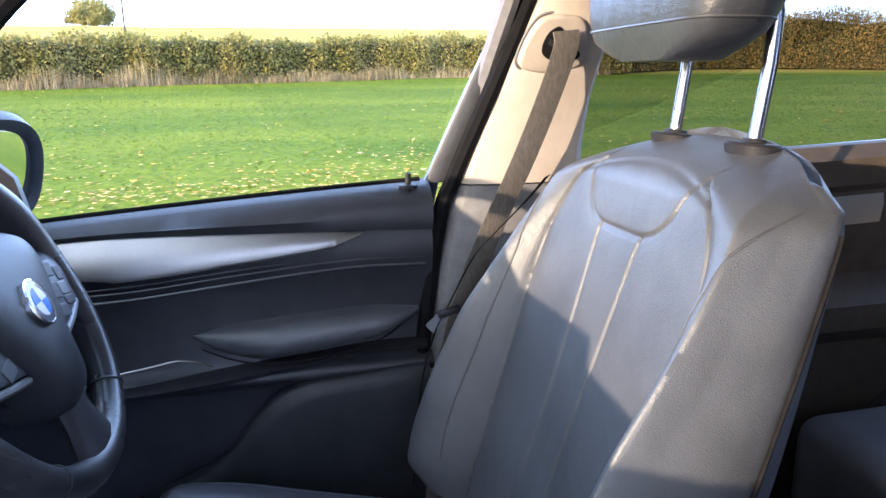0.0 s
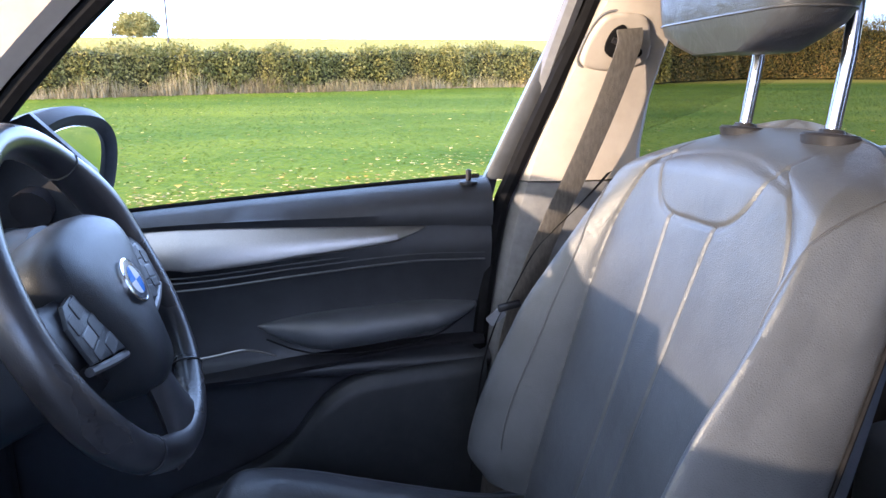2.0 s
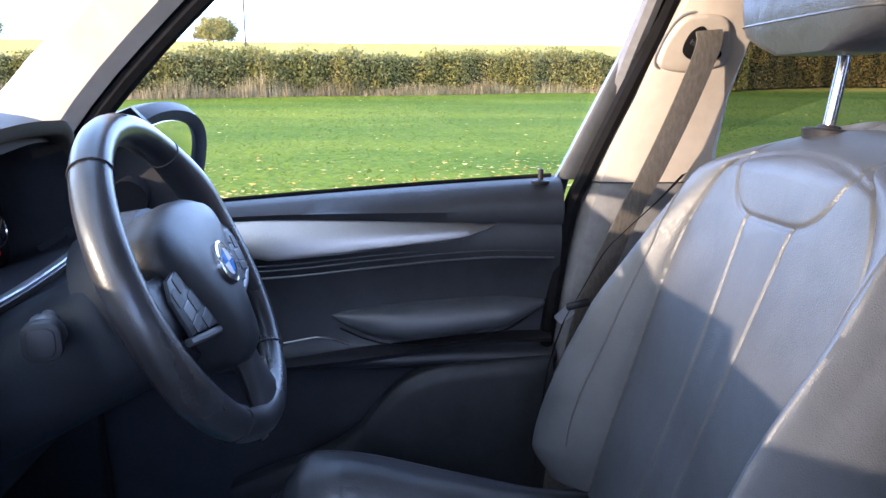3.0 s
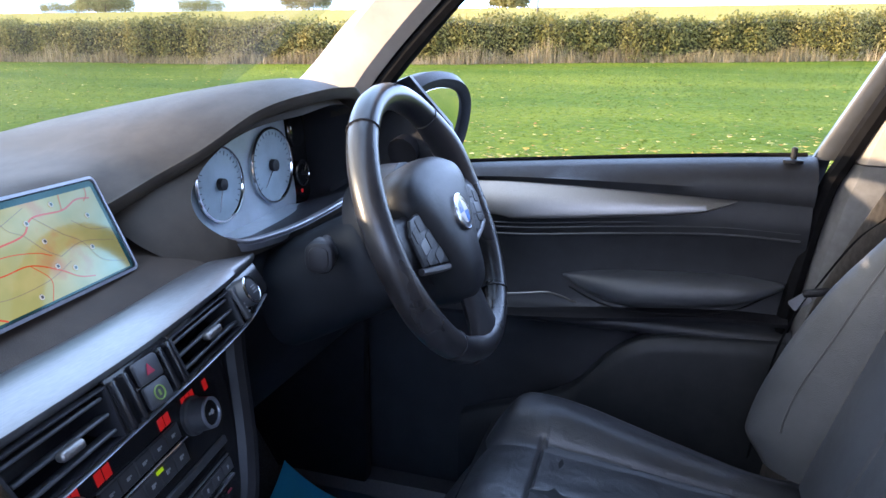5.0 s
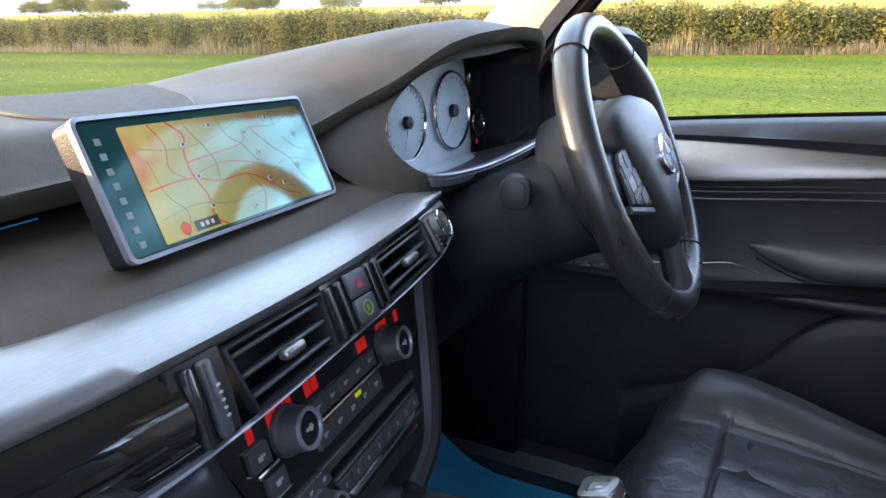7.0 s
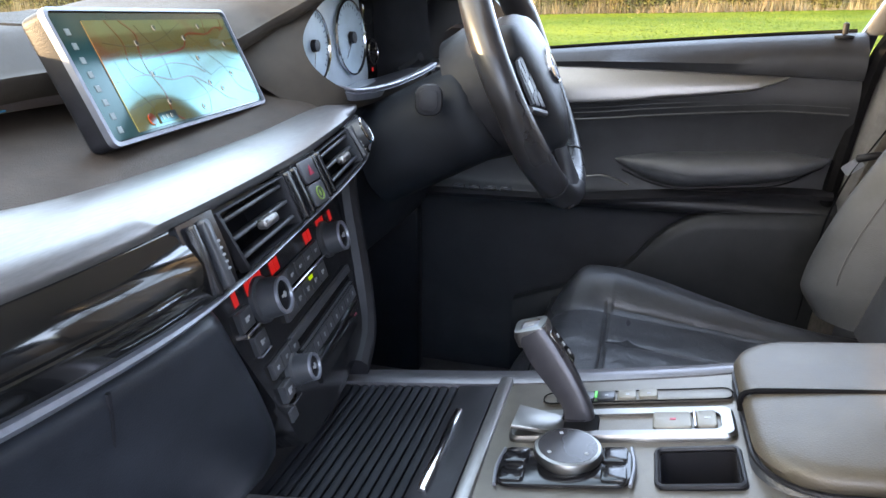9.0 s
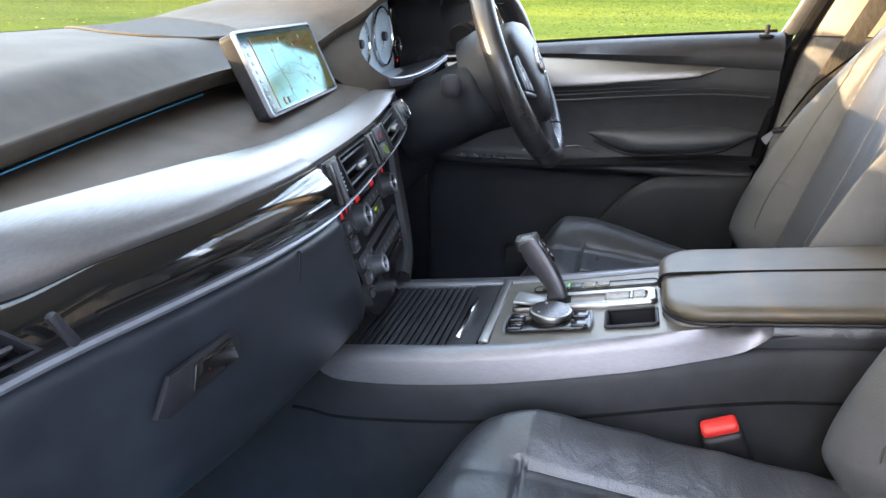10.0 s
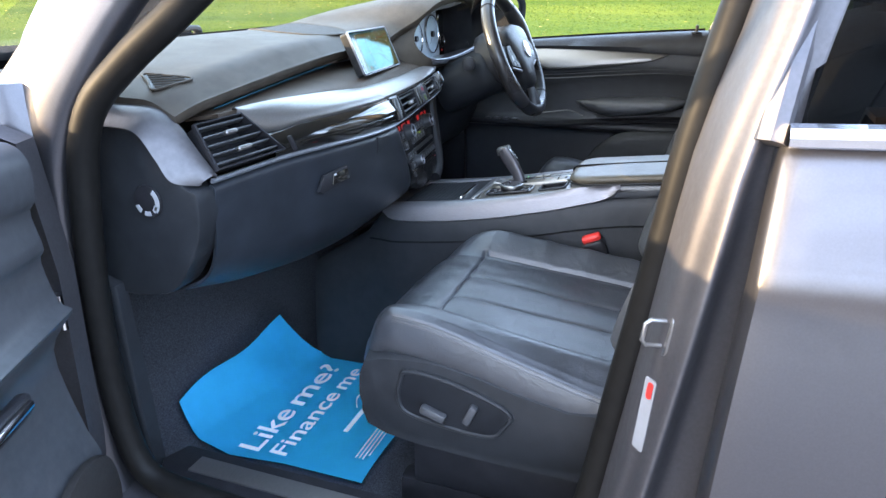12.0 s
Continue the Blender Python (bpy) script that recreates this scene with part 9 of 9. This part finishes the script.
def build_open_door():
    hinge = Vector((-0.885, 0.235, 0))
    t = thing("passenger_door", (-0.9, 0.22, 0.5), "wide open front passenger door with black card", "car door")
    # closed-door coordinates: u runs from the hinge to the rear, w inwards; turned out about the hinge
    A = Matrix.Translation(hinge) @ Matrix.Rotation(radians(-66), 4, 'Z')

    def W(u, w, z):
        return A @ Vector((w, -u, z))
    bm = bmesh.new()
    rows = []
    for u in frange(0.03, 0.99, 12):
        zb = belt_z(0.235 - u)
        rows.append([W(u, w, z) for w, z in ((0.03, zb), (-0.02, zb - 0.06), (-0.05, 0.95), (-0.055, 0.7), (-0.04, 0.5), (-0.005, 0.38))])
    sheet(bm, rows)
    thicken(bm, 0.006)
    part("outer_skin", bm, PAINT, t)
    bm = bmesh.new()
    vs = [W(0.0, w, z) for w, z in ((0.03, 1.11), (-0.02, 1.05), (-0.05, 0.95), (-0.055, 0.7), (-0.04, 0.5), (-0.005, 0.38), (0.07, 0.40), (0.09, 0.6), (0.095, 0.9), (0.075, 1.09))]
    rows = [[p for p in vs], [p + (W(0.05, 0, 0) - W(0, 0, 0)) for p in vs]]
    q = sheet(bm, rows, wrap=True)
    cap(bm, q[0], True)
    bmesh.ops.recalc_face_normals(bm, faces=bm.faces)
    part("shut_face", bm, PAINT_DARK, t)
    bm = bmesh.new()
    rows = []
    for u in frange(0.075, 0.95, 30):
        zt = belt_z(0.235 - u)
        prof = [(0.035, zt), (0.08, zt - 0.004), (0.10, zt - 0.03), (0.098, zt - 0.08), (0.088, zt - 0.1), (0.096, zt - 0.15), (0.088, 0.93), (0.10, 0.87), (0.118, 0.855), (0.10, 0.83), (0.078, 0.78), (0.10, 0.66), (0.118, 0.60), (0.115, 0.48), (0.07, 0.40)]
        rows.append(catmull([W(u, w, z) for w, z in prof], 44))
    sheet(bm, rows)
    thicken(bm, 0.006)
    part("door_card", bm, BUTTON, t, "black door card", sharp=60)
    bm = bmesh.new()
    m = A @ basis((0.118, -0.16, 0.57), (0, -1, 0), (0, 0, 1))
    m = m if (m.to_3x3() @ Vector((0, 0, 1))).dot(A.to_3x3() @ Vector((1, 0, 0))) > 0 else m @ Matrix.Scale(-1, 4, (0, 0, 1))
    pts = ring_smooth([(-0.09, -0.07, 0), (-0.085, 0.03, 0), (0.0, 0.07, 0), (0.09, 0.045, 0), (0.11, -0.03, 0), (0.06, -0.08, 0)], 32)
    slab(bm, [(p.x, p.y) for p in pts], 0.012, m, 0.005)
    part("door_speaker", bm, SPEAKER, t, "door speaker cover")
    bm = bmesh.new()
    rows = []
    for u in frange(0.28, 0.75, 20):
        zt = belt_z(0.235 - u) - 0.085
        h = 0.045 * math.sin(min(1, (0.75 - u) / 0.4) * 1.57)
        rows.append([W(u, 0.097, zt), W(u, 0.108, zt - h * 0.4), W(u, 0.098, zt - h - 0.004)])
    sheet(bm, rows)
    thicken(bm, 0.004)
    part("inlay", bm, SILVER, t, "satin aluminium inlay")
    bm = bmesh.new()
    rbox(bm, (0.02, 0.13, 0.03), A @ Matrix.Translation((0.115, -0.29, 0.80)), 0.008)
    hd = part("pull_handle", bm, PLASTIC, t)
    bm = bmesh.new()
    rbox(bm, (0.012, 0.10, 0.012), A @ Matrix.Translation((0.128, -0.29, 0.806)), 0.004)
    part("handle_insert", bm, CHROME, hd)
    bm = bmesh.new()
    tube(bm, [W(0.15, 0.03, 1.11), W(0.24, 0.07, 1.21), W(0.40, 0.15, 1.38), W(0.55, 0.22, 1.56), W(0.72, 0.23, 1.6), W(0.96, 0.22, 1.6), W(0.98, 0.05, 1.17)], 0.018, 8)
    part("window_frame", bm, PAINT, t)
    window_pane("glass", [W(0.16, 0.035, 1.11), W(0.97, 0.04, 1.16), W(0.955, 0.215, 1.59), W(0.72, 0.225, 1.59), W(0.55, 0.205, 1.54), W(0.40, 0.145, 1.37)], t, GLASS, "clear side glass")
    # hinge and check strap
    h = thing("door_hinge", (-0.86, 0.2, 0.82), "bright metal door hinge and check strap", "hinge")
    bm = bmesh.new()
    rbox(bm, (0.04, 0.035, 0.040), Matrix.Translation((-0.868, 0.168, 0.832)), 0.006)
    lathe(bm, [(0.010, -0.028), (0.010, 0.028)], Matrix.Translation((-0.880, 0.152, 0.832)), 14)
    part("hinge_leaf", bm, CHROME, h)
    bm = bmesh.new()
    rbox(bm, (0.05, 0.05, 0.045), Matrix.Translation((-0.872, 0.20, 0.52)), 0.006)
    part("lower_leaf", bm, PAINT_DARK, h)


build_driver_door()
build_mirror(1, "wing_mirror", (0.845, -0.03, 1.195), "dark wing mirror outside the driver's window")
build_rear_doors()
build_open_door()
